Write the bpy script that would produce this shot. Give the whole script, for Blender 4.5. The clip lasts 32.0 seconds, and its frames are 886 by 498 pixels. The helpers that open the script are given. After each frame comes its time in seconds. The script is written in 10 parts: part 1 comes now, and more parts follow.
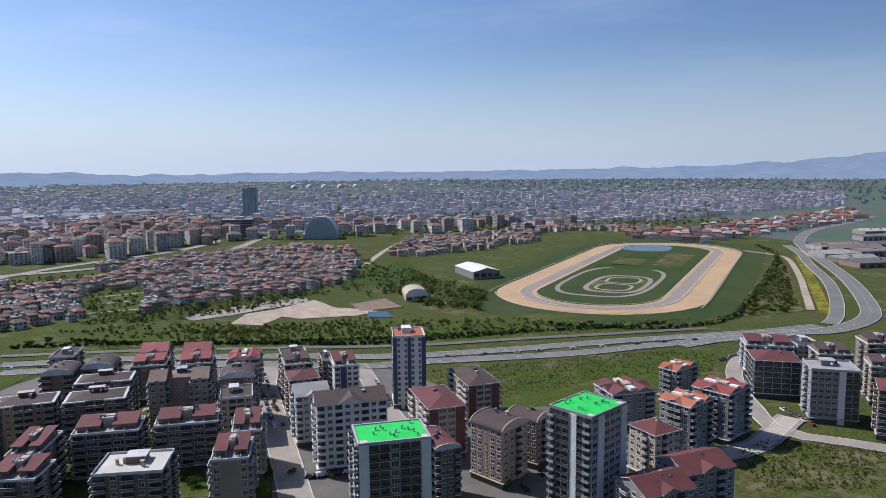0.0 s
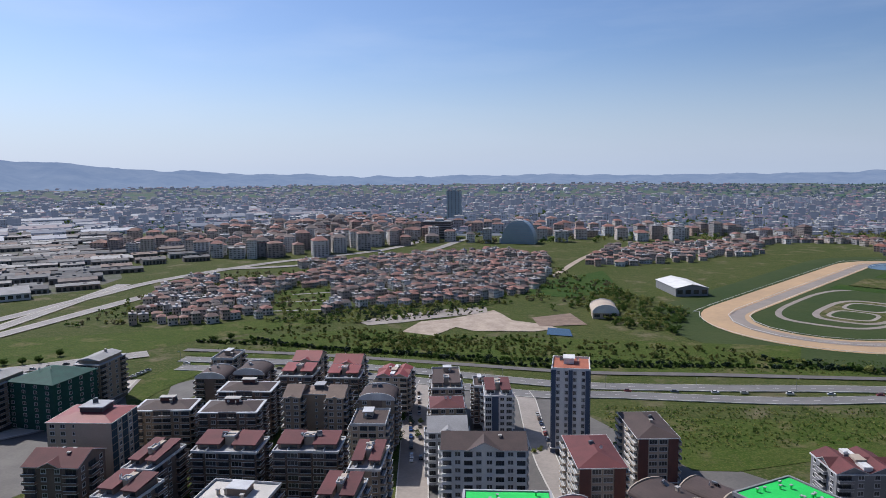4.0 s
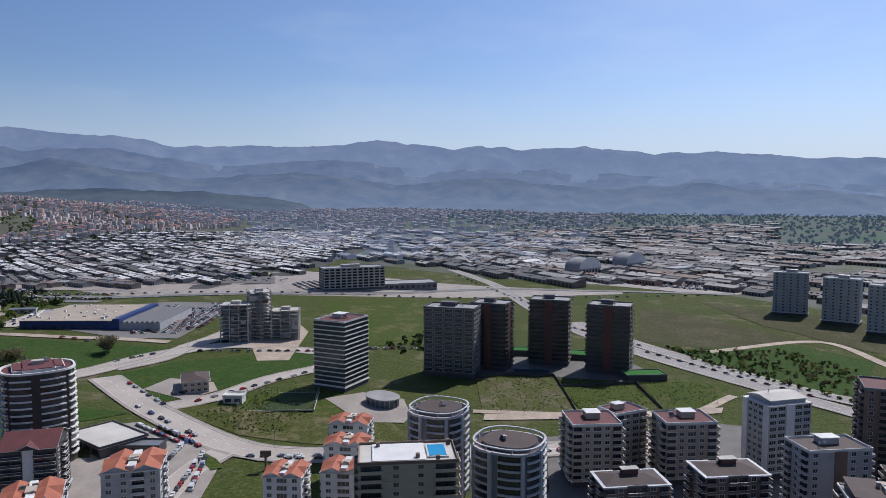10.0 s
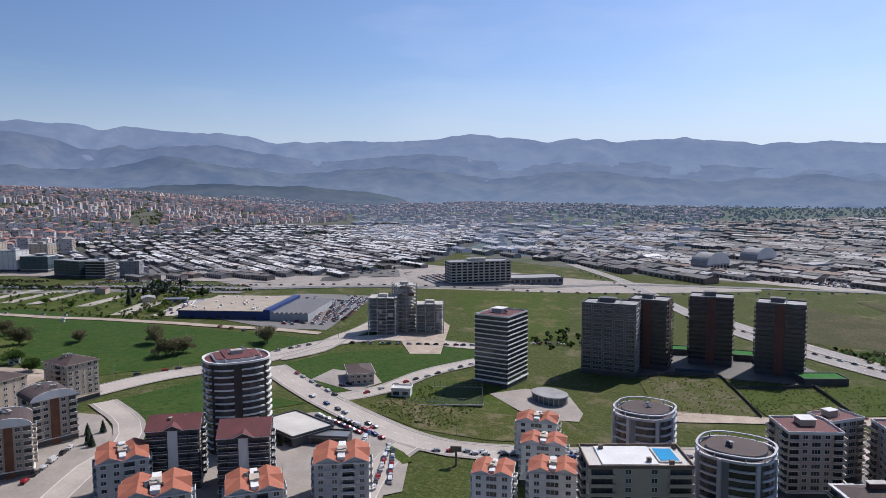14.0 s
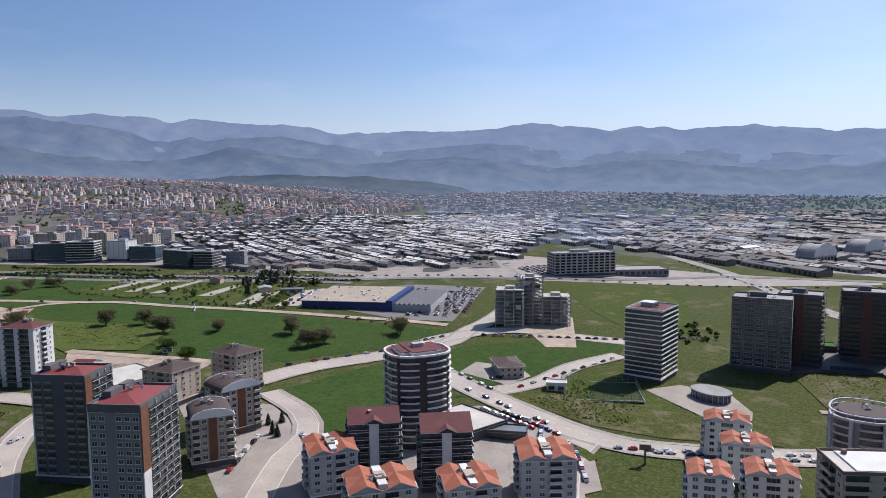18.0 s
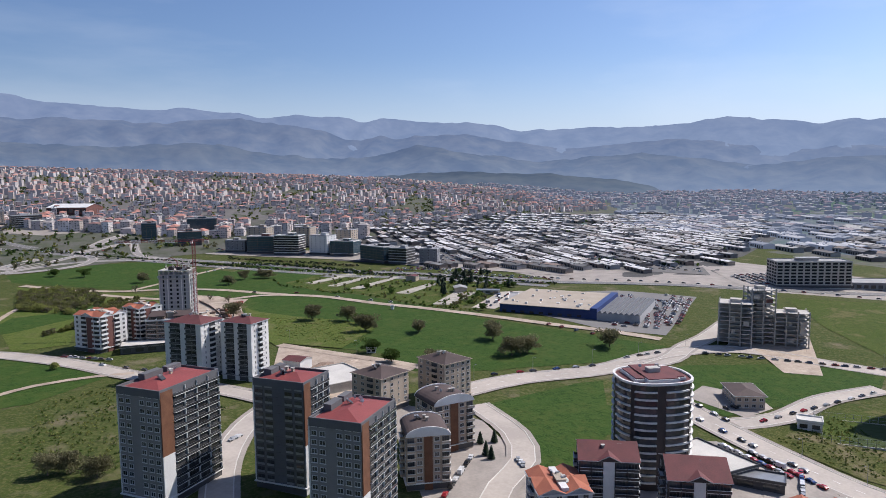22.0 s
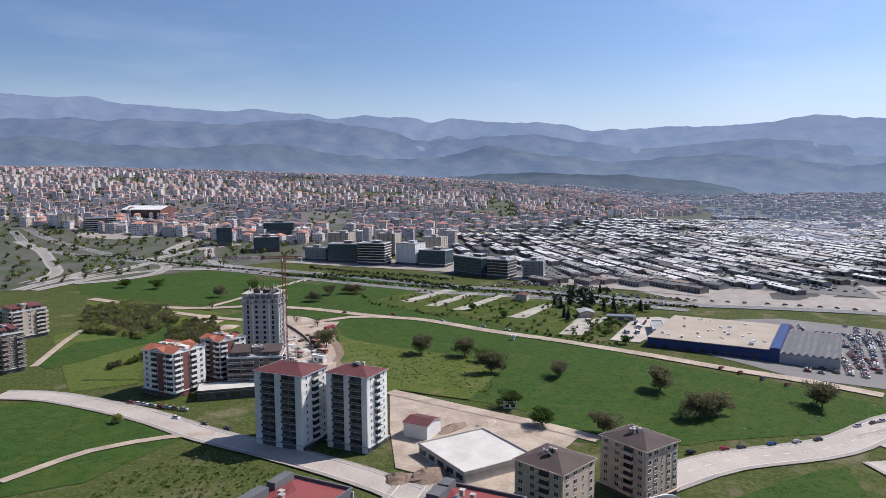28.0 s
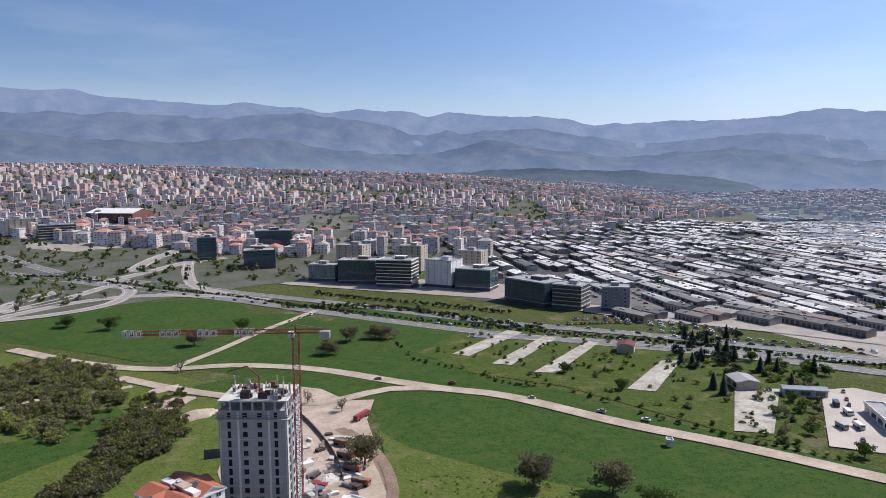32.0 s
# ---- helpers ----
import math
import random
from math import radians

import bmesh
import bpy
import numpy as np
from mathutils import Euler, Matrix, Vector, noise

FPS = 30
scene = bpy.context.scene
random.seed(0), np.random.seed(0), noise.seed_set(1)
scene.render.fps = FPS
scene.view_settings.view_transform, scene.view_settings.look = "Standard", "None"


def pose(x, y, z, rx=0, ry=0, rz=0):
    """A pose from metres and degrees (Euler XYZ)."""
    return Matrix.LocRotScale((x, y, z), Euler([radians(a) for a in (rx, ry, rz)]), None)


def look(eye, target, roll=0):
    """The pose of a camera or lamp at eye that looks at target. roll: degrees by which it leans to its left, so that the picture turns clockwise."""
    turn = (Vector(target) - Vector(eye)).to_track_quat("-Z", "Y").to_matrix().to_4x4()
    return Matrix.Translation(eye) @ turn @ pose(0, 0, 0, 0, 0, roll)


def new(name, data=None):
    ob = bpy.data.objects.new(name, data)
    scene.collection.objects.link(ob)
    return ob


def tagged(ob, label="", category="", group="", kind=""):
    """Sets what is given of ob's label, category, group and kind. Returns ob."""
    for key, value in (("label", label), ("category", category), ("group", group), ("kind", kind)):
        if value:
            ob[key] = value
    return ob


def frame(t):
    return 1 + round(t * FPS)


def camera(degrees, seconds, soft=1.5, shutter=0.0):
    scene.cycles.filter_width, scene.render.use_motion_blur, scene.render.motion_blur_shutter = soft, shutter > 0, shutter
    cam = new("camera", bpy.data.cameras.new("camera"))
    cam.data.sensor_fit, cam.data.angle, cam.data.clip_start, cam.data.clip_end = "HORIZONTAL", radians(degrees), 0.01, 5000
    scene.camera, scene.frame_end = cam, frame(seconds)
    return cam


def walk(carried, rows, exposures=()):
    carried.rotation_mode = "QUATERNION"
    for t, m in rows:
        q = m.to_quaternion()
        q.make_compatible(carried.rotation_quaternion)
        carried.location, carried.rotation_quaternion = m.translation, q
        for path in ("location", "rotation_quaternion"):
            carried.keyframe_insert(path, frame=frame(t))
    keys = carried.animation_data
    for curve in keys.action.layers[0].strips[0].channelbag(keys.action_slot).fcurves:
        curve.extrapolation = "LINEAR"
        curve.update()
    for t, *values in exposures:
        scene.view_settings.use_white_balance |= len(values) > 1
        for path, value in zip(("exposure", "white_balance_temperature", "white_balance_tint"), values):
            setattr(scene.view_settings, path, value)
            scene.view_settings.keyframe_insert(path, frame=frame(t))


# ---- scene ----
cam = camera(63.9, 32.0, soft=0.85)
METRES, EYE = 470.0, 83.2
ROWS = [
    (0.0, 0.0, 0.0, 0.0, -0.07, -6.89, 0.54),
    (0.5, 0.0066, 0.0101, -0.0002, 0.83, -6.91, 0.56),
    (1.0, 0.0131, 0.0209, -0.0005, 2.34, -6.9, 0.55),
    (1.5, 0.0186, 0.0317, -0.0006, 4.18, -6.9, 0.51),
    (2.0, 0.0229, 0.0431, -0.0008, 6.91, -6.88, 0.47),
    (2.5, 0.026, 0.0546, -0.001, 9.66, -6.82, 0.43),
    (4.5, 0.0291, 0.0974, -0.0016, 19.53, -6.44, 0.55),
    (5.0, 0.028, 0.1076, -0.0016, 22.05, -6.36, 0.62),
    (5.5, 0.0257, 0.1183, -0.0018, 24.77, -6.26, 0.64),
    (6.0, 0.0228, 0.1286, -0.002, 27.68, -6.17, 0.65),
    (6.5, 0.0192, 0.1392, -0.0021, 31.63, -6.04, 0.68),
    (7.0, 0.0134, 0.1533, -0.0025, 37.79, -5.87, 0.69),
    (7.5, 0.0052, 0.1694, -0.0027, 45.7, -5.7, 0.63),
    (8.0, -0.0052, 0.185, -0.0027, 53.48, -5.57, 0.52),
    (8.5, -0.0183, 0.1993, -0.0027, 62.38, -5.46, 0.41),
    (9.0, -0.0329, 0.2111, -0.0031, 75.52, -5.1, 0.16),
    (9.5, -0.0461, 0.2159, -0.0037, 87.73, -4.85, 0.09),
    (10.0, -0.0556, 0.2134, -0.004, 100.06, -4.6, -0.04),
    (10.5, -0.0605, 0.2075, -0.0042, 104.82, -4.49, -0.02),
    (11.0, -0.0619, 0.201, -0.0043, 105.18, -4.49, 0.06),
    (11.5, -0.0619, 0.1924, -0.0046, 105.47, -4.5, 0.1),
    (12.0, -0.061, 0.1831, -0.0051, 105.76, -4.48, 0.18),
    (12.5, -0.0592, 0.1725, -0.0054, 106.09, -4.81, 0.25),
    (13.0, -0.0568, 0.1618, -0.0054, 106.44, -5.01, 0.27),
    (13.5, -0.0542, 0.1506, -0.005, 106.8, -5.06, 0.3),
    (14.0, -0.0513, 0.1394, -0.0049, 107.14, -5.08, 0.3),
    (14.5, -0.0483, 0.1277, -0.0047, 107.44, -5.11, 0.33),
    (16.5, -0.035, 0.0799, -0.0033, 108.25, -5.7, 0.46),
    (17.0, -0.0316, 0.0681, -0.003, 108.4, -5.74, 0.5),
    (17.5, -0.0296, 0.0572, -0.0029, 109.28, -5.83, 0.57),
    (18.0, -0.0295, 0.0495, -0.0026, 111.44, -5.88, 0.58),
    (18.5, -0.0309, 0.0421, -0.0025, 114.35, -5.94, 0.56),
    (19.0, -0.0335, 0.0354, -0.0022, 117.54, -5.98, 0.56),
    (19.5, -0.0371, 0.0291, -0.0021, 119.57, -5.99, 0.56),
    (20.0, -0.0414, 0.0229, -0.0019, 121.61, -6.0, 0.57),
    (20.5, -0.0461, 0.0168, -0.0017, 123.25, -6.0, 0.54),
    (21.0, -0.0517, 0.0096, -0.0015, 124.44, -6.01, 0.53),
    (21.5, -0.0563, 0.0029, -0.0013, 125.02, -6.01, 0.51),
    (22.0, -0.0615, -0.0049, -0.0011, 125.73, -5.99, 0.48),
    (22.5, -0.0667, -0.0129, -0.0008, 126.35, -5.98, 0.45),
    (23.0, -0.0718, -0.0212, -0.0006, 126.97, -5.95, 0.44),
    (23.5, -0.0766, -0.0299, -0.0003, 127.57, -5.93, 0.43),
    (24.0, -0.0815, -0.0389, -0.0001, 128.22, -5.91, 0.4),
    (24.5, -0.0863, -0.0477, 0.0002, 129.03, -5.89, 0.38),
    (25.0, -0.0909, -0.0566, 0.0005, 129.44, -5.88, 0.37),
    (25.5, -0.0956, -0.0657, 0.0007, 129.88, -5.88, 0.36),
    (26.0, -0.0999, -0.0749, 0.0009, 130.14, -5.88, 0.36),
    (26.4, -0.1031, -0.0825, 0.001, 130.36, -5.88, 0.37),
    (26.8, -0.1063, -0.0903, 0.0011, 130.57, -5.88, 0.37),
    (27.0, -0.1094, -0.0964, 0.0012, 130.68, -5.88, 0.38),
    (27.2, -0.1147, -0.1061, 0.0014, 130.78, -5.88, 0.38),
    (27.4, -0.1222, -0.1191, 0.0016, 130.89, -5.88, 0.38),
    (27.5, -0.1264, -0.1262, 0.0017, 130.94, -5.88, 0.38),
    (28.0, -0.1466, -0.1624, 0.0021, 130.77, -5.9, 0.36),
    (28.5, -0.1687, -0.1976, 0.0029, 130.73, -5.9, 0.38),
    (29.0, -0.1912, -0.2318, 0.0032, 130.62, -5.97, 0.4),
    (29.5, -0.2148, -0.2655, 0.0033, 130.49, -6.07, 0.41),
    (30.0, -0.2388, -0.2985, 0.0038, 130.37, -6.16, 0.37),
    (30.5, -0.2627, -0.3321, 0.0046, 130.26, -6.16, 0.36),
    (31.0, -0.2864, -0.3663, 0.0049, 130.2, -6.15, 0.38),
    (31.5, -0.3099, -0.3996, 0.0053, 130.14, -6.2, 0.41),
    (32.0, -0.3326, -0.4296, 0.0058, 130.08, -6.25, 0.42),
]
walk(cam, [(t, pose(0, 0, EYE) @ pose(METRES * x, METRES * y, METRES * z, 90 + pitch, roll, yaw)) for t, x, y, z, yaw, pitch, roll in ROWS],
     exposures=[(0.0, -0.02, 6080, 12), (4.5, -0.16, 6050, 12), (9.0, -0.3, 6020, 12), (13.0, -0.13, 6120, 13), (20.0, 0.06, 6250, 13), (32.0, 0.15, 6250, 12)])

# ---- light ----
SUN_YAW, SUN_HIGH = 64.0, 47.0
world = bpy.data.worlds.new("world")
scene.world = world
world.use_nodes = True
wn, wl = world.node_tree.nodes, world.node_tree.links
wn.clear()
sky = wn.new("ShaderNodeTexSky")
sky.sky_type, sky.sun_disc = "NISHITA", False
sky.sun_elevation, sky.sun_rotation = radians(SUN_HIGH), radians(-SUN_YAW)
sky.altitude, sky.air_density, sky.dust_density, sky.ozone_density = 100, 1.0, 0.9, 3.0
back = wn.new("ShaderNodeBackground")
back.inputs["Strength"].default_value = 0.1
wout = wn.new("ShaderNodeOutputWorld")
# thin streaks of high cloud
wco = wn.new("ShaderNodeTexCoord")
wmap = wn.new("ShaderNodeMapping")
wmap.inputs["Scale"].default_value = (1.5, 2.5, 9.0)
wmap.inputs["Rotation"].default_value = (0.12, 0.1, 0.4)
wno = wn.new("ShaderNodeTexNoise")
wno.inputs["Scale"].default_value, wno.inputs["Detail"].default_value, wno.inputs["Roughness"].default_value = 1.3, 7, 0.55
wra = wn.new("ShaderNodeMapRange")
wra.inputs[1].default_value, wra.inputs[2].default_value, wra.inputs[3].default_value, wra.inputs[4].default_value = 0.5, 0.85, 0.0, 0.24
wmx = wn.new("ShaderNodeMix")
wmx.data_type = "RGBA"
wmx.inputs[7].default_value = (8.2, 8.8, 9.6, 1)
wl.new(wco.outputs["Generated"], wmap.inputs["Vector"])
wl.new(wmap.outputs[0], wno.inputs["Vector"])
wl.new(wno.outputs[0], wra.inputs[0])
wl.new(wra.outputs[0], wmx.inputs[0])
wti = wn.new("ShaderNodeMix")
wti.data_type, wti.blend_type = "RGBA", "MULTIPLY"
wti.inputs[0].default_value, wti.inputs[7].default_value = 1.0, (0.91, 0.975, 1.13, 1)
wl.new(sky.outputs[0], wti.inputs[6])
wl.new(wti.outputs[2], wmx.inputs[6])
# pale haze all round the horizon
wse = wn.new("ShaderNodeSeparateXYZ")
wl.new(wco.outputs["Generated"], wse.inputs[0])
whz = wn.new("ShaderNodeMapRange")
whz.interpolation_type = "SMOOTHSTEP"
whz.inputs[1].default_value, whz.inputs[2].default_value, whz.inputs[3].default_value, whz.inputs[4].default_value = -0.02, 0.17, 0.8, 0.0
wl.new(wse.outputs[2], whz.inputs[0])
whm = wn.new("ShaderNodeMix")
whm.data_type = "RGBA"
whm.inputs[7].default_value = (6.3, 7.25, 8.8, 1)
wl.new(whz.outputs[0], whm.inputs[0])
wl.new(wmx.outputs[2], whm.inputs[6])
# the sky is brighter towards the sun
wdt = wn.new("ShaderNodeVectorMath")
wdt.operation = "DOT_PRODUCT"
wdt.inputs[1].default_value = (-math.sin(radians(SUN_YAW)), math.cos(radians(SUN_YAW)), 0)
wl.new(wco.outputs["Generated"], wdt.inputs[0])
wlf = wn.new("ShaderNodeMath")
wlf.operation = "MULTIPLY_ADD"
wlf.inputs[1].default_value, wlf.inputs[2].default_value = 0.22, 0.86
wl.new(wdt.outputs["Value"], wlf.inputs[0])
wvs = wn.new("ShaderNodeVectorMath")
wvs.operation = "SCALE"
wl.new(whm.outputs[2], wvs.inputs[0])
wl.new(wlf.outputs[0], wvs.inputs["Scale"])
wl.new(wvs.outputs[0], back.inputs["Color"])
wl.new(back.outputs[0], wout.inputs[0])
sun = new("sun", bpy.data.lights.new("sun", "SUN"))
sun.data.energy, sun.data.angle, sun.data.color = 5.0, radians(0.6), (1.0, 0.94, 0.86)
sun.matrix_world = look((0, 0, 0), (math.sin(radians(SUN_YAW)) * math.cos(radians(SUN_HIGH)), -math.cos(radians(SUN_YAW)) * math.cos(radians(SUN_HIGH)), -math.sin(radians(SUN_HIGH))))


# ---- materials ----
def mat(name, a, b=None, rough=0.8, size=3.0, fine=0.4, bump=0.3, metal=0.0, per=0.0, glow=None, spec=0.4):
    """Two tones mixed by noise at two scales (size, fine in metres), with bump; per: how far each object differs."""
    m = bpy.data.materials.new(name)
    m.use_nodes = True
    n, l = m.node_tree.nodes, m.node_tree.links
    p = n["Principled BSDF"]
    b = b or tuple(v * 0.75 for v in a)
    co = n.new("ShaderNodeTexCoord")
    ge = n.new("ShaderNodeNewGeometry")
    n1, n2 = n.new("ShaderNodeTexNoise"), n.new("ShaderNodeTexNoise")
    n1.inputs["Scale"].default_value, n1.inputs["Detail"].default_value = 1.0 / size, 5
    n2.inputs["Scale"].default_value, n2.inputs["Detail"].default_value = 1.0 / fine, 3
    l.new(ge.outputs["Position"], n1.inputs["Vector"])
    l.new(ge.outputs["Position"], n2.inputs["Vector"])
    ad = n.new("ShaderNodeMath")
    ad.operation = "MULTIPLY_ADD"
    l.new(n2.outputs[0], ad.inputs[0])
    ad.inputs[1].default_value = 0.5
    l.new(n1.outputs[0], ad.inputs[2])
    mr = n.new("ShaderNodeMapRange")
    mr.inputs[1].default_value, mr.inputs[2].default_value = 0.55, 0.95
    l.new(ad.outputs[0], mr.inputs[0])
    mx = n.new("ShaderNodeMix")
    mx.data_type = "RGBA"
    mx.inputs[6].default_value, mx.inputs[7].default_value = (*a, 1), (*b, 1)
    l.new(mr.outputs[0], mx.inputs[0])
    col = mx.outputs[2]
    if per:
        oi = n.new("ShaderNodeObjectInfo")
        hs = n.new("ShaderNodeHueSaturation")
        vr = n.new("ShaderNodeMapRange")
        vr.inputs[3].default_value, vr.inputs[4].default_value = 1 - per, 1 + per
        l.new(oi.outputs["Random"], vr.inputs[0])
        l.new(vr.outputs[0], hs.inputs["Value"])
        l.new(col, hs.inputs["Color"])
        col = hs.outputs[0]
    l.new(col, p.inputs["Base Color"])
    p.inputs["Roughness"].default_value, p.inputs["Metallic"].default_value = rough, metal
    p.inputs["Specular IOR Level"].default_value = spec
    if bump:
        bp = n.new("ShaderNodeBump")
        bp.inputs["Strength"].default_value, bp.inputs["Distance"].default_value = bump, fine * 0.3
        l.new(n2.outputs[0], bp.inputs["Height"])
        l.new(bp.outputs[0], p.inputs["Normal"])
    # glow puts distance haze into the material as emission
    if glow:
        p.inputs["Emission Color"].default_value = (*glow[:3], 1)
        p.inputs["Emission Strength"].default_value = glow[3]
    return m


def meadow(name, a, b, layers, **more):
    """Grass, weeds or crop: two tones with further tones strewn in at finer scales (scale, from, to, tone)."""
    m = mat(name, a, b, spec=0.08, rough=0.95, **more)
    n, l = m.node_tree.nodes, m.node_tree.links
    p = n["Principled BSDF"]
    old = p.inputs["Base Color"].links[0].from_socket
    ge = n.new("ShaderNodeNewGeometry")
    for scale, lo, hi, tone in layers:
        no = n.new("ShaderNodeTexNoise")
        no.inputs["Scale"].default_value, no.inputs["Detail"].default_value, no.inputs["Roughness"].default_value = scale, 6, 0.62
        l.new(ge.outputs["Position"], no.inputs["Vector"])
        mr = n.new("ShaderNodeMapRange")
        mr.inputs[1].default_value, mr.inputs[2].default_value, mr.inputs[4].default_value = lo - 0.04, hi - 0.08, 0.85
        l.new(no.outputs[0], mr.inputs[0])
        mx = n.new("ShaderNodeMix")
        mx.data_type = "RGBA"
        mx.inputs[7].default_value = (*tone, 1)
        l.new(mr.outputs[0], mx.inputs[0])
        l.new(old, mx.inputs[6])
        old = mx.outputs[2]
    l.new(old, p.inputs["Base Color"])
    return m


def leafy(name, a, b, **more):
    """Leaves that let part of the light through."""
    m = mat(name, a, b, rough=0.9, spec=0.1, **more)
    n, l = m.node_tree.nodes, m.node_tree.links
    p = n["Principled BSDF"]
    tr = n.new("ShaderNodeBsdfTranslucent")
    l.new(p.inputs["Base Color"].links[0].from_socket, tr.inputs["Color"])
    ms = n.new("ShaderNodeMixShader")
    ms.inputs[0].default_value = 0.4
    l.new(p.outputs[0], ms.inputs[1])
    l.new(tr.outputs[0], ms.inputs[2])
    l.new(ms.outputs[0], n["Material Output"].inputs[0])
    return m


def island_mat(name, tones, rough=0.85, glow=None):
    """One tone for each loose piece of a joined mesh, with dirt."""
    m = mat(name, tones[0], rough=rough, bump=0, glow=glow)
    n, l = m.node_tree.nodes, m.node_tree.links
    ge = n.new("ShaderNodeNewGeometry")
    ra = n.new("ShaderNodeValToRGB")
    ra.color_ramp.interpolation = "CONSTANT"
    el = ra.color_ramp.elements
    while len(el) < len(tones):
        el.new(0.5)
    for i, c in enumerate(tones):
        el[i].position, el[i].color = i / len(tones), (*c, 1)
    l.new(ge.outputs["Random Per Island"], ra.inputs[0])
    no = n.new("ShaderNodeTexNoise")
    no.inputs["Scale"].default_value = 0.2
    l.new(ge.outputs["Position"], no.inputs["Vector"])
    mr = n.new("ShaderNodeMapRange")
    mr.inputs[1].default_value, mr.inputs[2].default_value, mr.inputs[3].default_value, mr.inputs[4].default_value = 0.3, 0.7, 0.75, 1.05
    l.new(no.outputs[0], mr.inputs[0])
    hs = n.new("ShaderNodeHueSaturation")
    l.new(ra.outputs[0], hs.inputs["Color"])
    l.new(mr.outputs[0], hs.inputs["Value"])
    l.new(hs.outputs[0], n["Principled BSDF"].inputs["Base Color"])
    return m


WHITE = mat("white_plaster", (0.72, 0.71, 0.69), (0.6, 0.59, 0.57), size=5, per=0.04)
CREAM = mat("cream_plaster", (0.48, 0.395, 0.31), (0.40, 0.33, 0.26), size=5, per=0.06)
BEIGE = mat("beige_plaster", (0.325, 0.25, 0.186), (0.26, 0.2, 0.15), size=4, per=0.06)
TAUPE = mat("taupe_plaster", (0.205, 0.148, 0.117), (0.155, 0.112, 0.088), size=4, per=0.08)
TOWERGREY = mat("warm_grey_render", (0.245, 0.232, 0.232), (0.205, 0.195, 0.195), size=4)
# dark paving; in the block yards its tone also stands for shade
DIMPAVE = mat("dim_paving", (0.15, 0.138, 0.125), (0.105, 0.097, 0.09), size=9, fine=1.0, bump=0.1)
UMBER = mat("dark_umber_render", (0.07, 0.056, 0.052), (0.05, 0.042, 0.04), size=4)
SILVER = mat("silver_grey_render", (0.50, 0.50, 0.52), (0.40, 0.40, 0.42), size=4)
GREY = mat("grey_plaster", (0.238, 0.238, 0.246), (0.194, 0.194, 0.202), size=4, per=0.06)
LGREY = mat("pale_grey_plaster", (0.414, 0.414, 0.423), (0.342, 0.342, 0.351), size=4, per=0.05)
ANTHRACITE = mat("anthracite_render", (0.13, 0.128, 0.135), (0.105, 0.104, 0.11), size=4)
DARK = mat("charcoal_cladding", (0.085, 0.083, 0.086), (0.065, 0.064, 0.067), rough=0.5, size=4)
SLATE = mat("slate_blue_render", (0.075, 0.10, 0.155), (0.055, 0.075, 0.12), size=4)
WOOD = mat("brown_wood_cladding", (0.19, 0.085, 0.045), (0.13, 0.055, 0.03), size=2)
BRICK = mat("brown_red_render", (0.17, 0.075, 0.06), (0.13, 0.06, 0.05), size=3)
RED = mat("red_metal_roof", (0.26, 0.055, 0.05), (0.20, 0.045, 0.042), rough=0.6, size=6, per=0.08)
CLARET = mat("claret_roof_tiles", (0.14, 0.042, 0.042), (0.10, 0.034, 0.034), size=4, per=0.12)
ORANGE = mat("orange_roof_tiles", (0.40, 0.135, 0.075), (0.31, 0.10, 0.06), size=3, per=0.10)
BROWN = mat("brown_roof_tiles", (0.085, 0.058, 0.052), (0.062, 0.044, 0.04), size=4, per=0.12)
GREENROOF = mat("bright_green_membrane", (0.03, 0.62, 0.10), (0.025, 0.5, 0.085), rough=0.6, size=5)
NET = mat("dark_green_net", (0.012, 0.075, 0.058), (0.01, 0.055, 0.045), size=3, bump=0.6)
ROOFGREY = mat("grey_roofing", (0.34, 0.33, 0.33), (0.25, 0.245, 0.24), size=6, per=0.08)
CONCRETE = mat("raw_concrete", (0.50, 0.47, 0.43), (0.38, 0.355, 0.325), size=3, per=0.06)
PALE = mat("pale_concrete_deck", (0.60, 0.57, 0.52), (0.46, 0.43, 0.39), size=8)
SLAB = mat("weathered_slab", (0.46, 0.42, 0.36), (0.24, 0.215, 0.17), size=5, fine=1.2, bump=0.5)
GLASS = mat("dark_window_glass", (0.04, 0.043, 0.05), (0.075, 0.073, 0.07), rough=0.12, size=2, bump=0, per=0.5, spec=0.6)
BLUEGLASS = mat("blue_tinted_glass", (0.06, 0.095, 0.12), (0.045, 0.075, 0.095), rough=0.08, size=3, bump=0, spec=0.7)
FRAME = mat("white_pvc_frame", (0.62, 0.62, 0.62), bump=0, rough=0.5)
METAL = mat("grey_metal", (0.32, 0.33, 0.34), rough=0.4, metal=0.5, bump=0)
RUST = mat("red_crane_paint", (0.26, 0.035, 0.04), (0.2, 0.04, 0.04), rough=0.55, bump=0)
BLUE = mat("blue_cladding", (0.02, 0.045, 0.17), (0.018, 0.038, 0.13), rough=0.5, size=8)
POOL = mat("pool_water", (0.02, 0.30, 0.55), (0.02, 0.25, 0.48), rough=0.1, size=4, bump=0.1)
LAKE = mat("pond_water", (0.03, 0.055, 0.08), (0.025, 0.05, 0.07), rough=0.08, size=30, bump=0.05)
# black for tyres and chassis, also for painted shade inside wall openings
TYRE_AND_SHADE = mat("black_rubber_and_shade", (0.015, 0.015, 0.015), bump=0)
ASPHALT = mat("dusty_asphalt", (0.47, 0.41, 0.355), (0.36, 0.315, 0.275), size=14, fine=1.2, bump=0.1)
PAVING = mat("pale_paving", (0.35, 0.305, 0.265), (0.25, 0.22, 0.195), size=9, fine=1.0, bump=0.1)
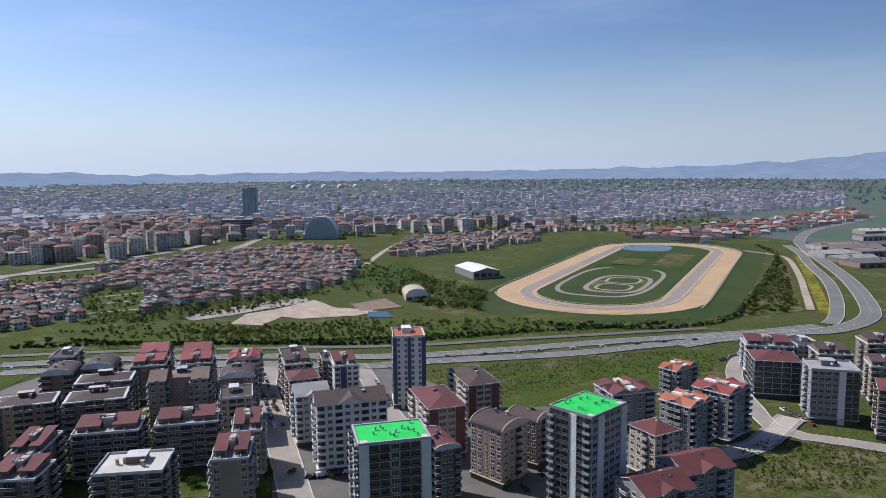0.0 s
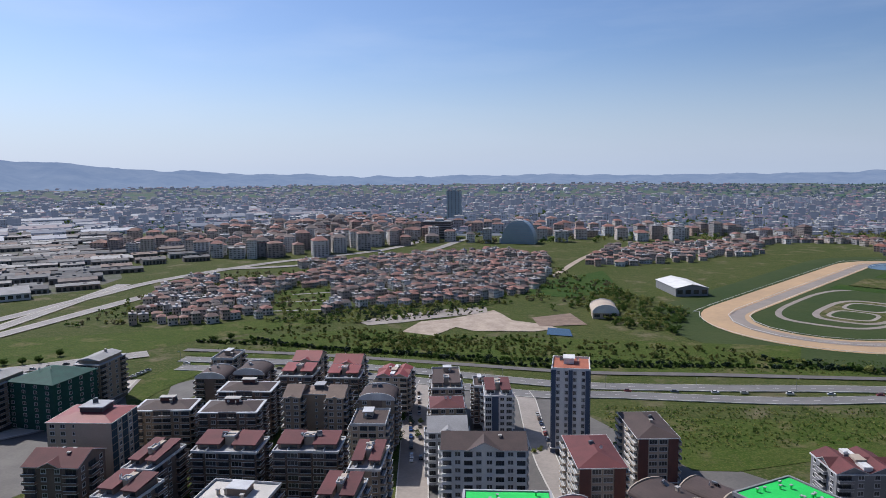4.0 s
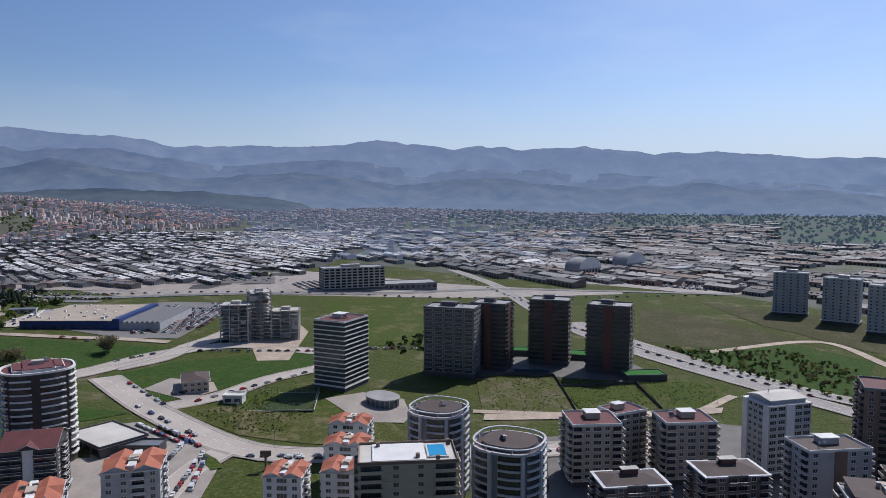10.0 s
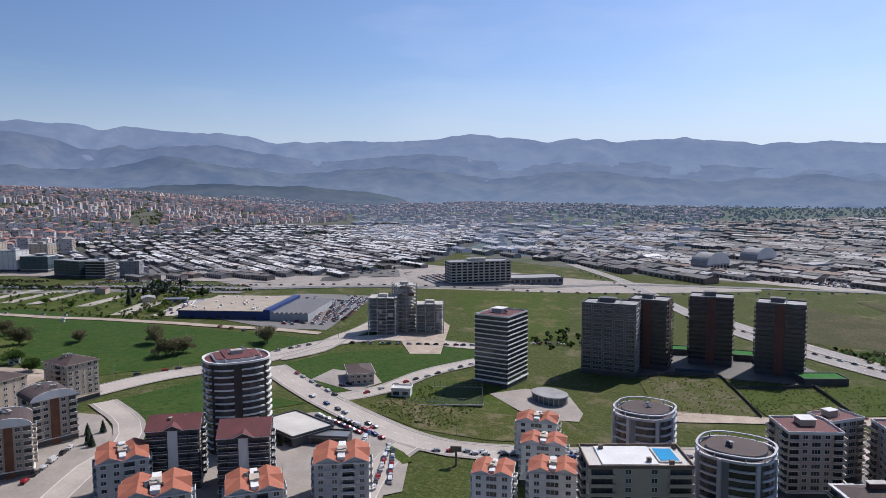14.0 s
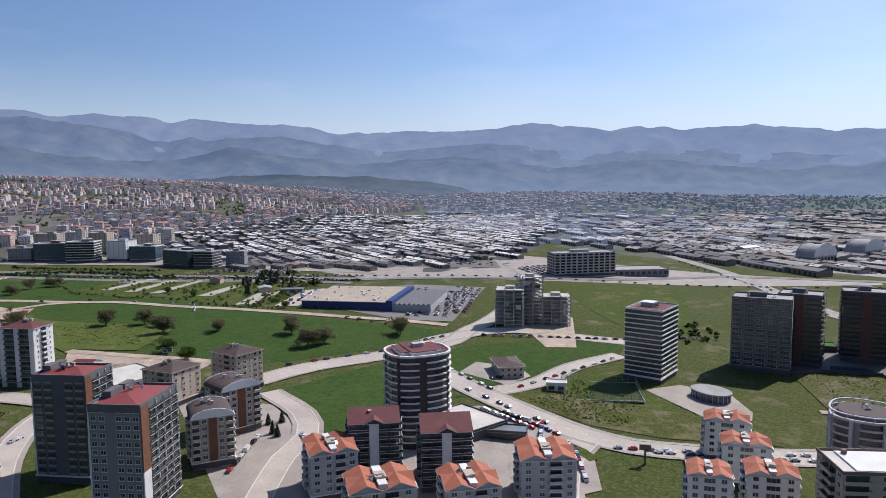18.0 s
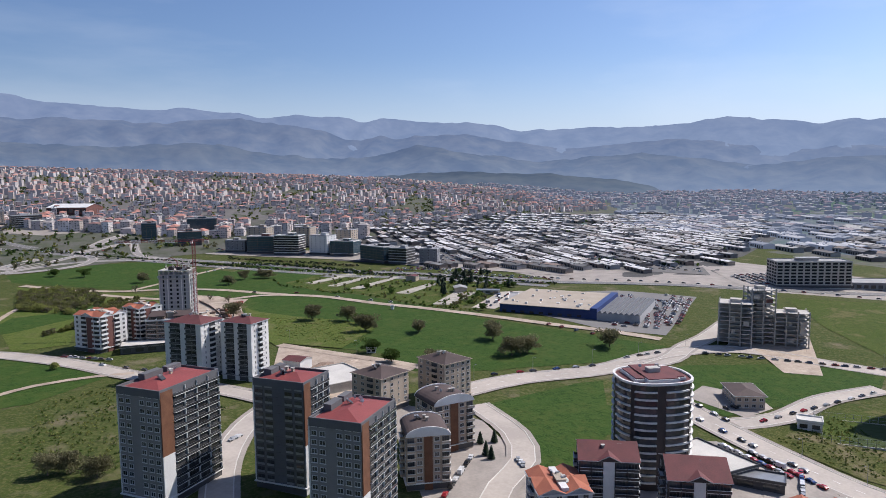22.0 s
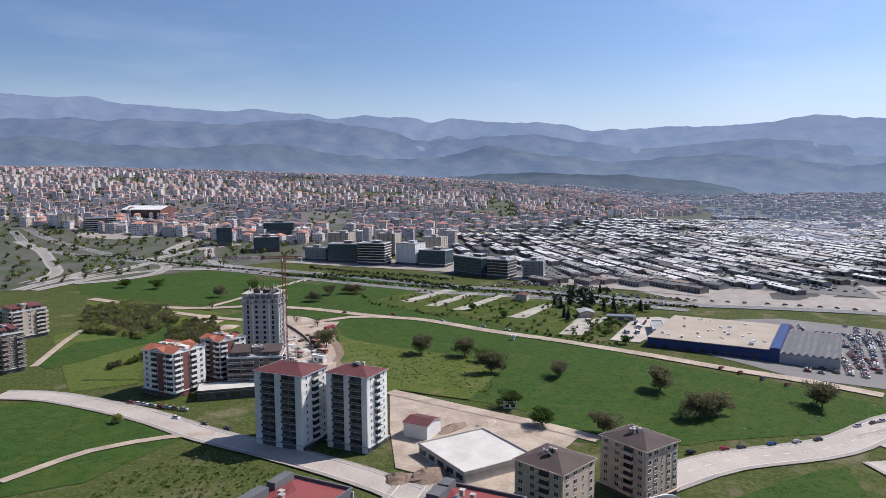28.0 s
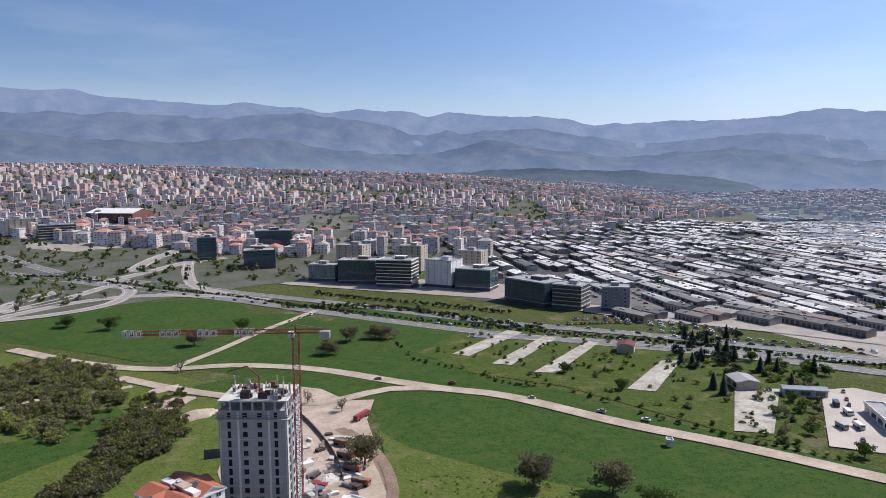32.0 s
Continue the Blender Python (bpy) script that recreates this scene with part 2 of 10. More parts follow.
DIRT = mat("pale_dirt", (0.46, 0.37, 0.29), (0.30, 0.235, 0.18), size=7, fine=1.5, bump=0.4)
SOIL = mat("brown_soil", (0.25, 0.175, 0.125), (0.17, 0.115, 0.085), size=5, fine=1.0, bump=0.8)
CROP = meadow("dark_green_crop", (0.027, 0.062, 0.012), (0.040, 0.075, 0.016), ((0.03, 0.48, 0.72, (0.052, 0.078, 0.018)), (0.12, 0.52, 0.74, (0.07, 0.085, 0.022)), (0.35, 0.5, 0.7, (0.016, 0.042, 0.008)), (1.6, 0.48, 0.68, (0.05, 0.09, 0.02))), size=45, fine=1.2, bump=0.7)
GRASS = meadow("spring_grass", (0.042, 0.074, 0.011), (0.062, 0.085, 0.019), ((0.06, 0.58, 0.72, (0.14, 0.12, 0.06)), (0.3, 0.52, 0.72, (0.036, 0.056, 0.012)), (1.4, 0.52, 0.7, (0.10, 0.11, 0.03))), size=16, fine=1.4, bump=1.0)
OLIVE = meadow("olive_grass", (0.072, 0.082, 0.022), (0.052, 0.066, 0.016), ((0.08, 0.5, 0.66, (0.17, 0.14, 0.085)), (0.4, 0.52, 0.72, (0.042, 0.056, 0.014)), (1.2, 0.55, 0.7, (0.13, 0.125, 0.045))), size=12, fine=1.2, bump=1.0)
RUBBLE = meadow("stony_waste_ground", (0.16, 0.135, 0.095), (0.075, 0.09, 0.025), ((0.12, 0.5, 0.6, (0.07, 0.085, 0.018)), (0.5, 0.66, 0.74, (0.27, 0.245, 0.21)), (1.2, 0.55, 0.7, (0.10, 0.085, 0.05))), size=9, fine=1.2, bump=1.0)
# far ground, both kinds with bluish haze painted in as emission
FARFIELD = meadow("hazed_far_fields", (0.045, 0.085, 0.022), (0.075, 0.085, 0.035), ((0.006, 0.5, 0.56, (0.10, 0.085, 0.055)), (0.011, 0.52, 0.56, (0.03, 0.055, 0.016)), (0.03, 0.55, 0.65, (0.06, 0.10, 0.03))), size=400, fine=60, bump=0.0, glow=(0.024, 0.044, 0.085, 1.0))
FARTOWN = meadow("hazed_town_ground", (0.10, 0.095, 0.085), (0.05, 0.062, 0.035), ((0.01, 0.5, 0.6, (0.04, 0.065, 0.028)), (0.05, 0.5, 0.65, (0.13, 0.12, 0.105))), size=80, fine=10, bump=0.0, glow=(0.062, 0.085, 0.135, 1.0))
FLOWERS = meadow("yellow_flowering_weeds", (0.10, 0.105, 0.022), (0.16, 0.145, 0.018), ((0.12, 0.5, 0.62, (0.30, 0.25, 0.03)), (0.6, 0.52, 0.7, (0.06, 0.08, 0.018))), size=12, fine=1.2, bump=0.8)
FALLOW = meadow("fallow_field", (0.085, 0.08, 0.04), (0.06, 0.062, 0.028), ((0.05, 0.5, 0.7, (0.11, 0.095, 0.06)), (0.5, 0.5, 0.7, (0.05, 0.055, 0.022))), size=30, fine=1.4, bump=0.8)
HIGHWAY = mat("dusty_highway_asphalt", (0.30, 0.275, 0.255), (0.235, 0.216, 0.2), size=14, fine=1.2, bump=0.1)
TARMAC = mat("grey_motorway_tarmac", (0.19, 0.18, 0.172), (0.145, 0.138, 0.132), size=20, fine=1.5, bump=0.1)
TOWERGLASS = mat("green_grey_tower_glass", (0.34, 0.42, 0.44), (0.28, 0.35, 0.38), rough=0.3, size=6, bump=0, spec=0.5)
YOUNGGRASS = meadow("light_meadow_grass", (0.066, 0.100, 0.017), (0.088, 0.112, 0.027), ((0.06, 0.58, 0.72, (0.15, 0.135, 0.065)), (0.3, 0.52, 0.72, (0.052, 0.078, 0.017)), (1.4, 0.52, 0.7, (0.12, 0.13, 0.038))), size=16, fine=1.4, bump=1.0)
LAWN = mat("track_lawn", (0.038, 0.06, 0.018), (0.055, 0.072, 0.024), size=40, fine=3, bump=0.3, spec=0.1)
SAND = mat("track_sand", (0.50, 0.335, 0.19), (0.40, 0.275, 0.165), size=30, fine=3, bump=0.2)
URBAN = mat("town_ground", (0.12, 0.112, 0.102), (0.06, 0.075, 0.034), size=26, fine=4, bump=0.2, spec=0.15)
YARD = mat("oily_workshop_street", (0.085, 0.08, 0.076), (0.05, 0.049, 0.047), size=8, fine=2, bump=0.2, spec=0.2)
BALLAST = mat("railway_ballast", (0.15, 0.135, 0.125), (0.11, 0.1, 0.095), size=6, fine=0.8)
BARK = mat("bark", (0.13, 0.10, 0.075), (0.09, 0.07, 0.055), size=1)
LEAF = leafy("spring_leaves", (0.25, 0.26, 0.085), (0.18, 0.195, 0.06), size=2.0, fine=0.5, bump=0, per=0.25)
LEAFG = leafy("green_leaves", (0.09, 0.14, 0.035), (0.062, 0.105, 0.025), size=2.0, fine=0.5, bump=0, per=0.25)
CYPRESS = mat("dark_conifer_needles", (0.028, 0.05, 0.022), (0.018, 0.036, 0.016), size=1.0, fine=0.4, bump=0, per=0.2)
BUDDING = leafy("budding_olive_crown", (0.17, 0.175, 0.07), (0.125, 0.13, 0.05), size=2.0, fine=0.5, bump=0, per=0.25)
TWIG = leafy("budding_brown_crown", (0.19, 0.175, 0.10), (0.14, 0.135, 0.07), size=2.0, fine=0.5, bump=0, per=0.2)


# ---- the lie of the land ----
def ease(a, b, v):
    u = np.clip((v - a) / (b - a), 0, 1)
    return u * u * (3 - 2 * u)


def land(x, y):
    """Height of the ground: a plain that rises gently to the south and climbs to a hill town."""
    az = np.degrees(np.arctan2(-x, y)) % 360
    town = ease(108, 135, az) * ease(235, 190, az)
    return -12 + 10 * ease(60, -220, y) + (72 + 30 * ease(128, 160, az)) * town * ease(650, 2000, np.hypot(x, y))


def mesh_of(name, verts, faces, mats, which=None, smooth=False):
    """A mesh from points and faces (lists, or arrays of equal-sided faces)."""
    me = bpy.data.meshes.new(name)
    v = np.asarray(verts, dtype=np.float32).reshape(-1, 3)
    if isinstance(faces, np.ndarray):
        total, index = np.full(len(faces), faces.shape[1], dtype=np.int32), faces.astype(np.int32).ravel()
    else:
        total = np.array([len(f) for f in faces], dtype=np.int32)
        index = np.fromiter((i for f in faces for i in f), dtype=np.int32)
    me.vertices.add(len(v))
    me.vertices.foreach_set("co", v.ravel())
    me.loops.add(len(index))
    me.loops.foreach_set("vertex_index", index)
    me.polygons.add(len(total))
    me.polygons.foreach_set("loop_start", np.concatenate([[0], np.cumsum(total)[:-1]]).astype(np.int32))
    for m in mats:
        me.materials.append(m)
    if which is not None:
        me.polygons.foreach_set("material_index", np.asarray(which, dtype=np.int32))
    me.polygons.foreach_set("use_smooth", np.full(len(total), smooth, dtype=bool))
    me.update(calc_edges=True)
    return me


def setting(name, me, label, category):
    return tagged(new(name, me), label, category, kind="structure")


def part(name, me, parent, m=None, label=""):
    """A mesh as one part of a thing, at the local pose m."""
    ob = new(name, me)
    ob.parent = parent
    if m is not None:
        ob.matrix_basis = m
    if label:
        ob["label"] = label
    return ob


def thing(name, m, label, category, group="", kind=""):
    ob = new(name)
    ob.empty_display_size = 0.5
    ob.matrix_basis = m
    return tagged(ob, label, category, group, kind)


class Shape:
    """Collects boxes, prisms and sheets, each with a material, into one mesh."""

    def __init__(self):
        self.v, self.f, self.k, self.mats = [], [], [], []

    def slot(self, m):
        if m not in self.mats:
            self.mats.append(m)
        return self.mats.index(m)

    def add(self, verts, faces, m):
        o, s = len(self.v), self.slot(m)
        self.v.extend(verts)
        self.f.extend([tuple(i + o for i in f) for f in faces])
        self.k.extend([s] * len(faces))
        return self

    def box(self, x0, y0, z0, x1, y1, z1, m, top=1.0):
        """A box; top: how much its top is drawn in."""
        cx, cy, hx, hy = (x0 + x1) / 2, (y0 + y1) / 2, (x1 - x0) / 2, (y1 - y0) / 2
        vs = [(cx + sx * hx * q, cy + sy * hy * q, z) for z, q in ((z0, 1.0), (z1, top)) for sx, sy in ((-1, -1), (1, -1), (1, 1), (-1, 1))]
        return self.add(vs, [(3, 2, 1, 0), (4, 5, 6, 7), (0, 1, 5, 4), (1, 2, 6, 5), (2, 3, 7, 6), (3, 0, 4, 7)], m)

    def prism(self, pts, z0, z1, m, cap=None):
        n = len(pts)
        self.add([(x, y, z) for z in (z0, z1) for x, y in pts], [(i, (i + 1) % n, n + (i + 1) % n, n + i) for i in range(n)], m)
        return self.add([(x, y, z1) for x, y in pts], [tuple(range(n))], cap or m)

    def hip(self, w, d, z, rise, m, over=0.5, fascia=None, ridge=None):
        """A hipped roof with thick eaves."""
        fascia = fascia or m
        X, Y = w / 2 + over, d / 2 + over
        self.box(-X, -Y, z, X, Y, z + 0.22, fascia)
        X, Y, z = X - 0.12, Y - 0.12, z + 0.22
        if w >= d:
            r = (w - d) / 2 if ridge is None else ridge
            a, b = (-r - 0.4, 0), (r + 0.4, 0)
        else:
            r = (d - w) / 2 if ridge is None else ridge
            a, b = (0, -r - 0.4), (0, r + 0.4)
        vs = [(-X, -Y, z), (X, -Y, z), (X, Y, z), (-X, Y, z), (*a, z + rise), (*b, z + rise)]
        fs = [(0, 1, 5, 4), (1, 2, 5), (2, 3, 4, 5), (3, 0, 4)] if w >= d else [(0, 1, 4), (1, 2, 5, 4), (2, 3, 5), (3, 0, 4, 5)]
        return self.add(vs, fs, m)

    def gable(self, x0, y0, x1, y1, z, rise, m, wall, along="x", over=0.4):
        x0, y0, x1, y1 = x0 - over, y0 - over, x1 + over, y1 + over
        t = 0.2
        if along == "x":
            ym = (y0 + y1) / 2
            prof = [(y0, z), (ym, z + rise), (y1, z), (y1, z + t), (ym, z + rise + t), (y0, z + t)]
            vs = [(x, a, b) for x in (x0, x1) for a, b in prof]
        else:
            xm = (x0 + x1) / 2
            prof = [(x0, z), (xm, z + rise), (x1, z), (x1, z + t), (xm, z + rise + t), (x0, z + t)]
            vs = [(a, y, b) for y in (y0, y1) for a, b in prof]
        self.add(vs, [(0, 1, 7, 6), (1, 2, 8, 7), (3, 4, 10, 9), (4, 5, 11, 10)], m)
        self.add(vs, [(2, 3, 9, 8), (5, 0, 6, 11), (0, 5, 4, 1), (1, 4, 3, 2), (6, 7, 10, 11), (7, 8, 9, 10)], FRAME)
        o = over + 0.02
        if along == "x":
            pr = [(y0 + o, z), ((y0 + y1) / 2, z + rise * 0.97), (y1 - o, z)]
            self.add([(x, a, b) for x in (x0 + o, x1 - o) for a, b in pr], [(0, 1, 2), (3, 4, 5)], wall)
        else:
            pr = [(x0 + o, z), ((x0 + x1) / 2, z + rise * 0.97), (x1 - o, z)]
            self.add([(a, y, b) for y in (y0 + o, y1 - o) for a, b in pr], [(0, 1, 2), (3, 4, 5)], wall)
        return self

    def barrel(self, w, d, z, rise, m, edge, over=0.3, n=14):
        """A vaulted roof along y with a pale edge."""
        X, Y = w / 2 + over, d / 2 + over
        for lo, hi, y0, y1, mm in ((0.0, 1.0, -Y + 0.25, Y - 0.25, m), (0.04, 1.12, -Y, -Y + 0.3, edge), (0.04, 1.12, Y - 0.3, Y, edge)):
            ring = [(-X * math.cos(math.pi * i / n), z + rise * hi * math.sin(math.pi * i / n) + lo) for i in range(n + 1)]
            k = len(ring)
            vs = [(x, y, zz) for y in (y0, y1) for x, zz in ring]
            self.add(vs, [(i, i + 1, k + i + 1, k + i) for i in range(k - 1)] + [tuple(range(k)), tuple(range(2 * k - 1, k - 1, -1))], mm)
        return self

    def ring(self, w, d, z0, z1, t, m):
        """A parapet round a flat roof."""
        X, Y = w / 2, d / 2
        self.box(-X, -Y, z0, X, -Y + t, z1, m)
        self.box(-X, Y - t, z0, X, Y, z1, m)
        self.box(-X, -Y + t, z0, -X + t, Y - t, z1, m)
        return self.box(X - t, -Y + t, z0, X, Y - t, z1, m)

    def put(self, other, m):
        if not other.v:
            return self
        o = len(self.v)
        q = np.asarray(other.v) @ np.array(m.to_3x3()).T + np.array(m.translation)
        self.v.extend(map(tuple, q))
        slots = [self.slot(q) for q in other.mats]
        self.f.extend([tuple(i + o for i in f) for f in other.f])
        self.k.extend([slots[q] for q in other.k])
        return self

    def mesh(self, name):
        return mesh_of(name, self.v, self.f, self.mats, self.k)

    def welded(self, name):
        """The boxes gathered so far as one closed piece without inner faces; an earlier box keeps its place."""
        boxes = [(np.round(np.min(self.v[i:i + 8], 0), 4), np.round(np.max(self.v[i:i + 8], 0), 4), self.k[i // 8 * 6]) for i in range(0, len(self.v), 8)]
        cuts = [np.unique([b[e][a] for b in boxes for e in (0, 1)]) for a in range(3)]
        cell = np.full([len(c) + 1 for c in cuts], -1)
        for lo, hi, k in reversed(boxes):
            i = [slice(int(np.searchsorted(c, lo[a])) + 1, int(np.searchsorted(c, hi[a])) + 1) for a, c in enumerate(cuts)]
            cell[tuple(i)] = k
        index, vs, fs, ks = {}, [], [], []
        for a in range(3):
            b, c = (a + 1) % 3, (a + 2) % 3
            full = cell >= 0
            for side in (0, 1):
                for p in np.argwhere(full & ~np.roll(full, 1 if side == 0 else -1, a)):
                    quad = []
                    for u, v in ((0, 0), (1, 0), (1, 1), (0, 1)):
                        q = p - 1
                        q[a] += side
                        q[b] += u
                        q[c] += v
                        key = tuple(q)
                        if key not in index:
                            index[key] = len(vs)
                            vs.append(tuple(cuts[n][q[n]] for n in range(3)))
                        quad.append(index[key])
                    fs.append(tuple(quad if side else quad[::-1]))
                    ks.append(cell[tuple(p)])
        return mesh_of(name, vs, fs, self.mats, ks)


# ---- ground ----
def ground():
    rings = [0, 12, 24, 36, 50]
    while rings[-1] < 900:
        rings.append(rings[-1] + 16)
    while rings[-1] < 4900:
        rings.append(rings[-1] * 1.07)
    n = 160
    vs, fs = [(-120.0, -20.0, 0)], []
    for r in rings[1:]:
        vs += [(-120 + r * math.cos(2 * math.pi * i / n), -20 + r * math.sin(2 * math.pi * i / n), 0) for i in range(n)]
    for i in range(n):
        fs.append((0, 1 + i, 1 + (i + 1) % n))
    for k in range(len(rings) - 2):
        a, b = 1 + k * n, 1 + (k + 1) * n
        fs += [(a + i, b + i, b + (i + 1) % n, a + (i + 1) % n) for i in range(n)]
    v = np.array(vs)
    v[:, 2] = land(v[:, 0], v[:, 1])
    m = meadow("plain_earth", (0.045, 0.067, 0.014), (0.064, 0.077, 0.023), ((0.045, 0.59, 0.74, (0.17, 0.14, 0.095)), (0.16, 0.55, 0.75, (0.036, 0.054, 0.014)), (0.9, 0.52, 0.7, (0.11, 0.108, 0.042))), size=70, fine=3, bump=0.8)
    # beyond 1150 m the ground takes the tone with painted haze
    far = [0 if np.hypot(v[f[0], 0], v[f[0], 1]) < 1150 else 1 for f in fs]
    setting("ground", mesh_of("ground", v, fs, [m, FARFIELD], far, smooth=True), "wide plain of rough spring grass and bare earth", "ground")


def patch(name, pts, m, label, category, lift=0.2, step=25.0):
    """A sheet over the ground inside an outline."""
    bm = bmesh.new()
    f = bm.faces.new([bm.verts.new((x, y, 0)) for x, y in pts])
    bmesh.ops.triangulate(bm, faces=[f])
    for _ in range(5):
        long = [e for e in bm.edges if e.calc_length() > step]
        if not long or len(bm.verts) > 6000:
            break
        bmesh.ops.subdivide_edges(bm, edges=long, cuts=1)
        bmesh.ops.triangulate(bm, faces=bm.faces[:])
    for v in bm.verts:
        v.co.z = float(land(v.co.x, v.co.y)) + lift
    bmesh.ops.recalc_face_normals(bm, faces=bm.faces[:])
    if sum(f.normal.z for f in bm.faces) < 0:
        bmesh.ops.reverse_faces(bm, faces=bm.faces[:])
    me = bpy.data.meshes.new(name)
    bm.to_mesh(me)
    bm.free()
    me.materials.append(m)
    return setting(name, me, label, category)


def smooth_line(pts, step=8.0):
    """A smooth line through the points (Catmull-Rom)."""
    P = [np.array(p, float) for p in pts]
    P = [2 * P[0] - P[1]] + P + [2 * P[-1] - P[-2]]
    out = []
    for a, b, c, d in zip(P, P[1:], P[2:], P[3:]):
        k = max(1, int(np.linalg.norm(c - b) / step))
        for i in range(k):
            t = i / k
            out.append(0.5 * (2 * b + (c - a) * t + (2 * a - 5 * b + 4 * c - d) * t * t + (3 * b - a - 3 * c + d) * t ** 3))
    return np.array(out + [P[-2]])


def strip(line, left, right, lift, height=0.0):
    """A band along a line, from left to right of it; with height it becomes a kerb or wall."""
    d = np.gradient(line, axis=0)
    d /= np.linalg.norm(d, axis=1)[:, None] + 1e-9
    nrm = np.stack([-d[:, 1], d[:, 0]], 1)
    a, b = line + nrm * left, line + nrm * right
    za, zb = land(a[:, 0], a[:, 1]) + lift, land(b[:, 0], b[:, 1]) + lift
    n = len(line)
    if not height:
        vs = [(*p, z) for p, z in zip(a, za)] + [(*p, z) for p, z in zip(b, zb)]
        return vs, [(i, n + i, n + i + 1, i + 1) for i in range(n - 1)]
    vs = [(*p, z) for p, z in zip(a, za)] + [(*p, z) for p, z in zip(b, zb)] + [(*p, z + height) for p, z in zip(a, za)] + [(*p, z + height) for p, z in zip(b, zb)]
    fs = []
    for i in range(n - 1):
        fs += [(2 * n + i, 3 * n + i, 3 * n + i + 1, 2 * n + i + 1), (i, 2 * n + i, 2 * n + i + 1, i + 1), (n + i + 1, 3 * n + i + 1, 3 * n + i, n + i)]
    return vs, fs


def road(name, pts, width, m, label, lift=0.32, kerb=True, dashes=False):
    line = smooth_line(pts)
    ob = setting(name, mesh_of(name, *strip(line, width / 2, -width / 2, lift), [m]), label, "road")
    if kerb:
        sh = Shape()
        for s in (1, -1):
            sh.add(*strip(line, s * (width / 2 + 0.35), s * width / 2, lift - 0.2, 0.32), PALE)
            if m in (ASPHALT, HIGHWAY):
                sh.add(*strip(line, s * (width / 2 + 2.0), s * (width / 2 + 0.35), lift + 0.08), PAVING)
        part("kerb", sh.mesh("kerb"), ob)
    if dashes:
        sh = Shape()
        seg = smooth_line(pts, 2.5)
        for i in range(0, len(seg) - 1, 3):
            sh.add(*strip(seg[i:i + 2], 0.12, -0.12, lift + 0.05), WHITE)
        part("lane_marking", sh.mesh("lane_marking"), ob)
    return ob


ground()


# ---- distant hills ----
def hills(name, radius, depth, profile, seed, tones, label, rough=30.0):
    """A range round the horizon with spurs running down from its crest; profile: (yaw, height) pairs."""
    yaws = np.arange(0, 360.01, 0.3)
    top = np.interp(yaws, [p[0] for p in profile], [p[1] for p in profile])
    rows, n = 20, len(yaws)
    vs, fs = [], []
    for k in range(rows):
        u = k / (rows - 1)
        for a, h in zip(yaws, top):
            ca, sa = math.cos(radians(a)), math.sin(radians(a))
            q = Vector((ca * 13, sa * 13, seed))
            bend = noise.noise(Vector((ca * 6, sa * 6, seed + u * 1.5)))
            spur = 1 / (1 + 5.0 * noise.noise(q + Vector((bend * 1.2, bend * 1.2, u * 0.5))) ** 2)
            w = noise.fractal(Vector((ca * 30, sa * 30, seed + u * 4)), 0.9, 2.1, 4)
            r = radius - depth * (1 - u) * (0.85 + 0.3 * spur)
            z = -25 + (h + 25) * (0.9 + 0.1 * spur) * u ** (0.85 + 0.3 * (1 - spur)) + (w * rough * (0.25 + u * (1.2 - u)) if h > 0 and k else 0)
            vs.append((-sa * r, ca * r, z))
    for k in range(rows - 1):
        fs += [(k * n + i, k * n + (i + 1), (k + 1) * n + i + 1, (k + 1) * n + i) for i in range(n - 1)]
    # haze painted as bluish emission, paler towards the foot of the range
    m = mat(name + "_hazed_slopes", *tones[:2], size=170, fine=45, bump=0.0, glow=(*tones[2], 1.0), rough=1.0, spec=0.0)
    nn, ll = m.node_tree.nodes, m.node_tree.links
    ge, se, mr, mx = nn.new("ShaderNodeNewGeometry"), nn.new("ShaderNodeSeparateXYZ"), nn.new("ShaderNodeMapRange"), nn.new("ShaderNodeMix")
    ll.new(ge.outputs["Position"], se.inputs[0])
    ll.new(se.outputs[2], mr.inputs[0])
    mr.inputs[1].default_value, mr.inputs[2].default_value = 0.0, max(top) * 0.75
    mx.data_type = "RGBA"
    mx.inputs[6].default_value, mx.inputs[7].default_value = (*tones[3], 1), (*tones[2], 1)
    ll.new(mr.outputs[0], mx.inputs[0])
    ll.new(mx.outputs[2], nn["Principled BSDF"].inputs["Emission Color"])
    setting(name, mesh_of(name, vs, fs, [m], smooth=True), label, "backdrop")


def lift_profile(rows, radius):
    return [(a, 83 + e / 1253.0 * radius) for a, e in rows]


FAR = [(0, -14), (20, -14), (28, -11), (40, 2), (53, 27), (60, 38), (66, 48), (75, 60), (88, 76), (98, 80), (104, 90), (108, 78), (119, 76), (127, 97), (131, 99), (140, 103), (150, 117), (158, 126), (164, 127), (185, 120), (230, 70), (280, 30), (328, 9), (338, -7), (348, -12), (360, -14)]
MID = [(0, -60), (50, -60), (62, 4), (80, 24), (92, 40), (100, 38), (108, 58), (116, 42), (124, 70), (132, 66), (141, 98), (147, 86), (155, 96), (165, 80), (190, 60), (240, 0), (300, -60), (360, -60)]
NEAR = [(0, -90), (96, -90), (106, -40), (112, -8), (118, 0), (124, 5), (130, 0), (138, -4), (150, 4), (160, 10), (175, 14), (200, 0), (240, -90), (360, -90)]
MIDB = [(0, -70), (52, -70), (66, -8), (78, 14), (86, 6), (95, 24), (102, 12), (110, 34), (118, 20), (127, 50), (134, 30), (144, 58), (151, 46), (160, 62), (172, 40), (195, 40), (240, -20), (300, -70), (360, -70)]
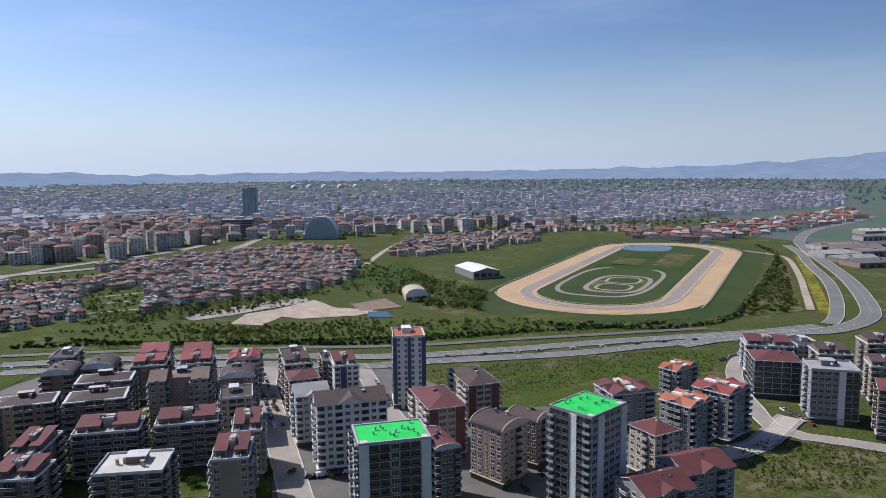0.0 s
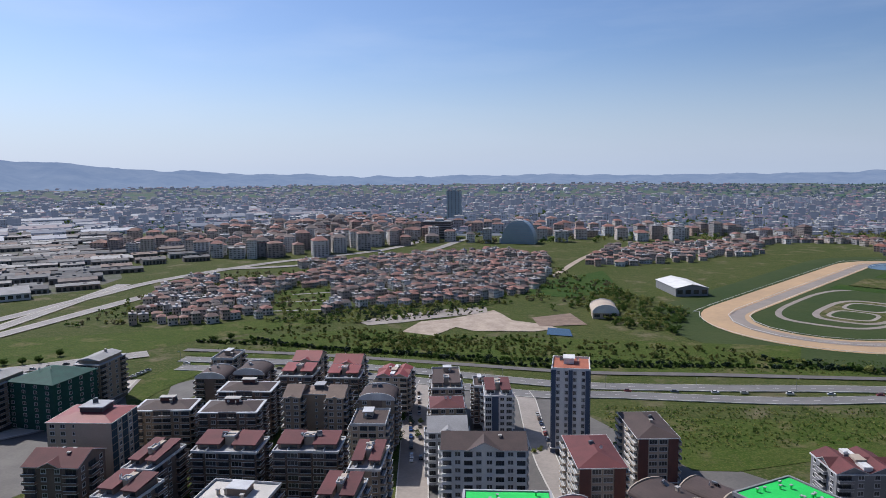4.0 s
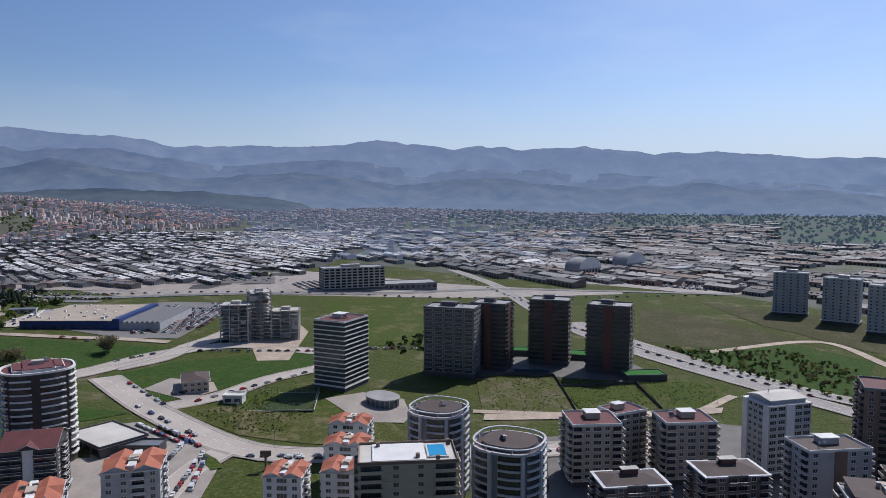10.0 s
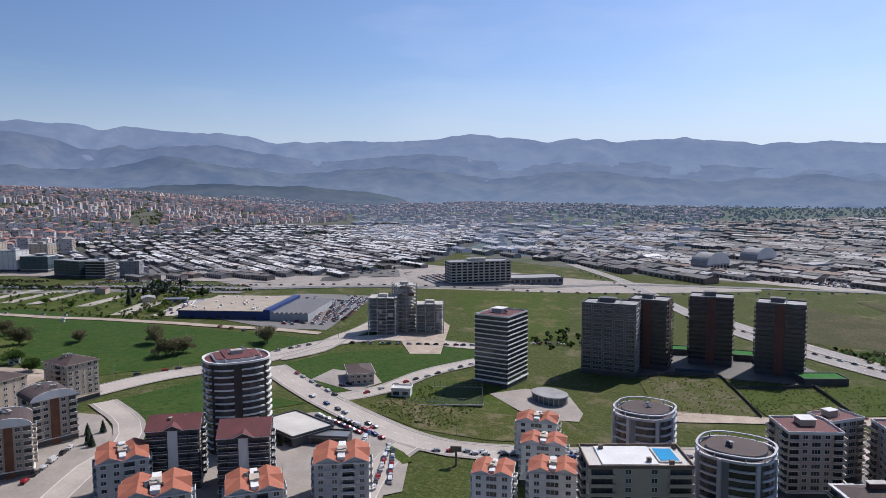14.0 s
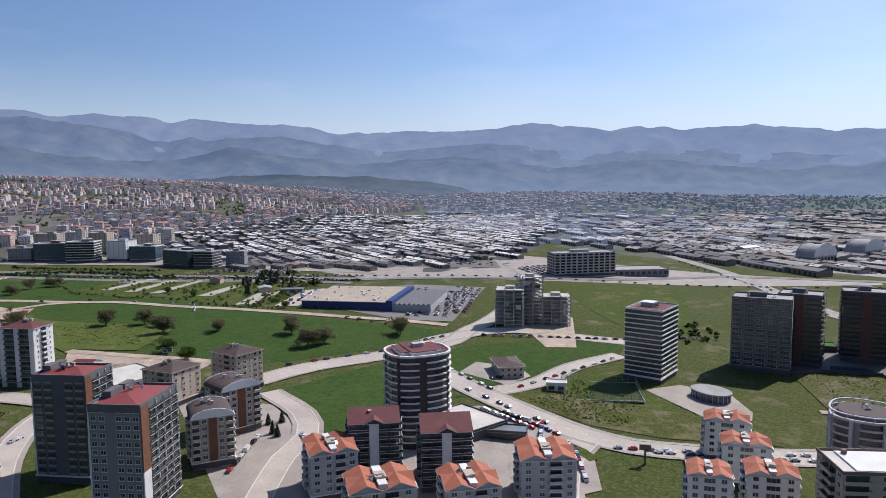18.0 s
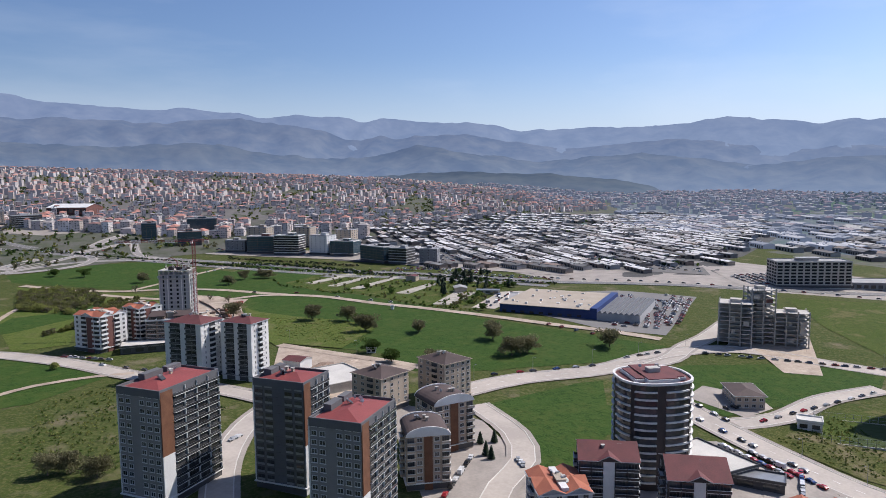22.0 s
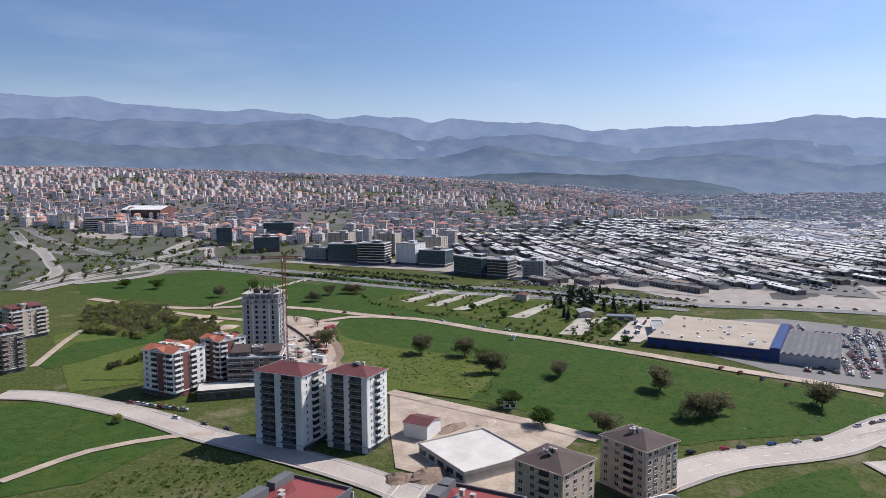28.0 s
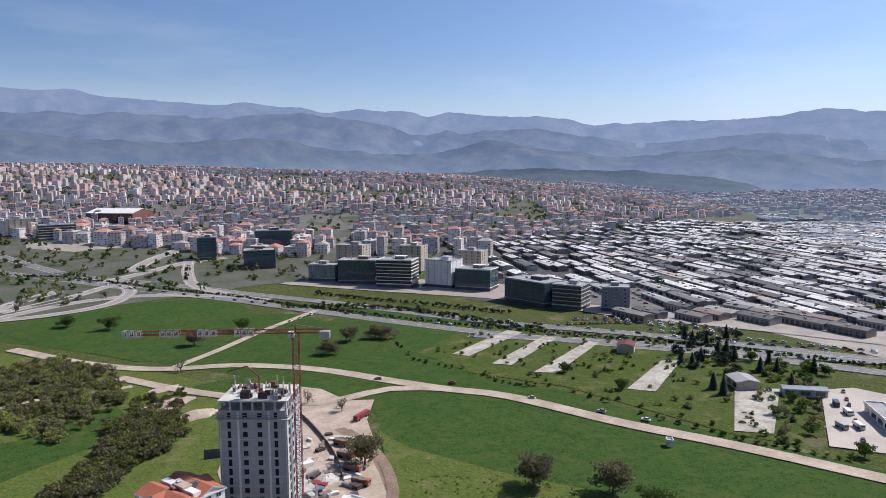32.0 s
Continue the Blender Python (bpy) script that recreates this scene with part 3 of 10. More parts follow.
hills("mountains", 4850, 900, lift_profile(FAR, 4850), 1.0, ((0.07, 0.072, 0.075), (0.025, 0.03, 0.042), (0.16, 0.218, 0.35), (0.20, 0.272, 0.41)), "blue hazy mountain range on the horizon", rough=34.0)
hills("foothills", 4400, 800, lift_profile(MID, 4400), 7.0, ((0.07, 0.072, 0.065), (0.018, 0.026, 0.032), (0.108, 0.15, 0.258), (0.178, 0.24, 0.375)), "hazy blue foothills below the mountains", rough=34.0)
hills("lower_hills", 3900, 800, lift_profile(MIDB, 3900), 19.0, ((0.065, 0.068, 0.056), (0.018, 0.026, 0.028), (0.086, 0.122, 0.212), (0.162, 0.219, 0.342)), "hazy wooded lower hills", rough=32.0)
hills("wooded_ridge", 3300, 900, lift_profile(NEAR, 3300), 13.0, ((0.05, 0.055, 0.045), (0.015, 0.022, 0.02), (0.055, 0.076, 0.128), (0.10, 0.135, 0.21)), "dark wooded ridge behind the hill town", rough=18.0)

# ---- building kit ----
_kit = {}


def kit(kind, bw, fh, wall, trim):
    """One bay of a facade, wide bw and high fh, standing at the wall's face: x across, y outwards (negative), z from the floor."""
    key = (kind, round(bw, 1), round(fh, 2), wall.name, trim.name)
    if key in _kit:
        return _kit[key]
    s, g = Shape(), Shape()
    bw = round(bw, 1)

    def pane(x0, x1, z0, z1, cross=1, frame=FRAME, glass=GLASS, t=0.09):
        g.box(x0 + t, -0.05, z0 + t, x1 - t, 0.0, z1 - t, glass)
        for a in ((x0, z0, x1, z0 + t), (x0, z1 - t, x1, z1), (x0, z0 + t, x0 + t, z1 - t), (x1 - t, z0 + t, x1, z1 - t)):
            s.box(a[0], -0.1, a[1], a[2], 0.0, a[3], frame)
        for i in range(1, cross + 1):
            x = x0 + (x1 - x0) * i / (cross + 1)
            s.box(x - t / 3, -0.09, z0 + t, x + t / 3, -0.01, z1 - t, frame)

    if kind == "w":
        h = min(0.75, bw * 0.34)
        pane(-h, h, fh * 0.30, fh * 0.86)
        s.box(-h - 0.1, -0.2, fh * 0.30 - 0.09, h + 0.1, 0, fh * 0.30, trim)
    elif kind == "n":
        pane(-0.35, 0.35, fh * 0.36, fh * 0.82, 0)
        s.box(-0.42, -0.16, fh * 0.36 - 0.08, 0.42, 0, fh * 0.36, trim)
    elif kind == "W":
        h = bw * 0.41
        pane(-h, h, fh * 0.24, fh * 0.88, 2)
        s.box(-h - 0.06, -0.16, fh * 0.24 - 0.08, h + 0.06, 0, fh * 0.24, trim)
    elif kind == "d":
        h = bw * 0.38
        pane(-h, h, fh * 0.16, fh * 0.88, 1, frame=DARK)
        s.box(-h, -0.14, fh * 0.12, h, -0.10, fh * 0.40, METAL)
    elif kind == "g":
        h = bw * 0.49
        pane(-h, h, 0.10, fh - 0.04, 2, frame=DARK, glass=BLUEGLASS, t=0.06)
    elif kind == "b":
        h = bw * 0.47
        pane(-h * 0.86, h * 0.86, 0.12, fh * 0.86, 2, frame=DARK)
        s.box(-h, -1.15, -0.02, h, 0, 0.14, trim)
        s.box(-h, -1.15, 0.14, h, -1.03, 0.80, wall)
        s.box(-h, -1.03, 0.14, -h + 0.1, 0, 0.80, wall)
        s.box(h - 0.1, -1.03, 0.14, h, 0, 0.80, wall)
        s.box(-h - 0.03, -1.2, 0.80, h + 0.03, -1.0, 0.87, trim)
    elif kind == "r":
        h = bw * 0.48
        pane(-h, h, 0.06, fh - 0.18, 2, frame=DARK, t=0.05)
        s.box(-h, -0.55, -0.06, h, 0, 0.08, trim)
        s.box(-h, -0.55, 0.08, h, -0.5, 0.72, GLASS)
        s.box(-h, -0.57, 0.72, h, -0.48, 0.77, METAL)
        s.box(h - 0.12, -0.55, 0.08, h, 0, fh - 0.06, trim)
    elif kind == "k":
        h = bw * 0.49
        g.box(-h, -0.04, 0.09, h, 0, fh - 0.12, GLASS)
        s.box(-h, -0.85, -0.07, h, 0, 0.09, trim)
        s.box(-h, -0.85, 0.09, h, -0.8, 0.75, DARK)
        s.box(-h, -0.87, 0.75, h, -0.78, 0.80, trim)
        s.box(-0.05, -0.86, 0.8, 0.05, -0.8, fh - 0.07, DARK)
    elif kind == "s":
        h = bw * 0.5
        g.box(-h, -0.04, 0.5, h, 0, fh - 0.05, GLASS)
        s.box(-h, -0.34, 0.0, h, 0, 0.5, trim)
        for i in range(1, 4):
            x = -h + bw * i / 4
            s.box(x - 0.04, -0.08, 0.5, x + 0.04, 0, fh - 0.05, DARK)
    elif kind == "c":
        h = bw * 0.42
        # black panel painted for the shade inside an open bay
        s.box(-h, -0.03, 0.12, h, 0.0, fh * 0.88, TYRE_AND_SHADE)
        s.box(-bw * 0.5, -0.5, -0.12, bw * 0.5, 0, 0.12, wall)
    elif kind == "v":
        h = bw * 0.36
        # black panel painted for the shade behind an unglazed window
        s.box(-h, -0.03, fh * 0.22, h, 0.0, fh * 0.82, TYRE_AND_SHADE)
        s.box(-bw * 0.5, -0.06, -0.05, bw * 0.5, 0, 0.06, GREY)
    name = {"b": "balcony", "r": "balcony", "k": "balcony", "s": "window_band", "c": "bay"}.get(kind, "window")
    whole = Shape().put(s, Matrix()).put(g, Matrix())
    _kit[key] = (whole, whole.welded(name), name, s.welded(name), g.welded("pane") if g.f else None)
    return _kit[key]


FLIGHT_LINE = [(10, 90), (-60, 110), (-60, 20), (-110, -110), (-200, -260)]  # rough line of the camera's flight; blocks near it get separate bays


def off_flight(x, y):
    best = 1e9
    for (x0, y0), (x1, y1) in zip(FLIGHT_LINE, FLIGHT_LINE[1:]):
        t = max(0, min(1, ((x - x0) * (x1 - x0) + (y - y0) * (y1 - y0)) / ((x1 - x0) ** 2 + (y1 - y0) ** 2)))
        best = min(best, math.hypot(x - x0 - t * (x1 - x0), y - y0 - t * (y1 - y0)))
    return best


VIEW_MIDDLE = Vector((-70.0, -10.0, 0.0))  # a rough viewpoint of the flight; faces turned to it count as seen


def facades(e, w, d, floors, fh, z0, front, side, wall, trim, fine, sides="flrb", accent=WOOD, first=0):
    """Bays on the faces of a block: one object a bay where fine, else one mesh a face."""
    away = off_flight(*e.matrix_basis.translation[:2])
    fine = fine and away < 145
    for face in sides:
        text, length, dep = (front, w, d) if face in "fb" else (side, d, w)
        if face == "b":
            text = front.replace("1", ".").replace("2", ".").replace("3", ".").replace("b", "w")
        if not text:
            continue
        turn = pose(0, 0, 0, 0, 0, {"f": 0, "r": 90, "b": 180, "l": -90}[face])
        bw = length / len(text)
        out = (e.matrix_basis @ turn).to_3x3() @ Vector((0, -1, 0))
        near = out.dot(VIEW_MIDDLE - e.matrix_basis.translation) > 0
        join = Shape()
        for i, kind in enumerate(text):
            x = -length / 2 + bw * (i + 0.5)
            if kind == "3":
                cut = z0 + floors * fh * 0.45
                x0, x1, y0, y1 = x - bw * 0.48, x + bw * 0.48, -dep / 2 - 0.3, -dep / 2 + 0.1
                part("pier", Shape().box(x0, y0, z0, x1, y1, cut, WHITE).mesh("pier"), e, turn, "white lower pier")
                part("pier", Shape().box(x0, y0, cut, x1, y1, z0 + floors * fh, accent).mesh("pier"), e, turn, "brown panelled upper pier")
                continue
            if kind in "12":
                sh = Shape().box(x - bw * 0.48, -dep / 2 - 0.3, z0, x + bw * 0.48, -dep / 2 + 0.1, z0 + floors * fh, accent if kind == "1" else WHITE)
                part("pier", sh.mesh("pier"), e, turn)
                continue
            if kind == ".":
                continue
            for k in range(first, floors):
                s, me, name, bare, pane = kit(kind, bw, fh, wall, trim)
                m = turn @ pose(x, -dep / 2, z0 + k * fh)
                if fine and near and away < 80 and pane:
                    part("pane", pane, part(name, bare, e, m), None, "dark window glass")
                elif fine and near:
                    part(name, me, e, m)
                else:
                    join.put(s, m)
        if join.f:
            part("glazing", join.mesh("glazing"), e)["kind"] = "stuff"


def clutter(e, w, d, z, rng, count=4, kinds="chd"):
    """Chimneys, water heaters and dishes on a roof."""
    if off_flight(*e.matrix_basis.translation[:2]) > 110:
        count = max(1, count // 2)
    for _ in range(count):
        k = rng.choice(kinds)
        x, y = rng.uniform(-0.32, 0.32) * w, rng.uniform(-0.3, 0.3) * d
        s = Shape()
        if k == "c":
            s.box(-0.35, -0.35, -0.6, 0.35, 0.35, 1.1, CREAM).box(-0.5, -0.5, 1.1, 0.5, 0.5, 1.25, CONCRETE)
            part("chimney", s.mesh("chimney"), e, pose(x, y, z))
        elif k == "h":
            s.add([(-0.8, -0.6, 0.1), (0.8, -0.6, 0.1), (0.8, 0.5, 0.9), (-0.8, 0.5, 0.9), (-0.8, -0.6, 0.0), (0.8, -0.6, 0.0), (0.8, 0.5, 0.8), (-0.8, 0.5, 0.8)], [(0, 1, 2, 3), (7, 6, 5, 4), (0, 4, 5, 1), (2, 6, 7, 3)], GLASS)
            s.box(-0.7, 0.45, 0.8, 0.7, 0.9, 1.25, METAL).box(-0.75, 0.5, -0.5, -0.65, 0.6, 0.8, METAL).box(0.65, 0.5, -0.5, 0.75, 0.6, 0.8, METAL)
            part("water_heater", s.mesh("water_heater"), e, pose(x, y, z, 0, 0, rng.choice((0, 90, 30))))
        else:
            s.box(-0.04, -0.04, -0.5, 0.04, 0.04, 0.8, METAL)
            s.add([(0, 0, 0.7)] + [(0.5 * math.cos(a * math.pi / 4), -0.3 + 0.1, 0.9 + 0.5 * math.sin(a * math.pi / 4)) for a in range(8)], [(0, 1 + a, 1 + (a + 1) % 8) for a in range(8)], WHITE)
            part("satellite_dish", s.mesh("satellite_dish"), e, pose(x, y, z, 0, 0, rng.uniform(0, 360)))


def roof_of(e, kind, w, d, z, fh, tile, wall, trim, rng):
    s = Shape()
    if kind == "hip":
        s.hip(w, d, z, min(w, d) * 0.16, tile, 0.55, trim)
        part("roof", s.mesh("roof"), e)
        clutter(e, w * 0.6, d * 0.5, z + min(w, d) * 0.13, rng, 5)
    elif kind == "lowhip":
        s.hip(w, d, z, min(w, d) * 0.09, tile, 0.3, trim)
        part("roof", s.mesh("roof"), e)
        q = Shape().box(-w * 0.15, -d * 0.12, z, w * 0.2, d * 0.3, z + min(w, d) * 0.09 + 1.2, DARK).box(-w * 0.17, -d * 0.14, z + min(w, d) * 0.09 + 1.2, w * 0.22, d * 0.32, z + min(w, d) * 0.09 + 1.5, LGREY)
        part("stair_house", q.mesh("stair_house"), e)
        clutter(e, w * 0.3, d * 0.3, z + min(w, d) * 0.09 + 1.8, rng, 2, "dh")
    elif kind == "flat":
        s.box(-w / 2 + 0.3, -d / 2 + 0.3, z - 0.05, w / 2 - 0.3, d / 2 - 0.3, z + 0.1, tile)
        part("roof_deck", s.mesh("roof_deck"), e)
        part("parapet", Shape().ring(w + 0.3, d + 0.3, z - 0.1, z + 0.7, 0.2, trim).mesh("parapet"), e)
        p = Shape().box(-w * 0.14, -d * 0.16, z, w * 0.14, d * 0.16, z + fh * 0.9, wall).box(-w * 0.16, -d * 0.18, z + fh * 0.9, w * 0.16, d * 0.18, z + fh * 0.9 + 0.18, trim)
        part("stair_house", p.mesh("stair_house"), e, pose(rng.uniform(-0.1, 0.1) * w, d * 0.12, 0))
        clutter(e, w * 0.8, d * 0.7, z + 0.5, rng, 5)
    elif kind == "membrane":
        s.box(-w / 2 + 0.5, -d / 2 + 0.5, z - 0.05, w / 2 - 0.5, d / 2 - 0.5, z + 0.35, tile)
        part("roof_membrane", s.mesh("roof_membrane"), e)
        part("parapet", Shape().ring(w + 0.3, d + 0.3, z - 0.2, z + 0.6, 0.5, trim).mesh("parapet"), e)
        for sx in (-1, 1):
            part("corner_deck", Shape().box(sx * w * 0.42 - 0.9, -d / 2 + 0.4, z, sx * w * 0.42 + 0.9, -d / 2 + 2.2, z + 0.45, PALE).mesh("corner_deck"), e)
        for _ in range(12):
            px, py = rng.uniform(-0.36, 0.36) * w, rng.uniform(-0.34, 0.36) * d
            part("roof_vent", Shape().box(px - 0.16, py - 0.16, z + 0.3, px + 0.16, py + 0.16, z + 1.1, tile).box(px - 0.28, py - 0.28, z + 1.1, px + 0.28, py + 0.28, z + 1.3, LGREY).mesh("roof_vent"), e)
    elif kind == "deck":
        s.box(-w / 2 + 0.3, -d / 2 + 0.3, z - 0.05, w / 2 - 0.3, d / 2 - 0.3, z + 0.1, tile)
        part("roof_deck", s.mesh("roof_deck"), e)
        part("parapet", Shape().ring(w + 0.3, d + 0.3, z - 0.1, z + 0.7, 0.25, TAUPE).mesh("parapet"), e)
    elif kind == "terrace":
        s.box(-w / 2 + 0.25, -d / 2 + 0.25, z - 0.05, w / 2 - 0.25, d / 2 - 0.25, z + 0.08, ROOFGREY)
        part("terrace_deck", s.mesh("terrace_deck"), e)
        part("parapet", Shape().ring(w + 0.5, d + 0.5, z - 0.15, z + 0.5, 0.3, trim).mesh("parapet"), e)
        for sx in (-1, 1):
            q = Shape().box(sx * w * 0.28 - w * 0.17, -d * 0.30, z, sx * w * 0.28 + w * 0.17, d * 0.38, z + fh * 0.75, wall)
            q.box(sx * w * 0.28 - w * 0.13, -d * 0.30 - 0.06, z + 0.3, sx * w * 0.28 + w * 0.13, -d * 0.3, z + fh * 0.65, GLASS)
            x0, x1, y0, y1 = sx * w * 0.28 - w * 0.19, sx * w * 0.28 + w * 0.19, -d * 0.36, d * 0.42
            q.add([(x0, y0, z + fh * 0.72), (x1, y0, z + fh * 0.72), (x1, y1, z + fh * 1.15), (x0, y1, z + fh * 1.15), (x0, y0, z + fh * 0.85), (x1, y0, z + fh * 0.85), (x1, y1, z + fh * 1.28), (x0, y1, z + fh * 1.28)],
                  [(3, 2, 1, 0), (4, 5, 6, 7), (0, 1, 5, 4), (1, 2, 6, 5), (2, 3, 7, 6), (3, 0, 4, 7)], tile)
            part("penthouse", q.mesh("penthouse"), e)
            part("terrace_wall", Shape().box(sx * w * 0.28 - 0.1, -d / 2 + 0.2, z, sx * w * 0.28 + 0.1, -d * 0.3, z + 0.7, trim).mesh("terrace_wall"), e)
        q = Shape().box(-w * 0.08, -d * 0.05, z, w * 0.08, d * 0.3, z + fh * 1.35, CREAM).ring(w * 0.18, d * 0.2, z + fh * 1.3, z + fh * 1.5, 0.15, trim)
        part("stair_house", q.mesh("stair_house"), e)
        clutter(e, w * 0.5, d * 0.5, z + fh * 1.1, rng, 3)
    elif kind == "cross":
        # a low tiled roof with a stepped white eave and a rough clutter of tanks round the stair head
        s.hip(w * 0.96, d * 0.96, z, min(w, d) * 0.12, tile, 0.1, trim)
        part("roof", s.mesh("roof"), e)
        q = Shape().box(-w / 2 - 0.5, -d / 2 - 0.5, z - 0.1, -w * 0.16, d / 2 + 0.5, z + 0.3, trim).box(w * 0.16, -d / 2 - 0.5, z - 0.1, w / 2 + 0.5, d / 2 + 0.5, z + 0.3, trim)
        q.box(-w * 0.16, -d / 2 + 0.6, z - 0.1, w * 0.16, d / 2 - 0.6, z + 0.3, trim)
        part("eave", q.mesh("eave"), e, pose(0, 0, -0.12))
        q = Shape().box(-w * 0.12, -d * 0.04, z, w * 0.12, d * 0.16, z + min(w, d) * 0.12 + 1.3, BRICK).box(-w * 0.14, -d * 0.06, z + min(w, d) * 0.12 + 1.3, w * 0.14, d * 0.18, z + min(w, d) * 0.12 + 1.5, CONCRETE)
        part("stair_house", q.mesh("stair_house"), e)
        clutter(e, w * 0.45, d * 0.5, z + min(w, d) * 0.1, rng, 7)
    elif kind == "gables":
        n = 2 if w > 10 else 1
        for i in range(n):
            x0 = -w / 2 + w * i / n
            s.gable(x0 + 0.2, -d / 2, x0 + w / n - 0.2, d / 2, z, w / n * 0.22, tile, wall, "y")
        part("roof", s.mesh("roof"), e)
        part("eave", Shape().ring(w + 0.7, d + 0.7, z - 0.25, z + 0.1, 0.5, FRAME).mesh("eave"), e)
        if n == 2:
            q = Shape().box(-w * 0.07, -d * 0.46, z, w * 0.07, d * 0.46, z + w / n * 0.2, WHITE).box(-w * 0.09, -d * 0.2, z + w / n * 0.2, w * 0.09, d * 0.1, z + w / n * 0.2 + 0.5, CREAM)
            part("roof_walk", q.mesh("roof_walk"), e)
            t = Shape().gable(-w / 2, -d * 0.22, w / 2, d * 0.22, z + 0.05, w / n * 0.2, tile, wall, "x")
            part("cross_roof", t.mesh("cross_roof"), e)
        clutter(e, w * 0.5, d * 0.7, z + w / n * 0.14, rng, 4, "ch")
    elif kind == "gablex":
        s.gable(-w / 2, -d / 2, w / 2, d / 2, z, d * 0.2, tile, wall, "x")
        s.gable(-w * 0.18, -d / 2 - 0.5, w * 0.18, 0, z + 0.1, w * 0.1, tile, wall, "y")
        part("roof", s.mesh("roof"), e)
        clutter(e, w * 0.7, d * 0.6, z + d * 0.1, rng, 5)
    elif kind == "barrel":
        s.barrel(w, d, z, min(w, d) * 0.2, tile, trim)
        part("roof", s.mesh("roof"), e)
        clutter(e, w * 0.5, d * 0.6, z + min(w, d) * 0.18, rng, 4)
    elif kind == "inset":
        # a red roof sunk behind a charcoal parapet
        s.hip(w - 0.8, d - 0.8, z - 0.2, min(w, d) * 0.1, tile, 0.0, DARK)
        part("roof", s.mesh("roof"), e)
        part("parapet", Shape().ring(w + 0.4, d + 0.4, z - 1.5, z + 0.6, 0.35, ANTHRACITE).mesh("parapet"), e)
        part("stair_house", Shape().box(-w * 0.2, d * 0.3, z, w * 0.1, d * 0.46, z + 2.0, ANTHRACITE).mesh("stair_house"), e)
        part("lift_house", Shape().box(w * 0.2, d * 0.34, z, w * 0.44, d * 0.48, z + 1.7, ANTHRACITE).mesh("lift_house"), e)
        clutter(e, w * 0.6, d * 0.5, z + min(w, d) * 0.08, rng, 5)
    elif kind == "shed":
        s.box(-w / 2 - 0.4, -d / 2 - 0.4, z, w / 2 + 0.4, d / 2 + 0.4, z + 0.25, trim)
        q = Shape().box(-w * 0.42, -d * 0.42, z + 0.25, w * 0.42, d * 0.42, z + fh * 0.75, wall)
        q.add([(-w * 0.45, -d * 0.45, z + fh * 0.75), (w * 0.45, -d * 0.45, z + fh * 0.75), (w * 0.45, d * 0.45, z + fh * 0.75), (-w * 0.45, d * 0.45, z + fh * 0.75), (-w * 0.45, 0, z + fh * 1.2), (w * 0.45, 0, z + fh * 1.2)], [(0, 1, 5, 4), (2, 3, 4, 5), (1, 2, 5), (3, 0, 4), (3, 2, 1, 0)], tile)
        part("eave", s.mesh("eave"), e)
        part("roof", q.mesh("roof"), e)
        clutter(e, w * 0.6, d * 0.3, z + fh * 1.1, rng, 3)


def block(x, y, turn, w, d, floors, wall, roof, tile, front, side, label, trim=None, fh=2.2, fine=True, shop=True, accent=None, category="apartment building", group="", name="apartment_building", low=0.0):
    """An apartment block: body, bays on each face, eaves and roof."""
    trim, accent = trim or FRAME, accent or WOOD
    rng = random.Random(int(x * 7 + y * 13))
    e = thing(name, pose(x, y, float(land(x, y)) - low, 0, 0, turn), label, category, group)
    h = floors * fh
    s = Shape().box(-w / 2, -d / 2, -1.5, w / 2, d / 2, h, wall)
    part("wall", s.mesh("wall"), e)
    q = Shape()
    for k in range(2, floors, 1):
        q.ring(w + 0.12, d + 0.12, k * fh - 0.06, k * fh + 0.06, 0.2, wall)
    part("string_course", q.mesh("string_course"), e)["kind"] = "stuff"
    if shop:
        b = Shape().box(-w / 2 - 0.05, -d / 2 - 0.08, 0.1, w / 2 + 0.05, d / 2 + 0.08, fh * 0.85, DARK).box(-w / 2 - 0.5, -d / 2 - 0.6, fh * 0.88, w / 2 + 0.5, d / 2 + 0.6, fh * 1.0, trim)
        part("ground_floor", b.mesh("ground_floor"), e)
    facades(e, w, d, floors, fh, 0, front, side, wall, trim, fine, accent=accent, first=1 if shop else 0)
    roof_of(e, roof, w, d, h, fh, tile, wall, trim, rng)
    return e


def oval(rx, ry, n=40, power=2.6):
    out = []
    for i in range(n):
        a = 2 * math.pi * i / n
        c, s = math.cos(a), math.sin(a)
        out.append((rx * math.copysign(abs(c) ** (2 / power), c), ry * math.copysign(abs(s) ** (2 / power), s)))
    return out


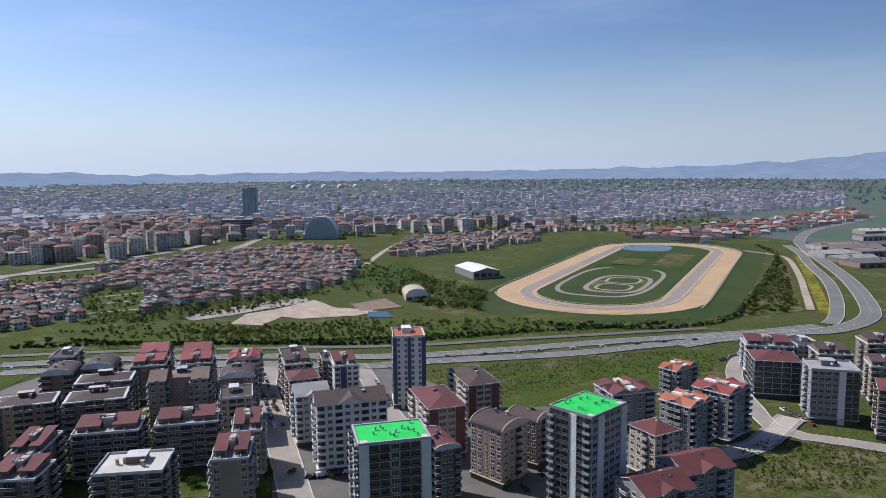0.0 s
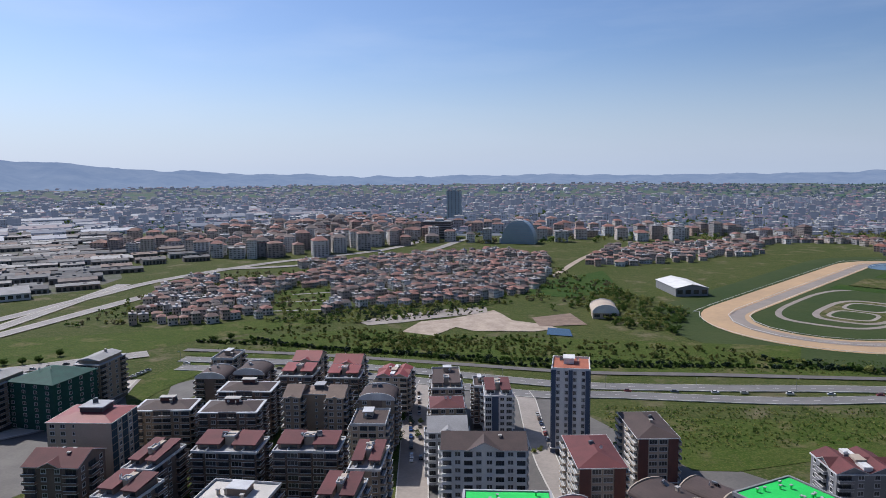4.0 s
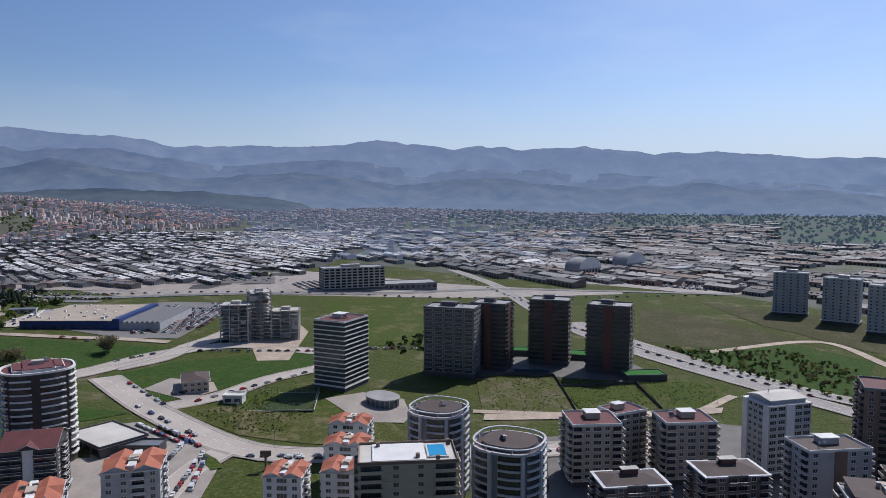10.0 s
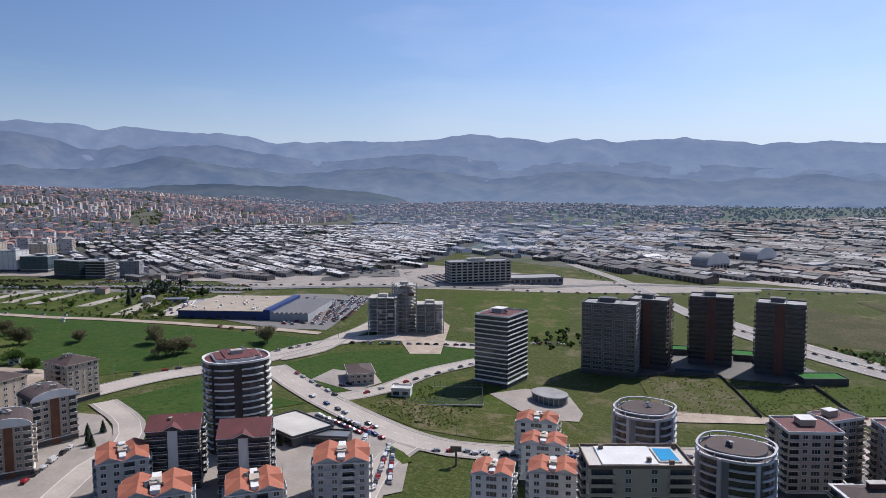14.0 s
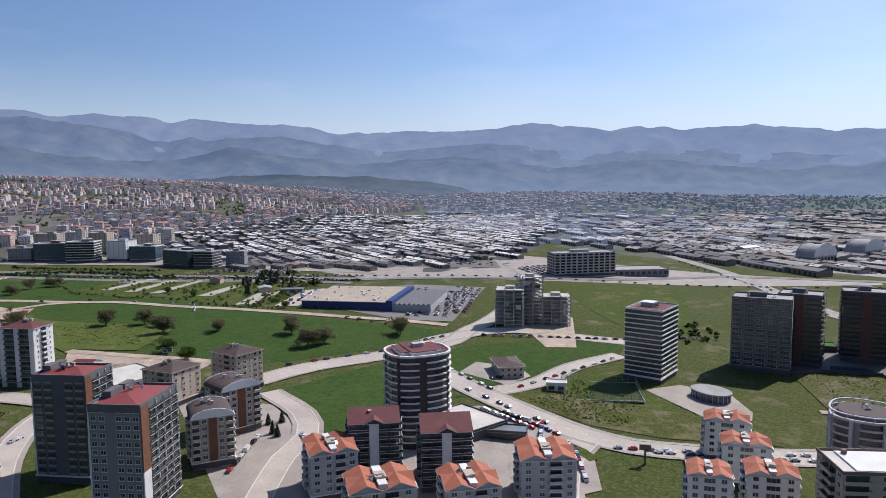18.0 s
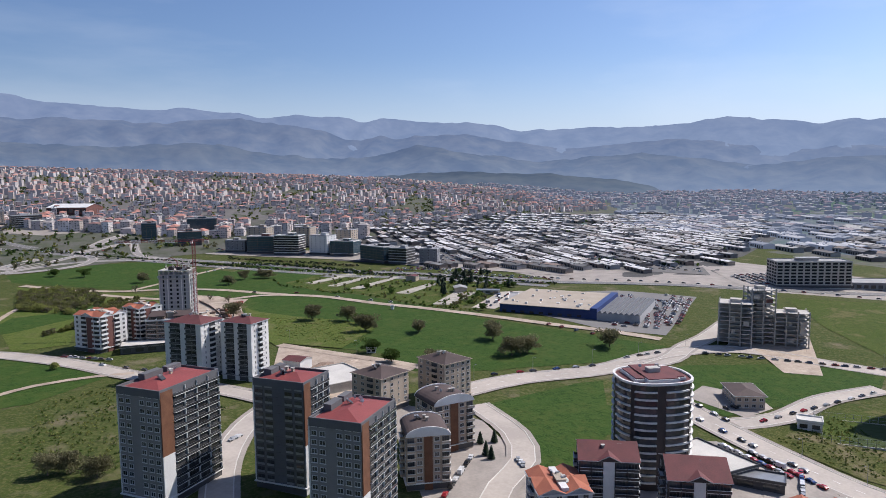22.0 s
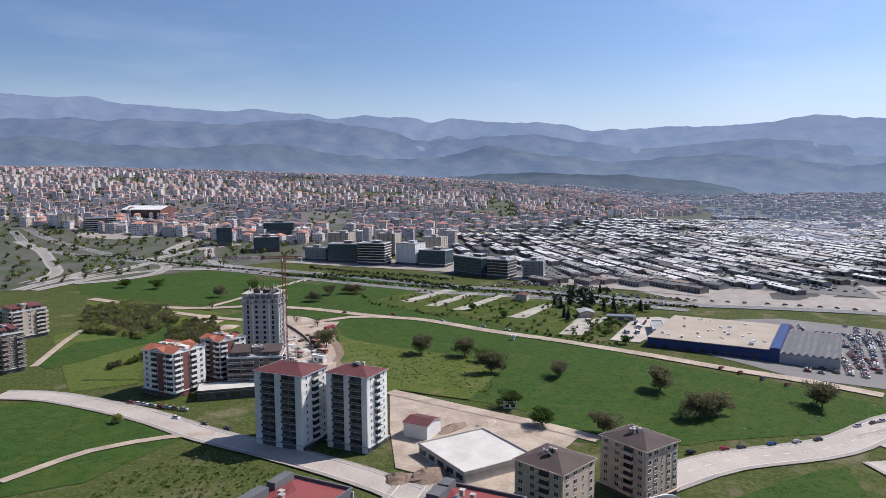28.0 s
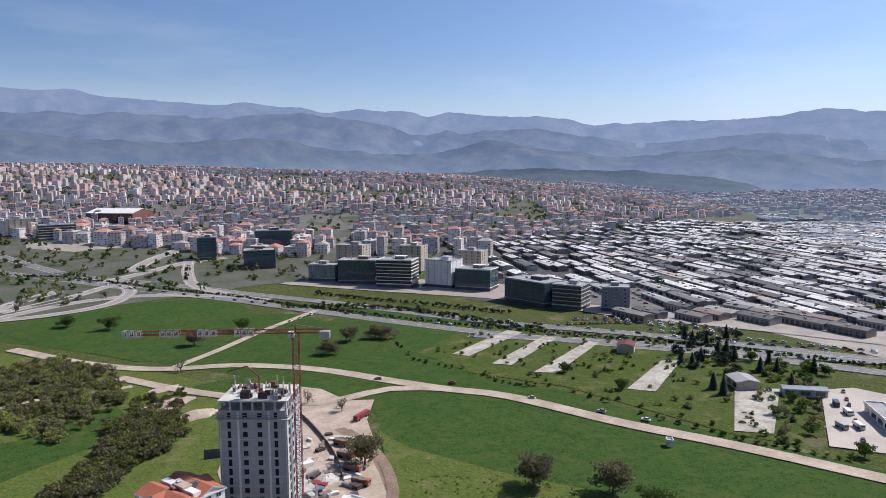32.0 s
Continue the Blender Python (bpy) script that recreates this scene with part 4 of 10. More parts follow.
def round_tower(x, y, turn, rx, ry, floors, wall, label, tile, trim=None, fh=2.2, crown=False, group=""):
    """A tower on an oval plan with ranks of curved balconies."""
    trim = trim or WHITE
    e = thing("round_tower", pose(x, y, float(land(x, y)), 0, 0, turn), label, "apartment building", group)
    band = 0.46 if crown else 0.36
    pts = oval(rx, ry)
    n, h = len(pts), floors * fh
    part("wall", Shape().prism(pts, -1.5, h, wall, tile).mesh("wall"), e)
    for k in range(1, floors):
        for b in range(8):
            seg = [(b * 5 + j) % n for j in range(5)]
            s = Shape()
            out = [(pts[i][0] * 1.07, pts[i][1] * 1.07) for i in seg]
            mid = [(pts[i][0] * 1.015, pts[i][1] * 1.015) for i in seg]
            z = k * fh
            vs = [(*p, z + q) for q in (-0.08, band) for p in out] + [(*p, z + q) for q in (-0.08, band) for p in mid]
            m = len(seg)
            fs = []
            for i in range(m - 1):
                fs += [(i, i + 1, m + i + 1, m + i), (m + i, m + i + 1, 3 * m + i + 1, 3 * m + i), (2 * m + i + 1, 2 * m + i, i, i + 1)[::-1]]
            fs += [(0, m, 3 * m, 2 * m), (m - 1, 3 * m - 1, 4 * m - 1, 2 * m - 1)]
            s.add(vs, fs, trim)
            vs = [(*p, z + q) for q in (band, fh - 0.15) for p in mid]
            m = len(seg)
            s.add(vs, [(i, i + 1, m + i + 1, m + i) for i in range(m - 1)], GLASS)
            part("balcony", s.mesh("balcony"), e)
    s = Shape()
    outer, inner = [(p[0] * 1.05, p[1] * 1.05) for p in pts], [(p[0] * 0.985, p[1] * 0.985) for p in pts]
    vs = [(*p, h + q) for q in (-0.15, 0.5) for p in outer] + [(*p, h + q) for q in (-0.15, 0.5) for p in inner]
    fs = []
    for i in range(n):
        j = (i + 1) % n
        fs += [(i, j, n + j, n + i), (n + i, n + j, 3 * n + j, 3 * n + i), (3 * n + i, 3 * n + j, 2 * n + j, 2 * n + i), (2 * n + i, 2 * n + j, j, i)]
    s.add(vs, fs, trim)
    part("parapet", s.mesh("parapet"), e)
    for b in range(8 if crown else 0):
        i = (b * 5 + 4) % n
        a = math.degrees(math.atan2(pts[i][1], pts[i][0]))
        q = math.hypot(*pts[i])
        part("rib", Shape().box(q - 0.1, -0.45, 0.0, q * 1.09, 0.45, h + 0.4, trim).mesh("rib"), e, pose(0, 0, 0, 0, 0, a))
    rng = random.Random(int(x))
    if crown:
        s = Shape()
        in2 = [(p[0] * 0.8, p[1] * 0.74 + 0.4) for p in pts]
        s.prism(in2, h, h + fh * 0.55, wall, BROWN)
        part("attic", s.mesh("attic"), e)
        s = Shape()
        vs = [(*p, h + q) for q in (fh * 0.7, fh * 0.82) for p in outer] + [(*p, h + q) for q in (fh * 0.7, fh * 0.82) for p in inner]
        s.add(vs, fs, trim)
        for i in range(0, n, 4):
            s.box(inner[i][0] - 0.15, inner[i][1] - 0.15, h, inner[i][0] + 0.15, inner[i][1] + 0.15, h + fh * 0.75, trim)
        part("pergola_ring", s.mesh("pergola_ring"), e)
        clutter(e, rx, ry, h + fh * 0.6, rng, 5)
    else:
        s = Shape()
        for x0, y0, x1, y1 in ((-0.72, -0.62, 0.72, 0.62), (-0.45, -0.85, 0.45, 0.85)):
            q = 0.25 if x0 > -0.5 else 0.0
            s.box(rx * x0, ry * y0, h - 0.3, rx * x1, ry * y1, h + 0.9 + q, trim).box(rx * x0 + 0.3, ry * y0 + 0.3, h + 0.8, rx * x1 - 0.3, ry * y1 - 0.3, h + 1.15 + q, tile)
        part("roof", s.mesh("roof"), e)
        part("stair_house", Shape().box(-1.8, -1.4, h + 1.1, 1.8, 1.4, h + 2.6, CONCRETE).mesh("stair_house"), e)
        clutter(e, rx * 1.2, ry * 1.0, h + 1.6, rng, 4)
    return e


# ---- towns seen from afar: joined boxes with windows and roofs ----
def inside(poly, x, y):
    r = False
    for (x0, y0), (x1, y1) in zip(poly, poly[1:] + poly[:1]):
        if (y0 > y) != (y1 > y) and x < (x1 - x0) * (y - y0) / (y1 - y0) + x0:
            r = not r
    return r


WALLS = [(0.80, 0.77, 0.74), (0.66, 0.59, 0.51), (0.56, 0.47, 0.41), (0.72, 0.69, 0.67), (0.45, 0.38, 0.34), (0.62, 0.46, 0.38), (0.84, 0.82, 0.80), (0.50, 0.47, 0.46), (0.76, 0.66, 0.60)]
ROOFS = [(0.20, 0.075, 0.058), (0.25, 0.095, 0.07), (0.14, 0.065, 0.056), (0.11, 0.075, 0.066), (0.30, 0.28, 0.27), (0.31, 0.13, 0.09), (0.44, 0.42, 0.40)]
SHEDS = [(0.21, 0.207, 0.205), (0.15, 0.146, 0.146), (0.31, 0.295, 0.28), (0.46, 0.44, 0.42), (0.125, 0.122, 0.122), (0.21, 0.17, 0.15), (0.105, 0.106, 0.11), (0.17, 0.157, 0.15), (0.36, 0.34, 0.32), (0.27, 0.20, 0.165)]
WORKS = [(0.62, 0.60, 0.58), (0.50, 0.48, 0.47), (0.72, 0.70, 0.68), (0.20, 0.19, 0.19), (0.44, 0.38, 0.34), (0.13, 0.125, 0.12), (0.58, 0.56, 0.55), (0.36, 0.35, 0.34)]
WORKROOF = island_mat("workshop_roofs", WORKS)
VILLAWALL = island_mat("villa_walls", [tuple(v * 0.86 for v in c) for c in WALLS])
VILLAROOF = island_mat("villa_roofs", [(0.20, 0.11, 0.09), (0.29, 0.14, 0.11), (0.15, 0.10, 0.088), (0.12, 0.10, 0.095), (0.26, 0.14, 0.115), (0.19, 0.15, 0.135), (0.32, 0.19, 0.15)])
CITYWALL, CITYROOF, SHEDROOF = island_mat("town_walls", [tuple(v * 0.9 for v in c) for c in WALLS]), island_mat("town_roofs", ROOFS), island_mat("shed_roofs", SHEDS)
# distance haze, painted on far walls and roofs as bluish emission
HAZE_GLOW = (0.088, 0.108, 0.158, 1.0)
# wall tones cut down, since the haze emission comes on top
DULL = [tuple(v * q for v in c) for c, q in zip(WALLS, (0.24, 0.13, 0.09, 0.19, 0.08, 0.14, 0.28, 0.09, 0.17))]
FARWALL, FARROOF, FARSHED = island_mat("hazed_far_walls", DULL, glow=HAZE_GLOW), island_mat("hazed_far_roofs", [tuple(v * 0.6 for v in c) for c in ROOFS], glow=HAZE_GLOW), island_mat("hazed_shed_roofs", SHEDS, glow=HAZE_GLOW)


# a weaker haze painted into the hill town as emission
HILLWALL = island_mat("hazed_hill_walls", [(c[0] * q * 0.86, c[1] * q * 0.79, c[2] * q * 0.735) for c, q in zip(WALLS, (0.76, 0.72, 0.7, 0.76, 0.6, 0.86, 0.8, 0.56, 0.84))], glow=(0.044, 0.053, 0.078, 1.0))
HILLROOF = island_mat("hazed_hill_roofs", [(0.36, 0.15, 0.10), (0.42, 0.18, 0.12), (0.27, 0.135, 0.10), (0.36, 0.31, 0.28), (0.48, 0.22, 0.15), (0.30, 0.16, 0.12)], glow=(0.02, 0.028, 0.046, 1.0))
SHEDWALL = island_mat("shed_walls", [tuple(v * 0.45 for v in c) for c in WALLS])


def spots(poly, pitch, turn, jitter, keep, rng, bend=0.0, gaps=9.0):
    """Points of a loose grid inside an outline."""
    c, s = math.cos(radians(turn)), math.sin(radians(turn))
    p = np.array(poly)
    us, ts = p[:, 0] * c + p[:, 1] * s, -p[:, 0] * s + p[:, 1] * c
    u, t = np.meshgrid(np.arange(us.min(), us.max(), pitch[0]), np.arange(ts.min(), ts.max(), pitch[1]), indexing="ij")
    u, t = u.ravel(), t.ravel()
    u, t = u + rng.uniform(-jitter, jitter, len(u)) * pitch[0], t + rng.uniform(-jitter, jitter, len(t)) * pitch[1]
    u, t = u + bend * np.sin(t * 0.013), t + bend * np.sin(u * 0.011 + 1)
    x, y = u * c - t * s, u * s + t * c
    ok = np.zeros(len(x), bool)
    for (x0, y0), (x1, y1) in zip(poly, list(poly[1:]) + list(poly[:1])):
        if y0 != y1:
            ok ^= ((y0 > y) != (y1 > y)) & (x < (x1 - x0) * (y - y0) / (y1 - y0) + x0)
    ok &= rng.random(len(x)) < keep
    ok &= np.sin(x * 0.017 + 1.6 * np.sin(y * 0.012)) + np.sin(y * 0.021 + 1.4 * np.sin(x * 0.014)) < gaps
    return x[ok], y[ok]


class Crowd:
    """Gathers many equal pieces as arrays for one joined mesh."""

    def __init__(self):
        self.v, self.f, self.k, self.n = [], [], [], 0

    def add(self, v, faces, k):
        """v: pieces x corners x 3; faces: corner lists of one piece."""
        if len(v) == 0:
            return
        base = self.n + np.arange(len(v)) * v.shape[1]
        for f in faces:
            self.f.append(base[:, None] + np.array(f if len(f) == 4 else (*f, f[-1])))
            self.k.append(np.full(len(v), k) if len(f) == 4 else np.full(len(v), k + 100))
        self.v.append(v.reshape(-1, 3))
        self.n += v.shape[0] * v.shape[1]

    def mesh(self, name, mats):
        f, k = np.concatenate(self.f), np.concatenate(self.k)
        tri = k >= 100
        faces = [tuple(q) for q in f[~tri].tolist()] + [tuple(q[:3]) for q in f[tri].tolist()]
        return mesh_of(name, np.concatenate(self.v), faces, mats, np.concatenate([k[~tri], k[tri] - 100]))


BOX = [(0, 1, 5, 4), (1, 2, 6, 5), (2, 3, 7, 6), (3, 0, 4, 7), (4, 5, 6, 7)]


def place_all(x, y, z, a, local):
    """Turn and move local corners (pieces x corners x 3)."""
    ca, sa = np.cos(a)[:, None], np.sin(a)[:, None]
    return np.stack([x[:, None] + local[..., 0] * ca - local[..., 1] * sa, y[:, None] + local[..., 0] * sa + local[..., 1] * ca, z[:, None] + local[..., 2]], -1)


def corners(w, d, z0, z1):
    o = np.zeros(len(w))
    return np.stack([np.stack([sx * w / 2, sy * d / 2, zz + o], -1) for zz in (z0, z1) for sx, sy in ((-1, -1), (1, -1), (1, 1), (-1, 1))], 1)


def town(name, label, poly, pitch, turn, size, floors, seed, keep=0.8, panes=True, far=False, flat=0.15, fh=2.2, jitter=0.25, bend=0.0, gaps=9.0, villas=False, hill=False):
    """Houses or blocks on a loose grid inside an outline, with roofs and window panes, joined."""
    rng = np.random.default_rng(seed)
    x, y = spots(poly, pitch, turn, jitter, keep, rng, bend, gaps)
    n = len(x)
    w, d = rng.uniform(*size, n), rng.uniform(*size, n)
    fl = rng.integers(floors[0], floors[1] + 1, n)
    h, z = fl * fh, land(x, y)
    a = np.radians(turn + rng.choice([0, 0, 90], n) + rng.uniform(-4, 4, n) + bend * 1.4 * np.sin(x * 0.008 + y * 0.006))
    c = Crowd()
    c.add(place_all(x, y, z, a, corners(w, d, -2.0, h)), BOX, 0)
    is_flat = rng.random(n) < flat
    q = is_flat
    c.add(place_all(x[q], y[q], z[q], a[q], corners(w[q] * 1.04, d[q] * 1.04, h[q], h[q] + 0.6)), BOX, 3)
    c.add(place_all(x[q], y[q], z[q], a[q], corners(w[q] * 0.3, d[q] * 0.3, h[q] + 0.6, h[q] + 2.2)), BOX, 0)
    q = ~is_flat
    W, D, R, O = w[q] / 2 + 0.4, d[q] / 2 + 0.4, h[q] + np.minimum(w[q], d[q]) * 0.22, np.zeros(q.sum())
    roof = np.stack([np.stack(p, -1) for p in ((-W, -D, h[q]), (W, -D, h[q]), (W, D, h[q]), (-W, D, h[q]), (-W * 0.4, O, R), (W * 0.4, O, R))], 1)
    c.add(place_all(x[q], y[q], z[q], a[q], roof), [(0, 1, 5, 4), (1, 2, 5), (2, 3, 4, 5), (3, 0, 4)], 1)
    if panes:
        near = np.hypot(x + 100, y) < 1250
        cols = 4 if size[1] > 10 else 3
        for side in range(4):
            cq, sq = ((1, 0), (0, 1), (-1, 0), (0, -1))[side]
            L, D = (w, d) if side % 2 == 0 else (d, w)
            for i in range(cols):
                for j in range(floors[1]):
                    q = near & (j < fl) & (rng.random(n) > (0.5 if hill else 0.15))
                    if not q.any():
                        continue
                    x0 = -L[q] / 2 + L[q] * (i + 0.22) / cols
                    x1 = x0 + L[q] / cols * rng.uniform(0.4, 0.62, q.sum())
                    yy = -D[q] / 2 - 0.06
                    loc = np.stack([np.stack([xa * cq - yy * sq, xa * sq + yy * cq, np.full(len(xa), j * fh + zz)], -1) for xa, zz in ((x0, 0.7), (x1, 0.7), (x1, 1.75), (x0, 1.75))], 1)
                    c.add(place_all(x[q], y[q], z[q], a[q], loc), [(0, 1, 2, 3)], 2)
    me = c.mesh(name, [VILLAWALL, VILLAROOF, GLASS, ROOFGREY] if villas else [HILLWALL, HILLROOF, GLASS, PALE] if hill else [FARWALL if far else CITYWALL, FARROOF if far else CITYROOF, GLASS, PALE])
    return tagged(new(name, me), label, "houses", kind="stuff")


def sheds(name, label, poly, pitch, turn, length, width, height, seed, keep=0.85, far=False, bright=False, doors=7, gaps=9.0):
    """Rows of low workshops with shallow pitched roofs, joined."""
    rng = np.random.default_rng(seed)
    mean = (length[0] + length[1]) / 2 + pitch[0] * 0.4
    x, y = spots(poly, (mean, pitch[1]), turn, 0.03 if bright else 0.06, keep, rng, 2.0 if bright else 0.0, gaps)
    n = len(x)
    L, w, h = rng.uniform(*length, n), rng.uniform(*width, n), rng.uniform(*height, n)
    if bright:
        L = np.full(n, mean) * rng.choice([1.0, 1.0, 0.8, 0.55], n)
    z, a, O = land(x, y), np.full(n, radians(turn)) + rng.uniform(-0.02, 0.02, n), np.zeros(n)
    c = Crowd()
    c.add(place_all(x, y, z, a, corners(L, w, -2.0, h)), BOX[:4], 0)
    X, Y, R = L / 2 + 0.2, w / 2 + 0.4, h + w * 0.11
    roof = np.stack([np.stack(p, -1) for p in ((-X, -Y, h), (X, -Y, h), (X, Y, h), (-X, Y, h), (-X, O, R), (X, O, R))], 1)
    c.add(place_all(x, y, z, a, roof), [(0, 1, 5, 4), (2, 3, 4, 5), (1, 2, 5), (3, 0, 4)], 1)
    for q in (-1, 1):
        for i in range(doors):
            x0 = -L / 2 + L * (i + 0.15) / doors
            x1, yy = x0 + L / doors * rng.uniform(0.4, 0.7, n), q * (w / 2 + 0.06)
            loc = np.stack([np.stack([xa, yy, zz], -1) for xa, zz in ((x0, O + 0.1), (x1, O + 0.1), (x1, h * 0.7), (x0, h * 0.7))], 1)
            c.add(place_all(x, y, z, a, loc), [(0, 1, 2, 3)], 2)
    for i in range(3):
        u, s = rng.uniform(-0.4, 0.4, n) * L, rng.choice([-1, 1], n)
        loc = corners(rng.uniform(1.0, 3.0, n), np.full(n, 1.2), h + w * 0.04, h + w * 0.085 + rng.uniform(0.2, 0.7, n))
        loc[..., 0] += u[:, None]
        loc[..., 1] += (s * w * 0.22)[:, None]
        c.add(place_all(x, y, z, a, loc), BOX, 0)
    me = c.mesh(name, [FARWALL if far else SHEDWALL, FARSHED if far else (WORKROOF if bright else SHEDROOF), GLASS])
    return tagged(new(name, me), label, "workshops", kind="stuff")


# ---- trees, cars, lamps ----
def leaf_cloud(seed, n, rx, rz, zc, leaf, lumps=9):
    """Many small leaf clumps gathered in uneven boughs, with gaps: corners (n x 4 x 3)."""
    rng = np.random.default_rng(seed)
    cs = np.stack([rng.normal(0, rx * 0.36, lumps), rng.normal(0, rx * 0.36, lumps), zc + rng.uniform(-0.62, 0.7, lumps) * rz, rng.uniform(0.34, 0.6, lumps)], -1)
    c = cs[rng.integers(0, lumps, n)]
    p = rng.normal(0, 1, (n, 3))
    p *= (rng.random(n) ** 0.4 / (np.linalg.norm(p, axis=1) + 1e-9))[:, None]
    c = c[:, :3] + p * c[:, 3:] * np.array([rx, rx, rz * 0.9])
    a, b = rng.normal(0, 1, (n, 3)), rng.normal(0, 1, (n, 3))
    a /= np.linalg.norm(a, axis=1)[:, None]
    b = np.cross(a, b)
    b /= np.linalg.norm(b, axis=1)[:, None] + 1e-9
    a, b = a * leaf * rng.uniform(0.6, 1.3, (n, 1)), b * leaf * rng.uniform(0.5, 1.05, (n, 1))
    return np.stack([c - a, c + b, c + a, c - b], 1)


def limb(s, a, b, r0, r1, m, n=6):
    a, b = Vector(a), Vector(b)
    d = (b - a).normalized()
    u = d.orthogonal().normalized()
    w = d.cross(u)
    vs = [tuple(p + (u * math.cos(2 * math.pi * i / n) + w * math.sin(2 * math.pi * i / n)) * r) for p, r in ((a, r0), (b, r1)) for i in range(n)]
    s.add(vs, [(i, (i + 1) % n, n + (i + 1) % n, n + i) for i in range(n)] + [tuple(range(n, 2 * n))], m)


def tree_kind(seed, height, spread, leaf_mat, count, leaf, conifer=False, bare=False):
    rng = random.Random(seed)
    s = Shape()
    limb(s, (0, 0, -0.4), (0.1, 0, height * 0.42), height * 0.035, height * 0.022, BARK)
    for i in range(14 if bare else 7):
        a = i * 2.4 + rng.uniform(-0.4, 0.4)
        z = height * rng.uniform(0.25, 0.42)
        q = rng.uniform(0.5, 0.85)
        mid = (math.cos(a) * spread * q * 0.55, math.sin(a) * spread * q * 0.55, z + height * rng.uniform(0.15, 0.3))
        limb(s, (0.06, 0, z), mid, height * 0.018, height * 0.01, BARK, 5)
        for _ in range(3 if bare else 1):
            limb(s, mid, (mid[0] * 1.5 + rng.uniform(-1, 1) * spread * 0.2, mid[1] * 1.5 + rng.uniform(-1, 1) * spread * 0.2, mid[2] + height * rng.uniform(0.12, 0.3)), height * 0.01, height * 0.004, BARK, 4)
    limb(s, (0.1, 0, height * 0.42), (0, 0, height * 0.85), height * 0.022, height * 0.006, BARK)
    if conifer:
        vs, fs = [], []
        for _ in range(count):
            z = rng.random() ** 1.3
            r = spread * (1 - z) ** 0.8 * (0.55 + 0.45 * rng.random())
            a = rng.uniform(0, 6.283)
            c = Vector((math.cos(a) * r, math.sin(a) * r, height * (0.06 + 0.94 * z)))
            p = Vector((math.cos(a), math.sin(a), -0.5)) * leaf * rng.uniform(0.7, 1.4)
            q = Vector((-math.sin(a), math.cos(a), 0)) * leaf * 0.7
            o = len(vs)
            vs += [c - p, c + q, c + p, c - q]
            fs.append((o, o + 1, o + 2, o + 3))
    else:
        vs = leaf_cloud(seed, count, spread, height * 0.42, height * 0.56, leaf, 5 if bare else 22)
        fs = np.arange(len(vs) * 4).reshape(-1, 4)
    return s.mesh("trunk"), mesh_of("crown", vs, fs, [leaf_mat])


TREES = {
    "oak": [tree_kind(i, 6.2, 4.2, TWIG, 2800, 0.26) for i in (1, 2, 10)],
    "leafy": [tree_kind(i, 5.6, 3.4, LEAFG, 2300, 0.26) for i in (3, 4)],
    "bushy": [tree_kind(i, 4.4, 3.0, LEAF, 2000, 0.24) for i in (5, 6)],
    "cypress": [tree_kind(i, 9.0, 2.5, CYPRESS, 1700, 0.36, conifer=True) for i in (7, 8)],
    "bare": [tree_kind(i, 6.5, 3.4, TWIG, 300, 0.2, bare=True) for i in (9,)],
}
TREE_LABEL = {"oak": "broad field tree with brown budding spring crown", "leafy": "round leafy green tree in spring", "bushy": "low olive-green bushy tree on rough grass", "cypress": "tall dark green conifer", "bare": "bare-branched tree beside the dirt track"}
_trng = random.Random(5)


def tree(kind, x, y, size=1.0, group=""):
    tr, cr = _trng.choice(TREES[kind])
    e = thing("tree", pose(x, y, float(land(x, y)) + 0.1, 0, 0, _trng.uniform(0, 360)) @ Matrix.Diagonal((size, size, size * _trng.uniform(0.9, 1.1), 1)), TREE_LABEL[kind], "tree", group)
    part("trunk", tr, e)
    part("crown", cr, e)
    return e


def clumps(name, label, category, where, mats, leaf, per, lumps, stems=True):
    """Joined bushes or trees: where lists (x, y, height)."""
    kinds = [leaf_cloud(900 + i, per, 0.62, 0.42, 0.5, leaf, lumps) for i in range(12)]
    rng = np.random.default_rng(len(where))
    v, k, s = [], [], Shape()
    for i, (x, y, h) in enumerate(where):
        q = kinds[rng.integers(12)]
        mid = q.mean(1, keepdims=True)
        t = rng.uniform(0, 6.28)
        m = np.array([[math.cos(t), -math.sin(t), 0], [math.sin(t), math.cos(t), 0], [0, 0, 1]])
        v.append((mid * h + (q - mid)) @ m.T + np.array([x, y, float(land(x, y))]))
        k.append(np.full(per, rng.integers(len(mats))))
        if stems:
            limb(s, (x, y, float(land(x, y)) - 0.3), (x, y, float(land(x, y)) + h * 0.5), 0.14, 0.05, BARK, 4)
    v = np.concatenate(v).reshape(-1, 3)
    ob = tagged(new(name, mesh_of(name, v, np.arange(len(v)).reshape(-1, 4), mats, np.concatenate(k))), label, category, kind="stuff")
    if stems:
        part("stems", s.mesh("stems"), ob)
    return ob


# emission here is haze painted over the distant crowns
FARLEAF = mat("hazed_tree_crowns", (0.035, 0.052, 0.024), (0.022, 0.036, 0.018), size=8, bump=0, spec=0.05, glow=(0.05, 0.07, 0.105, 1.0))


def wood(name, label, poly, count, seed, size=(2.0, 4.0), leaf=0.5, mats=None, per=160, far=False):
    """A thicket or far wood in one mesh."""
    rng = random.Random(seed)
    xs, ys = [p[0] for p in poly], [p[1] for p in poly]
    where = []
    for _ in range(count * 20):
        x, y = rng.uniform(min(xs), max(xs)), rng.uniform(min(ys), max(ys))
        if len(where) < count and inside(poly, x, y):
            where.append((x, y, rng.uniform(*size)))
    return clumps(name, label, "trees", where, list(mats or (LEAF, TWIG, LEAFG)), leaf, per, 5, not far)


